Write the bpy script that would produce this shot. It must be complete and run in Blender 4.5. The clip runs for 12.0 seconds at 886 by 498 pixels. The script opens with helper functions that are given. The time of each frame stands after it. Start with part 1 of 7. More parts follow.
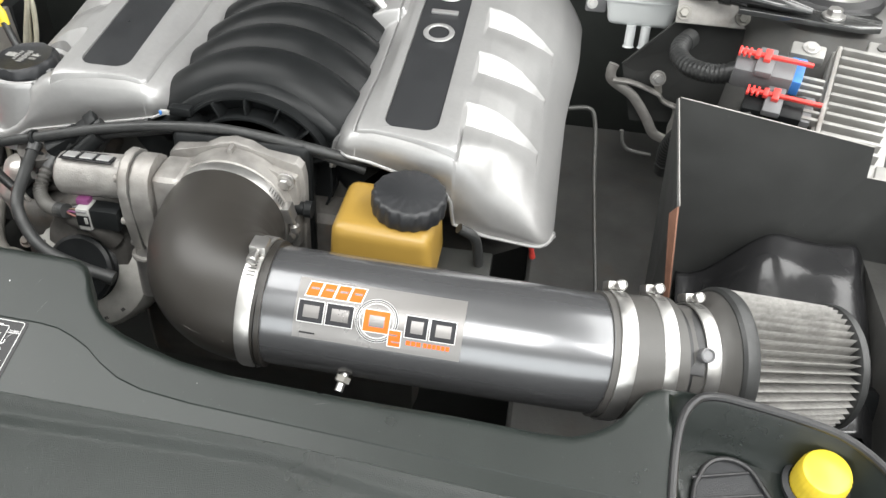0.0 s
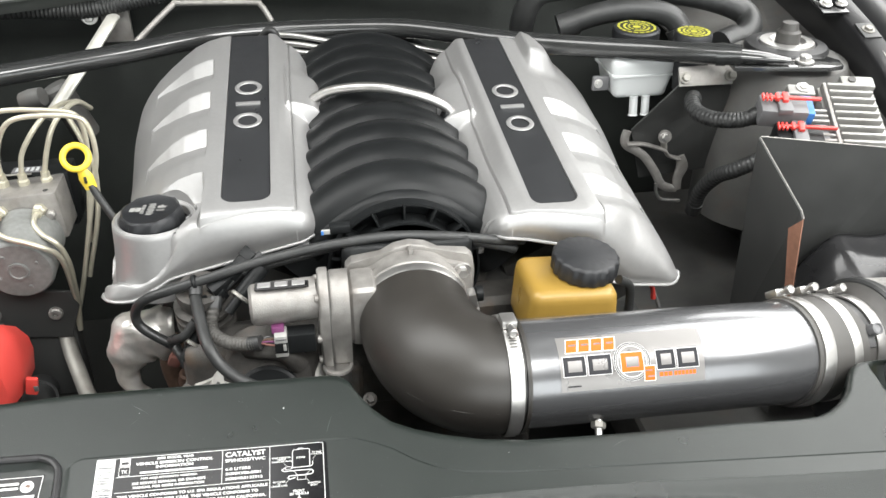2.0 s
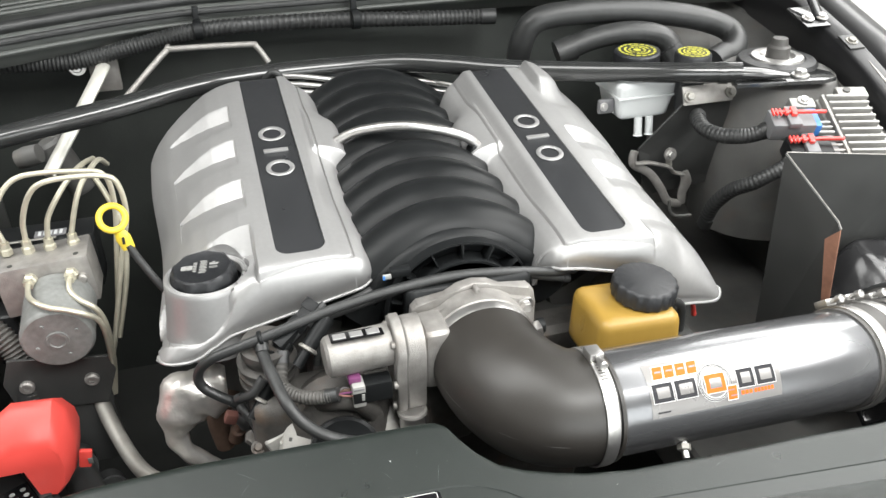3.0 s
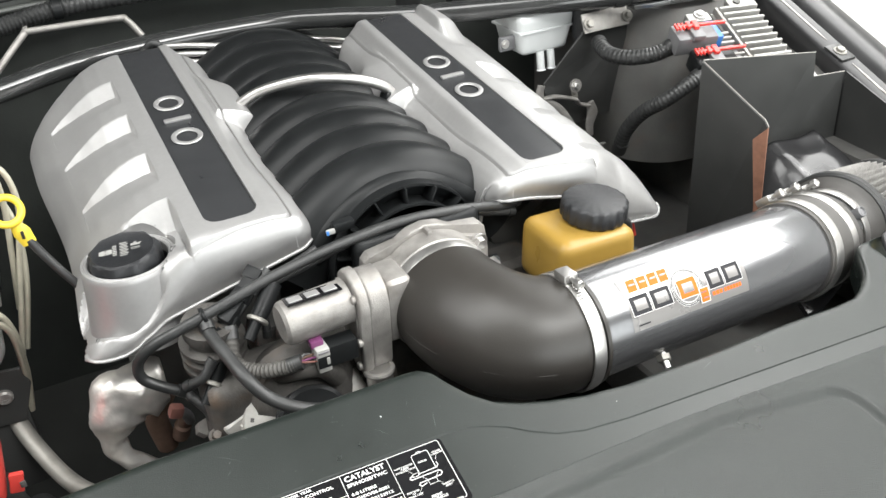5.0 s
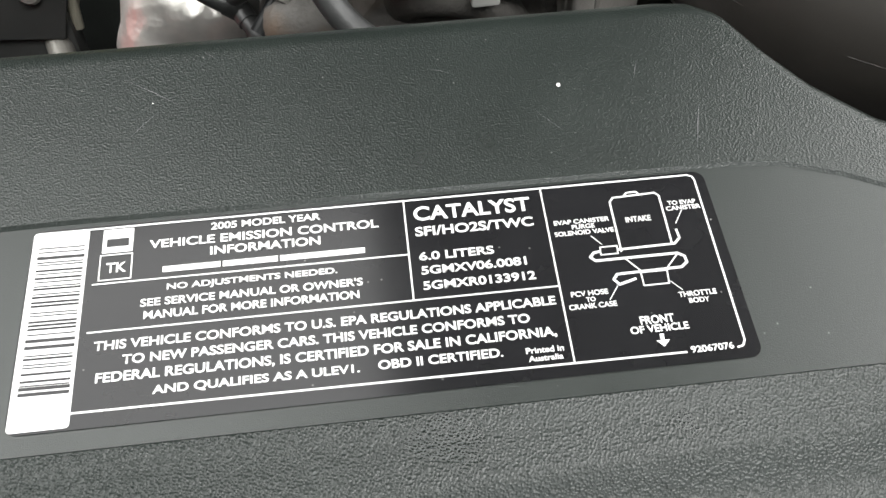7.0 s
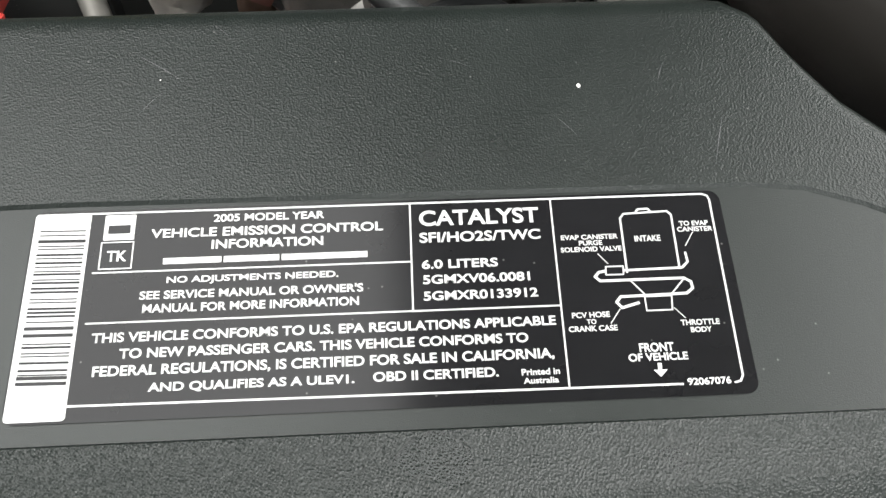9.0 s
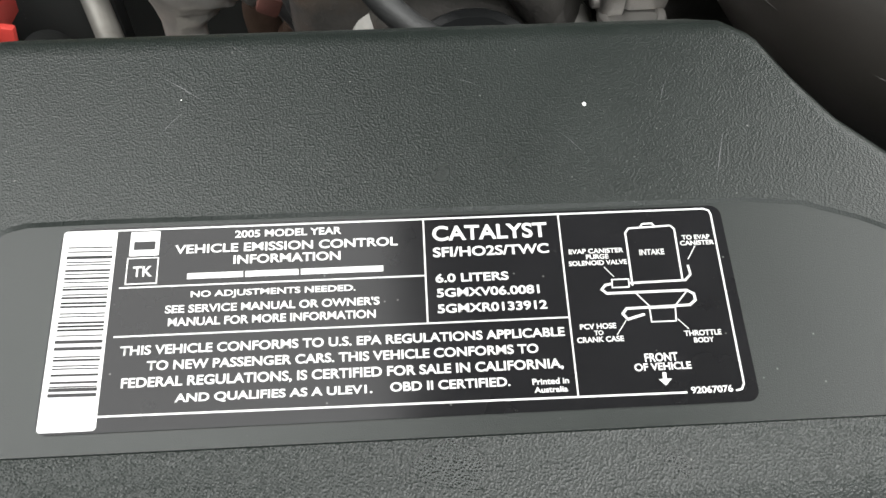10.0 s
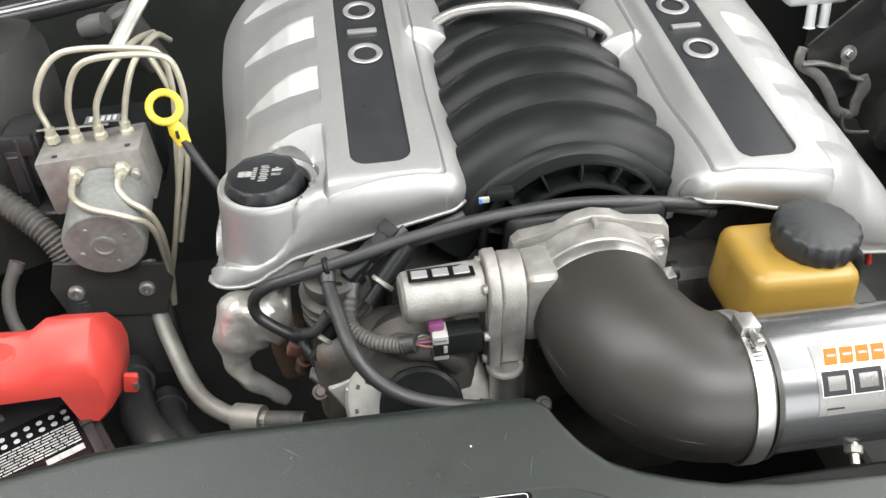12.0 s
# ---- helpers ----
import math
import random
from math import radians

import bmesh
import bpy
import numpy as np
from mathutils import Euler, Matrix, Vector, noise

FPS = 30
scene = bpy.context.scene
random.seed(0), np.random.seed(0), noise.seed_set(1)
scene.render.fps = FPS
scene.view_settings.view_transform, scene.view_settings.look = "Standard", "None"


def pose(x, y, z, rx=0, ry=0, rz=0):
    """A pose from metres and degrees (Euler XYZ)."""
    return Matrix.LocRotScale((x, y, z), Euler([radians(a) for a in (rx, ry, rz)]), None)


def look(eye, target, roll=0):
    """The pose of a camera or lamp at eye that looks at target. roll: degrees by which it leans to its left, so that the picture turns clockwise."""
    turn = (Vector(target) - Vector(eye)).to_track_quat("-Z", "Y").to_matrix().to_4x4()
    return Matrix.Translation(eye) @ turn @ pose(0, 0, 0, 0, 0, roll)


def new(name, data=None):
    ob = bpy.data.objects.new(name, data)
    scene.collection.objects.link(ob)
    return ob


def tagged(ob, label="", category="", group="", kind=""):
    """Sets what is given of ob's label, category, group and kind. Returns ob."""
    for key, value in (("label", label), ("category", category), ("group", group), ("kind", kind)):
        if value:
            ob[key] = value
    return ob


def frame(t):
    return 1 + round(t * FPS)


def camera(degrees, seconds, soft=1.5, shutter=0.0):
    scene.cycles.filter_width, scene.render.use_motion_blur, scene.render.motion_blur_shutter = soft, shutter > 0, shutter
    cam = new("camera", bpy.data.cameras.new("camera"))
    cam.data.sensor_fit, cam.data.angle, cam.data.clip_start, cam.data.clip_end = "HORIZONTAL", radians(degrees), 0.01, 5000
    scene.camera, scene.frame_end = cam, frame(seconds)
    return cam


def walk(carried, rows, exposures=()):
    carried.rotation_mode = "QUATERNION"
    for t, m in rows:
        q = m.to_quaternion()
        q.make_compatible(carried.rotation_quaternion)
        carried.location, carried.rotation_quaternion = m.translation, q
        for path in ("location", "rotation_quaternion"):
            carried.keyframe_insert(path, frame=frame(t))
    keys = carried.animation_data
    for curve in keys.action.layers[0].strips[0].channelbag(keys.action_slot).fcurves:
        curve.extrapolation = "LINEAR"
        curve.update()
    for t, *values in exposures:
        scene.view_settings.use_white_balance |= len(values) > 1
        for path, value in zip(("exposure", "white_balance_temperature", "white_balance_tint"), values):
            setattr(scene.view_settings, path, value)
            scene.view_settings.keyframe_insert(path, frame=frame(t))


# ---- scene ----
cam = camera(54.3, 12.0)
PATH = [
    (0, (0.288, -0.432, 1.343), (0.096, 1.108, 0.082), 3.0),
    (0.5, (0.204, -0.464, 1.352), (0.197, 1.167, 0.194), 2.2),
    (1, (0.119, -0.489, 1.359), (0.245, 1.175, 0.257), 2.0),
    (1.5, (-0.016, -0.509, 1.35), (0.205, 1.169, 0.284), 0.7),
    (2, (-0.093, -0.52, 1.35), (0.194, 1.165, 0.313), 0.4),
    (2.5, (-0.148, -0.505, 1.363), (0.209, 1.181, 0.348), -0.3),
    (2.7, (-0.182, -0.492, 1.367), (0.213, 1.19, 0.359), -0.5),
    (4.3, (-0.331, -0.468, 1.408), (0.372, 1.081, 0.356), -2.6),
    (4.5, (-0.328, -0.480, 1.399), (0.383, 1.071, 0.354), -2.9),
    (5, (-0.3, -0.431, 1.315), (0.44, 1.104, 0.268), -3.5),
    (5.5, (-0.271, -0.328, 1.178), (0.493, 1.205, 0.146), -2.6),
    (6, (-0.2267, -0.2286, 1.0689), (0.2482, 1.043, 0.2219), -1.87),
    (6.2, (-0.2116, -0.2083, 1.0312), (0.1528, 1.0846, 0.1619), -2.6),
    (6.5, (-0.1967, -0.1824, 1.0228), (0.0304, 1.0068, -0.0232), -2.3),
    (7, (-0.182, -0.1624, 1.0021), (-0.1133, 0.976, -0.1201), -4.64),
    (9, (-0.1767, -0.1416, 1.0171), (-0.1507, 0.875, -0.2181), -2.32),
    (9.5, (-0.178, -0.1416, 1.0183), (-0.1493, 0.8753, -0.2166), -2.29),
    (10, (-0.1807, -0.144, 1.0269), (-0.1498, 0.8707, -0.2099), -2.32),
    (10.2, (-0.1805, -0.1523, 1.0442), (-0.1435, 0.8772, -0.1802), -2.1),
    (10.5, (-0.1783, -0.1624, 1.1208), (-0.091, 0.8125, -0.1449), 0.4),
    (10.7, (-0.1632, -0.1775, 1.1764), (-0.0916, 0.7901, -0.0958), -0.1),
    (11, (-0.1571, -0.214, 1.2398), (-0.0744, 0.8072, 0.0109), -0.2),
    (11.5, (-0.167, -0.267, 1.293), (-0.06, 1.232, -0.026), -0.9),
    (12, (-0.188, -0.317, 1.31), (-0.003, 1.249, 0.079), -2.3),
]
EXPOSURES = [(0, -0.60), (1.5, -0.49), (2.5, -0.38), (4.5, -0.35), (5.5, -0.38), (6, -0.40), (6.5, -0.4), (7, -0.55), (9, -0.80), (10, -0.76), (10.5, -0.37), (11, -0.12), (11.5, -0.36), (12, -0.42)]
walk(cam, [(t, look(eye, target, roll)) for t, eye, target, roll in PATH], EXPOSURES)

# ---- world, lights and exposure ----
world = bpy.data.worlds.new("world")
scene.world = world
world.use_nodes = True
world.node_tree.nodes["Background"].inputs[0].default_value = (0.80, 0.83, 0.86, 1)
world.node_tree.nodes["Background"].inputs[1].default_value = 0.25
scene.view_settings.exposure = 0.0


def area(name, loc, target, sx, sy, power, color=(1, 0.98, 0.95)):
    d = bpy.data.lights.new(name, "AREA")
    d.shape, d.size, d.size_y, d.energy, d.color = "RECTANGLE", sx, sy, power, color
    ob = new(name, d)
    ob.matrix_world = look(loc, target)
    return ob


NEUTRAL = (1.0, 0.999, 0.984)
# unseen overhead lights, placed by their reflections in deck and pipe
area("ceiling_lamp", (2.45, 0.55, 3.35), (2.15, 0.5, 0.6), 2.8, 2.1, 180, NEUTRAL)
area("ceiling_lamp", (-2.1, 0.2, 3.35), (-1.9, 0.2, 0.6), 1.8, 4.0, 200, NEUTRAL)
area("ceiling_lamp", (0.45, -2.0, 3.35), (0.45, -1.8, 0.6), 1.4, 1.6, 140, NEUTRAL)
area("ceiling_lamp", (2.8, -1.6, 3.35), (2.6, -1.4, 0.6), 2.0, 1.8, 210, NEUTRAL)
# no door is built; unseen light placed for the pipe's bright band
area("door_daylight", (0.9, -4.6, 1.35), (0.2, 0.2, 0.9), 5.0, 2.2, 170, (0.95, 0.99, 1.0))
# unseen lamp added to whiten the floor past the right fender
area("ceiling_lamp", (3.4, 3.2, 3.35), (3.2, 3.0, 0.0), 3.0, 2.0, 160, NEUTRAL)

# ---- materials ----


def material(name, color, rough=0.5, metal=0.0, coat=0.0, var=0.15, scale=60.0, bump=0.0, bump_scale=900.0,
             rough_var=0.1, dust=0.0, spec=0.5, stain=0.0, relief=0.001, pebble=False):
    """A surface with variation at two scales, fine relief and pale dust."""
    m = bpy.data.materials.new(name)
    m.use_nodes = True
    t = m.node_tree
    n, l = t.nodes, t.links
    b = n["Principled BSDF"]
    co = n.new("ShaderNodeTexCoord")
    n1 = n.new("ShaderNodeTexNoise")
    n1.inputs["Scale"].default_value, n1.inputs["Detail"].default_value = scale, 6
    n2 = n.new("ShaderNodeTexNoise")
    n2.inputs["Scale"].default_value, n2.inputs["Detail"].default_value = scale * 0.17, 4
    for k in (n1, n2):
        l.new(co.outputs["Object"], k.inputs["Vector"])
    mix = n.new("ShaderNodeMath")
    mix.operation = "ADD"
    l.new(n1.outputs["Fac"], mix.inputs[0])
    l.new(n2.outputs["Fac"], mix.inputs[1])
    ramp = n.new("ShaderNodeMapRange")
    ramp.inputs["From Min"].default_value, ramp.inputs["From Max"].default_value = 0.6, 1.4
    ramp.inputs["To Min"].default_value, ramp.inputs["To Max"].default_value = 1 - var, 1 + var
    l.new(mix.outputs[0], ramp.inputs["Value"])
    rgb = n.new("ShaderNodeRGB")
    rgb.outputs[0].default_value = (*color, 1)
    vm = n.new("ShaderNodeVectorMath")
    vm.operation = "SCALE"
    l.new(rgb.outputs[0], vm.inputs[0])
    l.new(ramp.outputs[0], vm.inputs["Scale"])
    out = vm.outputs[0]
    if stain > 0:
        n3 = n.new("ShaderNodeTexNoise")
        n3.inputs["Scale"].default_value, n3.inputs["Detail"].default_value = 28, 8
        l.new(co.outputs["Object"], n3.inputs["Vector"])
        r3 = n.new("ShaderNodeMapRange")
        r3.inputs["From Min"].default_value, r3.inputs["From Max"].default_value = 0.55, 0.75
        r3.inputs["To Max"].default_value = stain
        l.new(n3.outputs["Fac"], r3.inputs["Value"])
        mx = n.new("ShaderNodeMixRGB")
        mx.inputs["Color2"].default_value = (0.12, 0.085, 0.06, 1)
        l.new(r3.outputs[0], mx.inputs["Fac"])
        l.new(out, mx.inputs["Color1"])
        out = mx.outputs[0]
    if dust > 0:
        n4 = n.new("ShaderNodeTexVoronoi")
        n4.inputs["Scale"].default_value = 260
        l.new(co.outputs["Object"], n4.inputs["Vector"])
        r4 = n.new("ShaderNodeMapRange")
        r4.inputs["From Min"].default_value, r4.inputs["From Max"].default_value = 0.09, 0.04
        r4.inputs["To Max"].default_value = dust
        l.new(n4.outputs["Distance"], r4.inputs["Value"])
        gate = n.new("ShaderNodeMath")
        gate.operation = "MULTIPLY"
        g2 = n.new("ShaderNodeMapRange")
        g2.inputs["From Min"].default_value, g2.inputs["From Max"].default_value = 0.80, 0.86
        sep = n.new("ShaderNodeSeparateColor")
        l.new(n4.outputs["Color"], sep.inputs[0])
        l.new(sep.outputs[0], g2.inputs["Value"])
        l.new(r4.outputs[0], gate.inputs[0])
        l.new(g2.outputs[0], gate.inputs[1])
        mx = n.new("ShaderNodeMixRGB")
        mx.inputs["Color2"].default_value = (0.42, 0.42, 0.40, 1)
        l.new(gate.outputs[0], mx.inputs["Fac"])
        l.new(out, mx.inputs["Color1"])
        out = mx.outputs[0]
    l.new(out, b.inputs["Base Color"])
    rr = n.new("ShaderNodeMapRange")
    rr.inputs["From Min"].default_value, rr.inputs["From Max"].default_value = 0.6, 1.4
    rr.inputs["To Min"].default_value, rr.inputs["To Max"].default_value = max(0.02, rough - rough_var), rough + rough_var
    l.new(mix.outputs[0], rr.inputs["Value"])
    l.new(rr.outputs[0], b.inputs["Roughness"])
    b.inputs["Metallic"].default_value = metal
    b.inputs["Coat Weight"].default_value = coat
    b.inputs["Coat Roughness"].default_value = 0.08
    b.inputs["Specular IOR Level"].default_value = spec
    if bump > 0:
        nb = n.new("ShaderNodeTexVoronoi" if pebble else "ShaderNodeTexNoise")
        nb.inputs["Scale"].default_value, nb.inputs["Detail"].default_value = bump_scale, 0 if pebble else 3
        l.new(co.outputs["Object"], nb.inputs["Vector"])
        bp = n.new("ShaderNodeBump")
        bp.inputs["Strength"].default_value, bp.inputs["Distance"].default_value = bump, relief
        l.new(nb.outputs["Distance" if pebble else "Fac"], bp.inputs["Height"])
        l.new(bp.outputs[0], b.inputs["Normal"])
    return m


GRAINED = material("grained_black_plastic", (0.0108, 0.0146, 0.0128), 0.30, var=0.2, scale=25, bump=0.9, bump_scale=1700, rough_var=0.05, dust=0.25, spec=0.46, relief=0.00012, pebble=True)
FRONTGRAIN = material("coarse_grained_black_plastic", (0.0108, 0.0146, 0.0128), 0.30, var=0.2, scale=25, bump=0.9, bump_scale=1450, rough_var=0.05, dust=0.25, spec=0.46, relief=0.00030, pebble=True)
BANDBLK = material("satin_black_plastic", (0.0108, 0.0146, 0.0128), 0.34, var=0.2, scale=25, bump=0.5, bump_scale=3000, rough_var=0.05, dust=0.2, spec=0.50, relief=0.00012)
SMOOTHBLK = material("smooth_black_plastic", (0.022, 0.022, 0.023), 0.40, var=0.15, scale=40, bump=0.12, bump_scale=1300, dust=0.3)
MOULDED = material("moulded_black_nylon", (0.012, 0.013, 0.0135), 0.36, var=0.25, scale=30, bump=0.1, bump_scale=500, rough_var=0.08, spec=0.19)
RUBBER = material("black_silicone_rubber", (0.030, 0.0275, 0.0245), 0.40, var=0.12, scale=20, bump=0.05, bump_scale=600, rough_var=0.04)
HOSE = material("black_hose_rubber", (0.030, 0.031, 0.031), 0.42, var=0.3, scale=80, bump=0.15, bump_scale=700)
GUNMETAL = material("gunmetal_powder_coat", (0.165, 0.167, 0.173), 0.24, 0.66, 0.5, var=0.06, scale=15, rough_var=0.03, dust=0.2)
SILVER = material("silver_paint", (0.41, 0.407, 0.404), 0.45, 0.55, 0.1, var=0.06, scale=200, bump=0.05, bump_scale=1500, rough_var=0.05, spec=0.5)
STEEL = material("bright_steel", (0.56, 0.55, 0.535), 0.36, 0.9, var=0.12, scale=120, bump=0.03, bump_scale=900)
CAST = material("cast_aluminium", (0.33, 0.317, 0.30), 0.50, 0.55, var=0.28, scale=90, bump=0.4, bump_scale=800, stain=0.32)
PALECAST = material("pale_die_cast", (0.50, 0.49, 0.46), 0.5, 0.35, var=0.25, scale=90, bump=0.35, bump_scale=800, stain=0.35)
# dirty brown-grey, darkened further to put in the shade under the covers
DIRTYSHADECAST = material("dirty_shaded_cast_aluminium", (0.090, 0.085, 0.079), 0.62, 0.3, var=0.5, scale=70, bump=0.5, bump_scale=500, stain=0.85)
AMBER = material("amber_plastic", (0.33, 0.205, 0.042), 0.34, var=0.22, scale=18, bump=0.05, bump_scale=500)
CAPBLK = material("black_cap_plastic", (0.018, 0.019, 0.021), 0.44, var=0.25, scale=120, bump=0.35, bump_scale=1000)
YELLOW = material("yellow_plastic", (0.80, 0.60, 0.05), 0.40, var=0.1, scale=40)
RED = material("red_plastic", (0.62, 0.062, 0.050), 0.46, var=0.1, scale=25, bump=0.1, bump_scale=600)
REDLEVER = material("red_lever_plastic", (0.80, 0.07, 0.06), 0.4, var=0.08)
BLUE = material("blue_plastic", (0.05, 0.20, 0.55), 0.4, var=0.08)
GREYPL = material("grey_connector_plastic", (0.16, 0.16, 0.165), 0.42, var=0.15)
MILK = material("milky_white_plastic", (0.58, 0.60, 0.60), 0.38, var=0.08, scale=20)
LABELPRINT = material("worn_grey_white_print", (0.42, 0.42, 0.41), 0.5, var=0.3, scale=300)
WHITE = material("white_print", (0.68, 0.68, 0.67), 0.4, var=0.05, scale=200)
LABELBLK = material("gloss_black_label", (0.008, 0.008, 0.009), 0.14, var=0.2, scale=50, dust=0.3, rough_var=0.04, spec=0.28)
ORANGE = material("orange_print", (0.80, 0.13, 0.02), 0.6, var=0.05, spec=0.15)
DARKGREY = material("dark_grey_print", (0.030, 0.030, 0.033), 0.6, var=0.05, spec=0.15)
STICKER = material("clear_grey_sticker", (0.20, 0.193, 0.187), 0.34, 0.45, var=0.05, scale=30)
FENDERBLK = material("dusty_black_paint", (0.016, 0.016, 0.017), 0.36, 0.0, 0.25, var=0.25, scale=20, rough_var=0.08, dust=0.4, spec=0.4)
BODYBLK = material("black_body_paint", (0.010, 0.010, 0.011), 0.14, 0.0, 0.8, var=0.2, scale=20, rough_var=0.04, dust=0.25)
DARKPLATE = material("black_plate_paint", (0.045, 0.046, 0.045), 0.42, var=0.25, scale=30, bump=0.05, bump_scale=700, dust=0.3)
SHEETBLK = material("black_sheet_metal", (0.042, 0.043, 0.042), 0.42, var=0.22, scale=25, bump=0.05, bump_scale=700, dust=0.5)
BAREEDGE = material("bare_metal_edge", (0.38, 0.365, 0.345), 0.45, 0.5, var=0.25, scale=150)
# base lifted to carry haze over the bay; stains are dirt
DARKBAY = material("dirty_dark_metal", (0.085, 0.084, 0.080), 0.6, 0.0, var=0.45, scale=24, bump=0.3, bump_scale=200, stain=0.35)
PLATED = material("zinc_plated_line", (0.60, 0.57, 0.46), 0.36, 0.55, var=0.15, scale=90)
GREYPIPE = material("dull_aluminium_pipe", (0.30, 0.29, 0.265), 0.50, 0.45, var=0.2, scale=80, bump=0.1, bump_scale=600, stain=0.3)
STAYSTEEL = material("pale_zinc_stay", (0.62, 0.61, 0.56), 0.42, 0.35, var=0.15, scale=90, bump=0.1, bump_scale=600, stain=0.1)
ZINC = material("dull_zinc", (0.195, 0.20, 0.193), 0.55, 0.1, var=0.3, scale=160, bump=0.25, bump_scale=500, stain=0.12, dust=0.35)
SHIELD = material("crinkled_foil", (0.74, 0.715, 0.68), 0.36, 0.70, var=0.2, scale=60, bump=0.7, bump_scale=42, stain=0.30, relief=0.005)
PLEAT = material("filter_gauze", (0.27, 0.263, 0.25), 0.6, 0.25, var=0.4, scale=220, bump=0.6, bump_scale=1500)
FILTRUB = material("grey_filter_rubber", (0.075, 0.072, 0.068), 0.5, var=0.2, scale=40, bump=0.1, bump_scale=500)
PURPLE = material("purple_connector", (0.18, 0.05, 0.14), 0.45, var=0.1)
PALEPL = material("pale_grey_plastic", (0.34, 0.34, 0.325), 0.45, var=0.15, scale=60)
DUSTY = material("dusty_conduit", (0.085, 0.082, 0.076), 0.55, var=0.3, scale=90)
LINER = material("black_felt", (0.012, 0.012, 0.012), 0.9, var=0.2, scale=80)
FINNED = material("finned_aluminium", (0.33, 0.325, 0.31), 0.5, 0.45, var=0.18, scale=90, bump=0.3, bump_scale=900, stain=0.15)
TUBEBLK = material("gloss_black_tube_paint", (0.030, 0.031, 0.031), 0.16, 0.0, 0.8, var=0.2, scale=20, dust=0.2)
CAPYEL = material("faded_yellow_print", (0.52, 0.50, 0.06), 0.45, var=0.12, scale=120)
HLAMP = material("dark_housing_plastic", (0.020, 0.020, 0.021), 0.20, var=0.25, scale=30, dust=0.3, rough_var=0.06, bump=0.25, bump_scale=35, relief=0.004, spec=0.6)
# deeper black for what lies in shade: pit under the pipe, left side
PIT = material("pit_shade_black", (0.032, 0.033, 0.031), 0.5, var=0.3, scale=30, bump=0.1, bump_scale=300)
FLANGE = material("red_oxide_steel", (0.30, 0.15, 0.10), 0.65, 0.1, var=0.3, scale=120, bump=0.2, bump_scale=400)
FIREWALL = material("black_firewall_matting", (0.030, 0.034, 0.031), 0.7, var=0.35, scale=20, bump=0.3, bump_scale=160, dust=0.15)
# grey raised to paint haze over the right side of the bay
HAZEBAY = material("haze_lifted_grey_metal", (0.12, 0.119, 0.114), 0.6, 0.0, var=0.4, scale=18, bump=0.3, bump_scale=200, stain=0.3)
COWL = material("weathered_cowl_plastic", (0.070, 0.075, 0.070), 0.45, var=0.2, scale=30, dust=0.3)
BROWNRED = material("faded_red_plastic", (0.20, 0.085, 0.07), 0.55, var=0.25, scale=120, bump=0.2, bump_scale=600, stain=0.4)
DULLLINE = material("dull_dark_line", (0.10, 0.10, 0.095), 0.42, 0.3, var=0.25, scale=90, bump=0.1, bump_scale=600, stain=0.3)
RUST = material("rusty_steel", (0.15, 0.095, 0.07), 0.7, 0.2, var=0.35, scale=120, bump=0.4, bump_scale=400)
ROOMWHITE = material("white_wall_paint", (0.68, 0.68, 0.67), 0.5, var=0.06, scale=3, bump=0.1, bump_scale=60)
# unseen ceiling, greyed so that the radiator cover reflects less light
CEILGREY = material("grey_ceiling_paint", (0.42, 0.42, 0.41), 0.6, var=0.06, scale=3, bump=0.1, bump_scale=60)
CONCRETE = material("pale_concrete", (0.62, 0.62, 0.60), 0.5, var=0.12, scale=8, bump=0.2, bump_scale=80, stain=0.1)
STRIPBLK = material("satin_black_insert", (0.030, 0.031, 0.033), 0.34, var=0.12, scale=60, bump=0.15, bump_scale=1400)

# ---- building helpers ----


def to_mesh(name, bm, mat, smooth=35):
    me = bpy.data.meshes.new(name)
    bmesh.ops.recalc_face_normals(bm, faces=bm.faces[:])
    bm.to_mesh(me)
    bm.free()
    for m in (mat if isinstance(mat, (list, tuple)) else [mat]):
        me.materials.append(m)
    if smooth:
        me.shade_smooth()
        me.set_sharp_from_angle(angle=radians(smooth))
    return me


def part(name, bm, mat, parent=None, label="", smooth=35):
    ob = new(name, to_mesh(name, bm, mat, smooth))
    ob.parent = parent
    return tagged(ob, label)


def thing(name, loc, label, category, group="", kind=""):
    ob = new(name)
    ob.location = loc
    ob.empty_display_size = 0.02
    bpy.context.view_layer.update()
    return tagged(ob, label, category, group, kind)


def under(ob, parent):
    """Parent ob without moving it."""
    ob.parent = parent
    ob.matrix_parent_inverse = Matrix.Translation(parent.location).inverted()
    return ob


def piece(name, bm, mat, parent, label="", smooth=35):
    """A part given in world coordinates under a thing whose empty stands at its base."""
    ob = part(name, bm, mat, None, label, smooth)
    if parent.parent is None:
        return under(ob, parent)
    ob.parent = parent
    ob.matrix_parent_inverse = Matrix.Identity(4)
    return ob


def spline(pts, steps=8):
    pts = [Vector(p) for p in pts]
    if len(pts) == 2:
        return [pts[0].lerp(pts[1], i / steps) for i in range(steps + 1)]
    ext = [2 * pts[0] - pts[1]] + pts + [2 * pts[-1] - pts[-2]]
    out = []
    for i in range(1, len(ext) - 2):
        a, b, c, d = ext[i - 1:i + 3]
        for k in range(steps):
            t = k / steps
            out.append(0.5 * ((2 * b) + (c - a) * t + (2 * a - 5 * b + 4 * c - d) * t * t + (3 * b - a - 3 * c + d) * t ** 3))
    out.append(pts[-1])
    return out


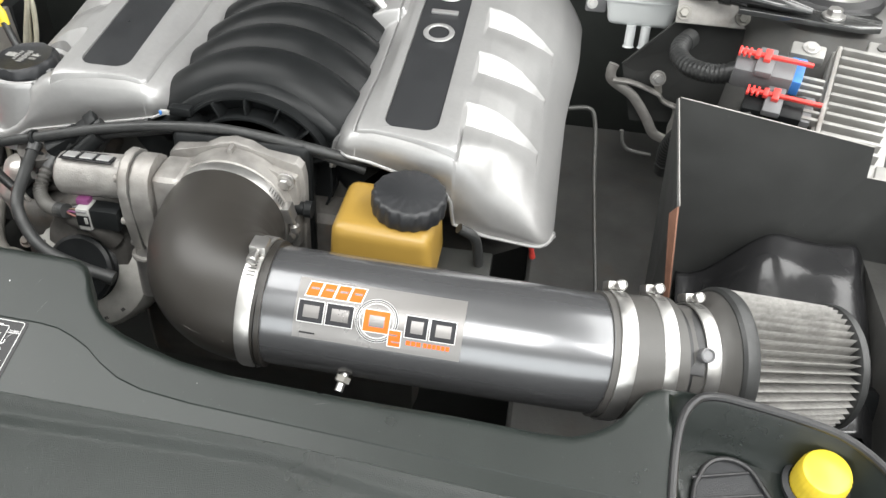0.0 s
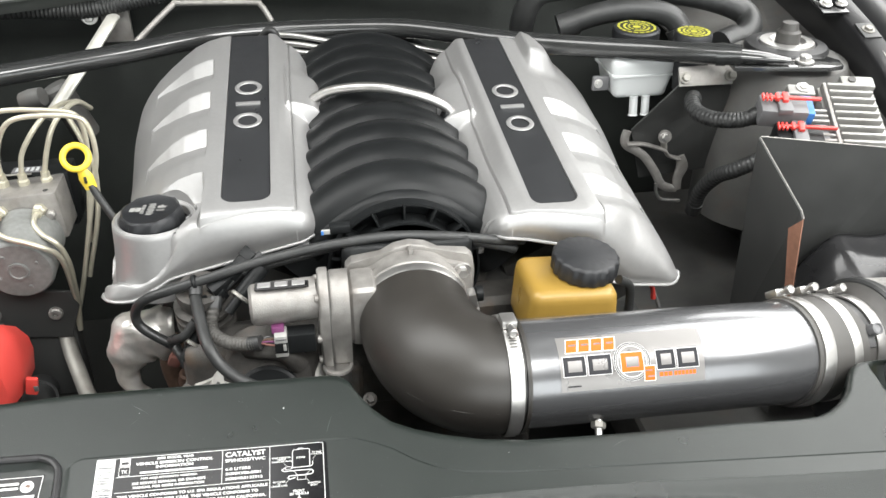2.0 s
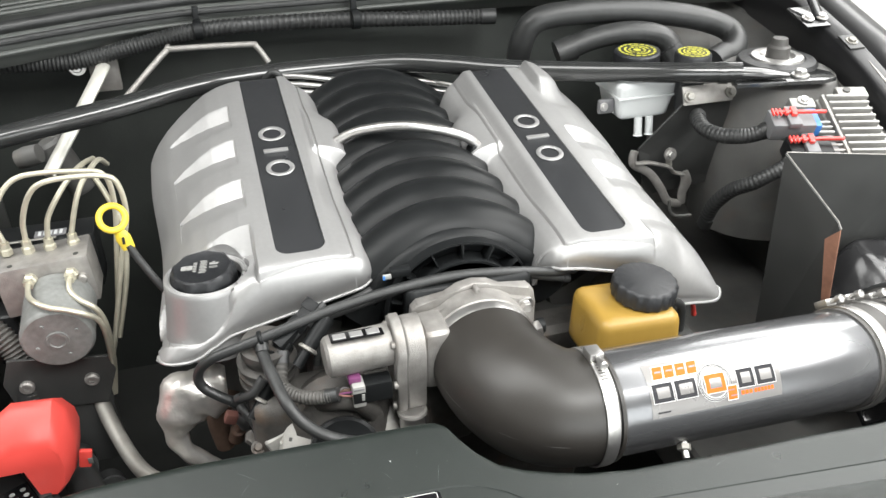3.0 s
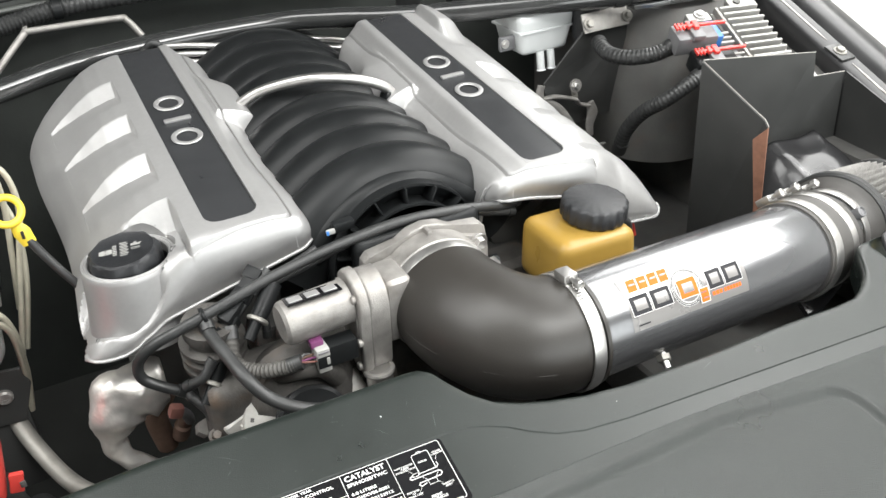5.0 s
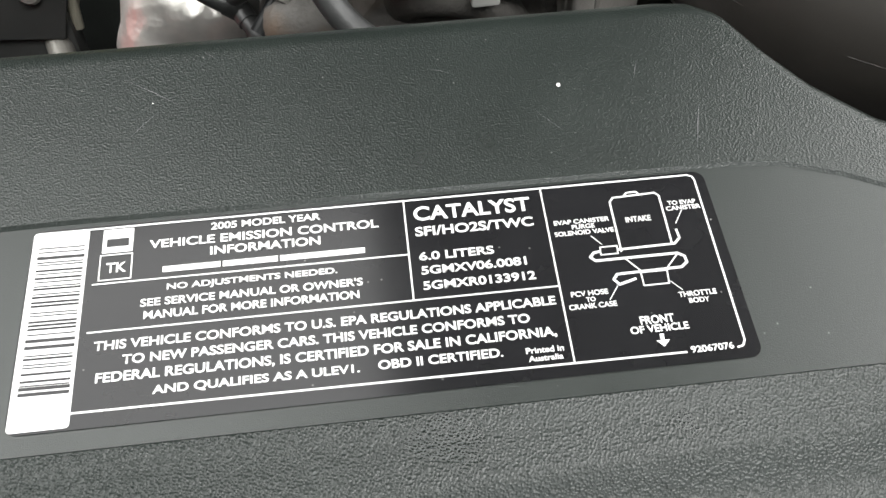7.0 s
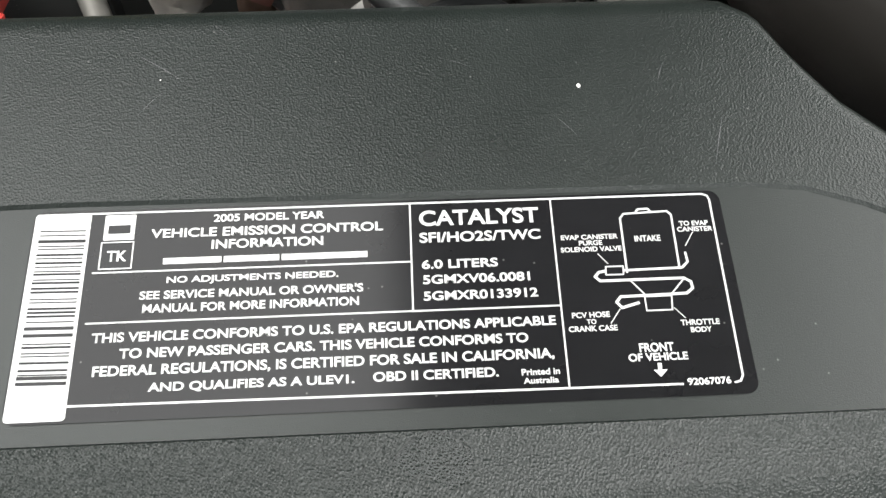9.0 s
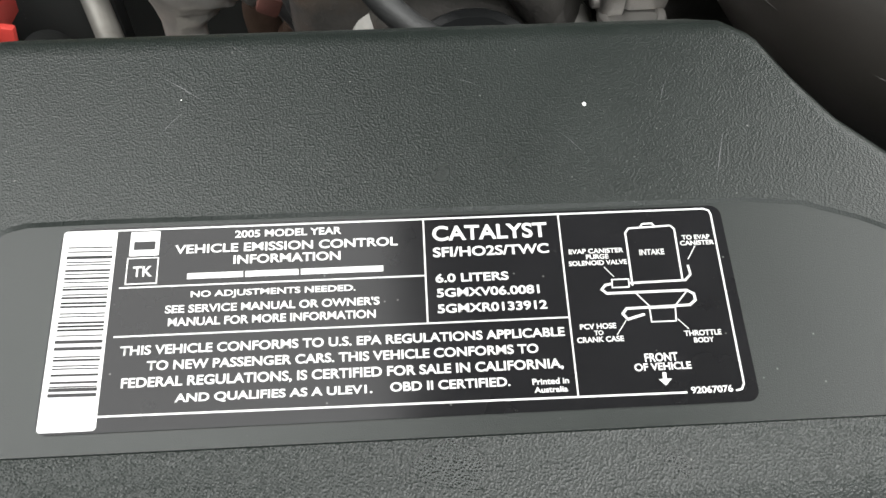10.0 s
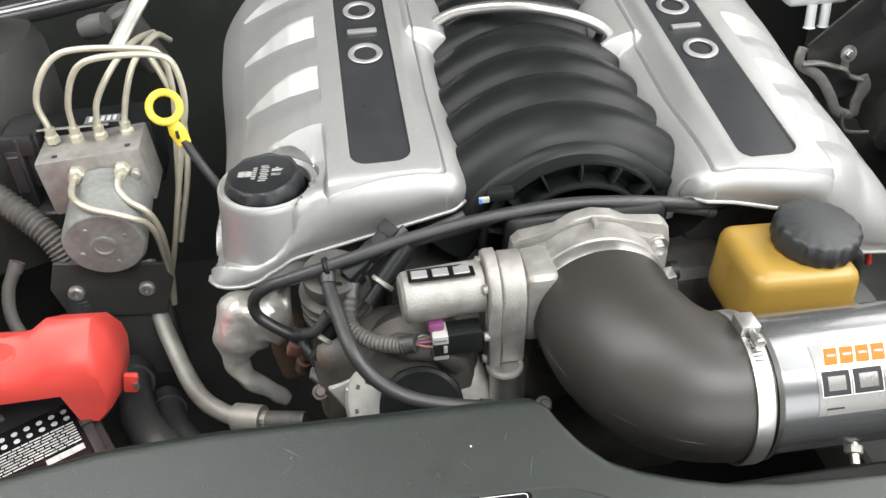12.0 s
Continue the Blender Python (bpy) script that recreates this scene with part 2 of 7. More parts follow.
def sweep(pts, r, n=14, steps=8, caps=True, smooth=True, flat=1.0, bm=None):
    """A tube along pts; r is a number, a list (one for each point, blended) or a function of 0..1."""
    bm = bm or bmesh.new()
    line = spline(pts, steps) if smooth else [Vector(p) for p in pts]
    m = len(line)
    ts = [(line[min(i + 1, m - 1)] - line[max(i - 1, 0)]).normalized() for i in range(m)]
    ref = Vector((0, 0, 1)) if abs(ts[0].z) < 0.9 else Vector((0, 1, 0))
    u = (ref - ts[0] * ref.dot(ts[0])).normalized()
    rings = []
    for i, p in enumerate(line):
        u = (u - ts[i] * u.dot(ts[i])).normalized()
        w = ts[i].cross(u)
        f = i / (m - 1)
        if callable(r):
            rad = r(f)
        elif isinstance(r, (list, tuple)):
            g = f * (len(r) - 1)
            k = min(int(g), len(r) - 2)
            rad = r[k] + (r[k + 1] - r[k]) * (g - k)
        else:
            rad = r
        rings.append([bm.verts.new(p + (u * math.cos(a) * flat + w * math.sin(a)) * rad) for a in (2 * math.pi * j / n for j in range(n))])
    for a, b in zip(rings, rings[1:]):
        for j in range(n):
            bm.faces.new((a[j], a[(j + 1) % n], b[(j + 1) % n], b[j]))
    if caps:
        bm.faces.new(rings[0])
        bm.faces.new(rings[-1][::-1])
    return bm


def ridged(pts, r, pitch=0.006, depth=0.0009, n=14):
    """A corrugated loom."""
    line = spline(pts, 10)
    length = sum((b - a).length for a, b in zip(line, line[1:]))
    count = int(length / pitch)
    steps = max(2, int(4 * count / (len(pts) - 1)))
    return sweep(pts, lambda f: r + depth * math.cos(2 * math.pi * f * count), n, steps)


def box(c, s, bev=0.002, seg=2, m=None, bm=None):
    bm2 = bmesh.new()
    bmesh.ops.create_cube(bm2, size=1, matrix=Matrix.Diagonal((*s, 1)))
    if bev:
        bmesh.ops.bevel(bm2, geom=bm2.edges[:], offset=bev, segments=seg, profile=0.6, affect="EDGES")
    bmesh.ops.transform(bm2, matrix=Matrix.Translation(c) @ (m or Matrix()), verts=bm2.verts[:])
    if bm is None:
        return bm2
    return join(bm, bm2)


def join(bm, other):
    me = bpy.data.meshes.new("tmp")
    other.to_mesh(me)
    other.free()
    bm.from_mesh(me)
    bpy.data.meshes.remove(me)
    return bm


def lathe(profile, m, n=32, close=True, bm=None, wave=None):
    """Turns (radius, height) pairs round the local z axis; wave(angle, k) may scale a radius."""
    bm = bm or bmesh.new()
    rings = []
    for k, (r, h) in enumerate(profile):
        rings.append([bm.verts.new(m @ Vector((r * (wave(a, k) if wave else 1) * math.cos(a), r * (wave(a, k) if wave else 1) * math.sin(a), h)))
                      for a in (2 * math.pi * j / n for j in range(n))])
    for a, b in zip(rings, rings[1:]):
        for j in range(n):
            bm.faces.new((a[j], a[(j + 1) % n], b[(j + 1) % n], b[j]))
    if close:
        bm.faces.new(rings[0])
        bm.faces.new(rings[-1])
    return bm


def along(p, d, up=(0, 0, 1)):
    """A pose at p whose z axis points along d."""
    return Matrix.Translation(p) @ Vector(d).to_track_quat("Z", "Y").to_matrix().to_4x4()


def prism(poly, h0, h1, m=None, bev=0.0, bm=None):
    """A plate from a flat outline."""
    b = bmesh.new()
    lo = [b.verts.new((x, y, h0)) for x, y in poly]
    hi = [b.verts.new((x, y, h1)) for x, y in poly]
    k = len(poly)
    b.faces.new(lo[::-1])
    top = b.faces.new(hi)
    for i in range(k):
        b.faces.new((lo[i], lo[(i + 1) % k], hi[(i + 1) % k], hi[i]))
    if bev:
        bmesh.ops.bevel(b, geom=list(top.edges), offset=bev, segments=3, profile=0.5, affect="EDGES")
    if m:
        bmesh.ops.transform(b, matrix=m, verts=b.verts[:])
    return join(bm, b) if bm is not None else b


def rounded(x0, y0, x1, y1, r, n=5):
    out = []
    for cx, cy, a0 in ((x1 - r, y0 + r, -90), (x1 - r, y1 - r, 0), (x0 + r, y1 - r, 90), (x0 + r, y0 + r, 180)):
        out += [(cx + r * math.cos(radians(a0 + 90 * i / n)), cy + r * math.sin(radians(a0 + 90 * i / n))) for i in range(n + 1)]
    return out


def surface(f, us, vs):
    """A sheet of points f(u, v)."""
    bm = bmesh.new()
    g = [[bm.verts.new(f(u, v)) for v in vs] for u in us]
    for i in range(len(us) - 1):
        for j in range(len(vs) - 1):
            bm.faces.new((g[i][j], g[i + 1][j], g[i + 1][j + 1], g[i][j + 1]))
    return bm


def thicken(ob, t):
    md = ob.modifiers.new("thickness", "SOLIDIFY")
    md.thickness, md.offset = t, -1
    return ob


def smoothstep(a, b, x):
    t = min(1, max(0, (x - a) / (b - a)))
    return t * t * (3 - 2 * t)


def interp(table, x):
    for (x0, y0), (x1, y1) in zip(table, table[1:]):
        if x <= x1:
            return y0 + (y1 - y0) * max(0, (x - x0) / (x1 - x0))
    return table[-1][1]


def words(s, x, y, w, h, z=0.0, m=None, bm=None, t=0.0):
    """Lettering in the built-in font: lower left corner, width and height of its outline."""
    cu = bpy.data.curves.new("words", "FONT")
    cu.body, cu.offset = s, 0.022
    ob = bpy.data.objects.new("words", cu)
    scene.collection.objects.link(ob)
    me = bpy.data.meshes.new_from_object(ob.evaluated_get(bpy.context.evaluated_depsgraph_get()))
    bpy.data.objects.remove(ob)
    bpy.data.curves.remove(cu)
    b = bmesh.new()
    b.from_mesh(me)
    bpy.data.meshes.remove(me)
    xs, ys = [v.co.x for v in b.verts], [v.co.y for v in b.verts]
    x0, y0, sx, sy = min(xs), min(ys), w / (max(xs) - min(xs)), h / (max(ys) - min(ys))
    for v in b.verts:
        v.co = ((v.co.x - x0) * sx + x, (v.co.y - y0) * sy + y, z)
    if m:
        bmesh.ops.transform(b, matrix=m, verts=b.verts[:])
    return join(bm, b) if bm is not None else b


def stroke(pts, w, z=0.0, m=None, bm=None):
    """A flat printed line."""
    b = bm or bmesh.new()
    for (xa, ya), (xb, yb) in zip(pts, pts[1:]):
        d = Vector((xb - xa, yb - ya))
        if d.length < 1e-7:
            continue
        e = d.normalized() * w / 2
        nrm = Vector((-e.y, e.x))
        q = [Vector((xa, ya)) - e * 0.6 + nrm, Vector((xa, ya)) - e * 0.6 - nrm, Vector((xb, yb)) + e * 0.6 - nrm, Vector((xb, yb)) + e * 0.6 + nrm]
        vs = [Vector((p.x, p.y, z)) for p in q]
        b.faces.new([b.verts.new(m @ v if m else v) for v in vs])
    return b


def hex_bolt(p, d, r, h, parent, mat=STEEL, name="bolt", washer=True):
    m = along(p, d)
    bm = lathe([(r, 0), (r, h * 0.85), (r * 0.85, h)], m, 6)
    if washer:
        lathe([(r * 1.5, -0.0005), (r * 1.5, h * 0.2), (r * 1.45, h * 0.25)], m, 16, bm=bm)
    return piece(name, bm, mat, parent)


def worm_clamp(c, d, r, width, screw_dir, label, screw_at=0.0):
    """A worm-drive band round an axis d at c, with its screw housing on the side screw_dir."""
    ob = thing("hose_clamp", c, label, "hose clamp", "worm-drive clamps on the intake")
    m = along(c, d)
    w = width / 2
    piece("band", lathe([(r - 0.0004, -w), (r + 0.0012, -w), (r + 0.0015, -w * 0.8), (r + 0.0015, w * 0.8), (r + 0.0012, w), (r - 0.0004, w), (r - 0.0004, -w)], m, 64, False), STEEL, ob)
    d = Vector(d).normalized()
    s = Vector(screw_dir)
    s = (s - d * s.dot(d)).normalized()
    tdir = d.cross(s).normalized()
    p = Vector(c) + s * (r + 0.005)
    frame3 = Matrix((tdir, d, s)).transposed().to_4x4()
    hb = box((0, 0, 0), (0.017, width * 1.12, 0.0075), 0.0015, 2, None)
    bmesh.ops.transform(hb, matrix=Matrix.Translation(p) @ frame3, verts=hb.verts[:])
    piece("screw_housing", hb, STEEL, ob)
    piece("screw", lathe([(0.0026, 0), (0.0026, 0.010), (0.0046, 0.010), (0.0046, 0.016), (0.0036, 0.017), (0.0030, 0.0155), (0.0005, 0.0155)], along(p + tdir * 0.006, tdir), 12), STEEL, ob)
    sl = bmesh.new()
    for i in range(-9, 10):
        a = i * 0.055
        q = Vector(c) + (s * math.cos(a) + tdir * math.sin(a)) * (r + 0.0017)
        k = (s * math.cos(a) + tdir * math.sin(a))
        tt = d.cross(k)
        vs = [q + tt * sx * 0.0006 + d * sy * w * 0.55 for sx, sy in ((-1, -1), (1, -1), (1, 1), (-1, 1))]
        sl.faces.new([sl.verts.new(v) for v in vs])
    piece("thread_slots", sl, DARKBAY, ob, smooth=0)
    return ob


# ---- the room round the car ----
def room():
    f = thing("floor", (0, 0, 0), "pale concrete workshop floor", "floor", kind="structure")
    piece("slab", box((0, 0, -0.05), (12, 12, 0.1), 0), CONCRETE, f)
    # unseen walls and ceiling, added to close in the light
    for name, c, s in (("wall_north", (0, 6, 1.75), (12, 0.1, 3.5)), ("wall_south", (0, -6, 1.75), (12, 0.1, 3.5)),
                       ("wall_east", (6, 0, 1.75), (0.1, 12, 3.5)), ("wall_west", (-6, 0, 1.75), (0.1, 12, 3.5)), ("ceiling", (0, 0, 3.55), (12.2, 12.2, 0.1))):
        bm = box(c, s, 0)
        tagged(part(name, bm, CEILGREY if name == "ceiling" else ROOMWHITE), ("plain grey painted " if name == "ceiling" else "plain white painted ") + ("ceiling" if name == "ceiling" else "workshop wall"), "ceiling" if name == "ceiling" else "wall", kind="structure")


room()

# ---- radiator cover ----


def deck(x, y):
    """Height of the radiator cover's top plane."""
    return 0.8394 - 0.0386 * x + 0.257 * y


def rear_edge(x):
    """Rear outline of the cover, hollowed for the intake pipe."""
    return interp([(-0.8, 0.02), (-0.52, 0.048), (-0.43, 0.063), (-0.37, 0.074), (-0.30, 0.079), (-0.095, 0.0805), (-0.085, 0.0795), (-0.076, 0.074), (-0.068, 0.059), (-0.058, 0.044), (-0.043, 0.0295), (-0.024, 0.0205), (0.0, 0.013), (0.03, 0.006),
                   (0.07, 0.0015), (0.16, 0.0), (0.25, 0.0005), (0.315, -0.001), (0.338, 0.0), (0.350, 0.0040), (0.3593, 0.0090), (0.369, 0.0155), (0.3775, 0.0235), (0.3835, 0.0315), (0.3890, 0.0400), (0.3950, 0.0470), (0.402, 0.0510), (0.410, 0.0530),
                   (0.4263, 0.0540), (0.4417, 0.0540), (0.472, 0.0525), (0.5212, 0.0455), (0.5533, 0.0370), (0.585, 0.015), (0.62, -0.03), (0.68, -0.06), (0.8, -0.08)], x)


def groove_line(x):
    """Rear border of the sunken band."""
    return interp([(-0.3005, 0.0030), (-0.2990, 0.0085), (-0.2965, 0.0115), (-0.2930, 0.0138), (-0.2880, 0.0152), (-0.27, 0.0155), (-0.09, 0.0150), (-0.075, 0.0135), (-0.06, 0.0085), (-0.045, 0.0015), (-0.03, -0.009), (-0.012, -0.0185), (0.01, -0.0245), (0.05, -0.0285), (0.2, -0.0345), (0.405, -0.0425)], x)


def cover_height(x, y):
    z = deck(x, y)
    g1, g2 = groove_line(x), -0.0455 - 0.012 * smoothstep(0.05, 0.4, x)
    # sunken band that carries the label
    inside = (1.0 if y < g1 - 0.0001 else 0.0) * (1.0 if y > g2 + 0.0001 else 0.0) * smoothstep(-0.300, -0.296, x) * smoothstep(0.408, 0.402, x)
    z -= 0.0009 * inside
    # the front falls away in a soft step with a raised pad
    if y < g2:
        z -= 0.0005 * smoothstep(g2 - 0.001, g2 - 0.006, y)
        z -= 0.012 * smoothstep(-0.075, -0.20, y)
        # recess with a rounded corner
        ye, xe = -0.0590 - (0.113 * (x - 0.118) if x > 0.118 else 0.03 * (0.118 - x)), 0.242 - 0.31 * (y + 0.071)
        dx, dy = max(0.0, x - (xe - 0.016)), max(0.0, y - (ye - 0.016))
        z -= 0.0055 * smoothstep(0.0215, 0.0125, math.hypot(dx, dy)) * smoothstep(-0.30, -0.27, x)
    # warning-label recess
    r2 = smoothstep(0.0165, 0.0110, math.hypot(max(0.0, x + 0.3215), max(0.0, y - 0.003)))
    z -= 0.007 * r2
    # washer filler well
    u = smoothstep(0.416, 0.432, x + 0.12 * max(0.0, y)) * smoothstep(rear_edge(x) - 0.004, rear_edge(x) - 0.013, y)
    z -= 0.050 * u
    # rolled rim
    e = rear_edge(x) - y
    if e < 0.006:
        z -= 0.004 * (1 - e / 0.006) ** 2
    return z


def radiator_cover():
    ob = thing("radiator_cover", (0, -0.1, 0.78), "grained black plastic radiator cover across the front of the engine bay", "radiator cover")
    xs = sorted(set([round(-0.80 + 0.01 * i, 4) for i in range(50)] + [round(-0.31 + 0.0025 * i, 5) for i in range(380)] + [-0.3, -0.2985, -0.297, -0.3055, -0.3035, -0.307]))
    fr = [0, 0.0015, 0.003, 0.006, 0.010]
    bm = bmesh.new()
    cols = []
    for x in xs:
        e, g1 = rear_edge(x), groove_line(x)
        g2 = -0.0455 - 0.012 * smoothstep(0.05, 0.4, x)
        ys = [e - f for f in fr]
        ys += [e - 0.010 + (g1 + 0.003 - e + 0.010) * k / 14 for k in range(1, 15)]
        ys += [g1 + 0.0012, g1 + 0.0004, g1 - 0.0004, g1 - 0.0012]
        ys += [g1 - 0.0012 + (g2 + 0.003 - g1 + 0.0012) * k / 8 for k in range(1, 9)]
        ys += [g2 + 0.0012, g2 + 0.0004, g2 - 0.0004, g2 - 0.002]
        ys += [g2 - 0.002 + (-0.14 - g2 + 0.002) * k / 48 for k in range(1, 49)] + [-0.14 - 0.18 * k / 18 for k in range(1, 19)]
        col = [bm.verts.new((x, e + 0.001, deck(x, e) - 0.035)), bm.verts.new((x, e + 0.001, deck(x, e) - 0.010))]
        col += [bm.verts.new((x, y, cover_height(x, y))) for y in ys]
        col.append(bm.verts.new((x, -0.34, deck(x, -0.34) - 0.12)))
        cols.append(col)
    for a, b in zip(cols, cols[1:]):
        for i in range(len(a) - 1):
            f = bm.faces.new((a[i], b[i], b[i + 1], a[i + 1]))
            f.material_index = 1 if 22 < i < 34 and -0.298 < a[i].co.x < 0.405 else 2 if i >= 34 else 0
    piece("panel", bm, [GRAINED, BANDBLK, FRONTGRAIN], ob, smooth=32)
    # paint specks and fine scratches on the skin
    def on(x, y):
        return Vector((x, y, deck(x, y) + 0.00012))

    for x, y, r in ((-0.1317, 0.0472, 0.00062), (-0.2488, 0.0527, 0.00022), (0.05, -0.012, 0.00022)):
        sp = bmesh.new()
        sp.faces.new([sp.verts.new(on(x + r * math.cos(k * 0.9), y + r * 1.2 * math.sin(k * 0.9))) for k in range(7)])
        piece("paint_speck", sp, WHITE, ob, smooth=0)
    for x0, y0, x1, y1, w in ((-0.2576, 0.0624, -0.2402, 0.0504, 0.00016), (-0.0923, 0.0371, -0.0977, 0.0204, 0.0002), (-0.141, 0.039, -0.133, 0.030, 0.00012), (-0.255, 0.0405, -0.247, 0.0495, 0.00012), (-0.236, 0.072, -0.229, 0.0655, 0.0001),
                              (-0.171, 0.058, -0.160, 0.0535, 0.0001), (-0.109, 0.0475, -0.1065, 0.0540, 0.00018), (0.14, -0.014, 0.155, -0.009, 0.00016)):
        sc = bmesh.new()
        e = Vector((y0 - y1, x1 - x0)).normalized() * w * 0.5
        sc.faces.new([sc.verts.new(on(*q)) for q in ((x0, y0), ((x0 + x1) / 2 + e.x, (y0 + y1) / 2 + e.y + 0.0004), (x1, y1), ((x0 + x1) / 2 - e.x, (y0 + y1) / 2 - e.y + 0.0004))])
        piece("scratch", sc, GREYPL, ob, "pale hairline scratch", smooth=0)
    # raised bead round the filler well
    rim = [(0.4145, -0.12), (0.4155, -0.03), (0.421, 0.02), (0.432, 0.043), (0.448, 0.0505), (0.475, 0.0490), (0.518, 0.0425), (0.548, 0.034), (0.575, 0.014), (0.612, -0.03)]
    piece("well_rim", sweep([(x, y, deck(x, y) + 0.0005) for x, y in rim], 0.0036, 10, 10), SMOOTHBLK, ob)
    rim = [(-0.3035, -0.12), (-0.3040, -0.04), (-0.3045, 0.000), (-0.3085, 0.0120), (-0.3180, 0.0180), (-0.332, 0.0190), (-0.40, 0.0185), (-0.50, 0.0150)]
    piece("recess_rim", sweep([(x, y, deck(x, y) + 0.0002) for x, y in rim], 0.0030, 10, 10), SMOOTHBLK, ob)
    # slotted vent in the floor of the well
    vz = 0.050 - 0.003
    vent = [(0.436, -0.10), (0.4405, -0.005), (0.447, 0.018), (0.456, 0.030), (0.470, 0.0345), (0.485, 0.030), (0.496, 0.016), (0.508, -0.010), (0.530, -0.10)]
    vo = bmesh.new()
    vo.faces.new([vo.verts.new((x, y, deck(x, y) - 0.0488)) for x, y in vent])
    piece("vent_opening", vo, CAPBLK, ob, smooth=0)
    piece("vent_rim", sweep([(x, y, deck(x, y) - vz) for x, y in vent], 0.0022, 8, 6), SMOOTHBLK, ob)
    for i in range(6):
        y = 0.018 - 0.0175 * i
        x0, x1 = 0.440, 0.490 + 0.005 * i
        piece("slat", sweep([(x0, y - 0.004, deck(x0, y) - 0.0475), (x1, y + 0.010, deck(x1, y) - 0.0460)], 0.0014, 8, 2, smooth=False), SMOOTHBLK, ob)
    return ob


radiator_cover()


def emission_label():
    o = Vector((-0.2758, 0.0122, deck(-0.2758, 0.0122) - 0.0007))
    ax, ay = Vector((1, 0, -0.0386)).normalized(), Vector((0, 1, 0.257)).normalized()
    az = ax.cross(ay)
    m = Matrix.Translation(o) @ Matrix((ax, az.cross(ax), az)).transposed().to_4x4() @ Matrix.Scale(0.001, 4)
    ob = thing("emission_label", o, "glossy black emission information label with white print and a bar code", "label")
    film = prism(rounded(-2.0, -54.2, 177.5, 1.6, 3), 0.0, 0.15, m)
    piece("clear_film", film, LABELBLK, ob)
    piece("white_field", prism(rounded(-1.6, -53.6, 12.6, 0.9, 1.0), 0.15, 0.25, m), WHITE, ob, "white bar code field")
    rng = random.Random(4)
    y = -4.0
    while y > -45:
        h = rng.choice((0.35, 0.35, 0.6, 0.9))
        piece("bar", stroke([(0.2, y), (11.6, y - 0.2)], h, 0.32, m), LABELBLK, ob, smooth=0)
        y -= h + rng.choice((0.4, 0.5, 0.9, 1.3))

    def line(s, x, y, w, h):
        piece("text_line", words(s, x, y, w, h, 0.3, m), WHITE, ob, smooth=0)

    line("2005 MODEL YEAR", 43.9, -2.9, 28.6, 2.2)
    line("VEHICLE EMISSION CONTROL", 28.2, -7.0, 59.4, 2.6)
    line("INFORMATION", 43.8, -10.6, 28.4, 2.6)
    line("NO ADJUSTMENTS NEEDED.", 33.2, -20.2, 42.9, 2.3)
    line("SEE SERVICE MANUAL OR OWNER'S", 26.9, -23.9, 55.4, 2.3)
    line("MANUAL FOR MORE INFORMATION", 27.9, -27.5, 53.3, 2.3)
    line("THIS VEHICLE CONFORMS TO U.S. EPA REGULATIONS APPLICABLE", 16.5, -34.8, 113.4, 2.5)
    line("TO NEW PASSENGER CARS. THIS VEHICLE CONFORMS TO", 23.5, -39.0, 99.1, 2.5)
    line("FEDERAL REGULATIONS, IS CERTIFIED FOR SALE IN CALIFORNIA,", 17.6, -43.7, 111.0, 3.0)
    line("AND QUALIFIES AS A ULEV1.", 31.1, -47.9, 48.8, 2.6)
    line("OBD II CERTIFIED.", 84.4, -47.4, 30.2, 2.4)
    line("CATALYST", 97.1, -6.2, 31.4, 4.5)
    line("SFI/HO2S/TWC", 97.0, -11.0, 31.4, 2.9)
    line("6.0 LITERS", 97.3, -18.4, 19.4, 2.5)
    line("5GMXV06.0081", 97.4, -22.6, 27.2, 2.5)
    line("5GMXR0133912", 97.4, -27.1, 28.8, 2.5)
    line("Printed in", 120.2, -47.4, 9.3, 1.6)
    line("Australia", 120.5, -49.5, 8.5, 1.5)
    line("TK", 17.6, -13.2, 5.1, 3.0)
    line("92067076", 160.2, -51.6, 10.7, 1.8)
    line("EVAP CANISTER", 133.7, -11.7, 14.9, 1.4)
    line("PURGE", 138.2, -13.4, 6.1, 1.4)
    line("SOLENOID VALVE", 133.3, -15.2, 15.8, 1.4)
    line("INTAKE", 152.9, -12.8, 6.8, 1.7)
    line("TO EVAP", 165.3, -8.7, 7.7, 1.4)
    line("CANISTER", 164.5, -10.4, 9.4, 1.4)
    line("PCV HOSE", 134.1, -33.3, 9.5, 1.5)
    line("TO", 137.6, -35.0, 2.4, 1.3)
    line("CRANK CASE", 132.9, -36.9, 12.2, 1.5)
    line("THROTTLE", 161.1, -36.3, 9.8, 1.5)
    line("BODY", 163.3, -38.2, 5.3, 1.4)
    line("FRONT", 149.7, -42.8, 8.6, 2.3)
    line("OF VEHICLE", 146.7, -45.1, 14.7, 2.0)
    def rule(pts, w=0.42):
        piece("ruled_line", stroke(pts, w, 0.3, m), WHITE, ob, smooth=0)

    rule([(12, 0.6), (172.8, 0.6)], 0.5)
    rule([(172.8, 0.6), (174.2, 0.0), (174.6, -1.2), (174.0, -49.6)], 0.5)
    rule([(174.0, -49.6), (173.2, -51.0), (171.8, -51.3)], 0.5)
    rule([(12, -50.2), (159.0, -51.2)], 0.5)
    rule([(94.8, 0.6), (94.6, -29.6)])
    rule([(132, 0.6), (131.4, -50.9)])
    rule([(14.6, -16.2), (94.7, -16.2)])
    rule([(14.6, -29.7), (131.7, -29.7)])
    rule([(16.0, -7.8), (24, -7.8), (24, -15.2), (16.0, -15.2), (16.0, -7.8)], 0.35)
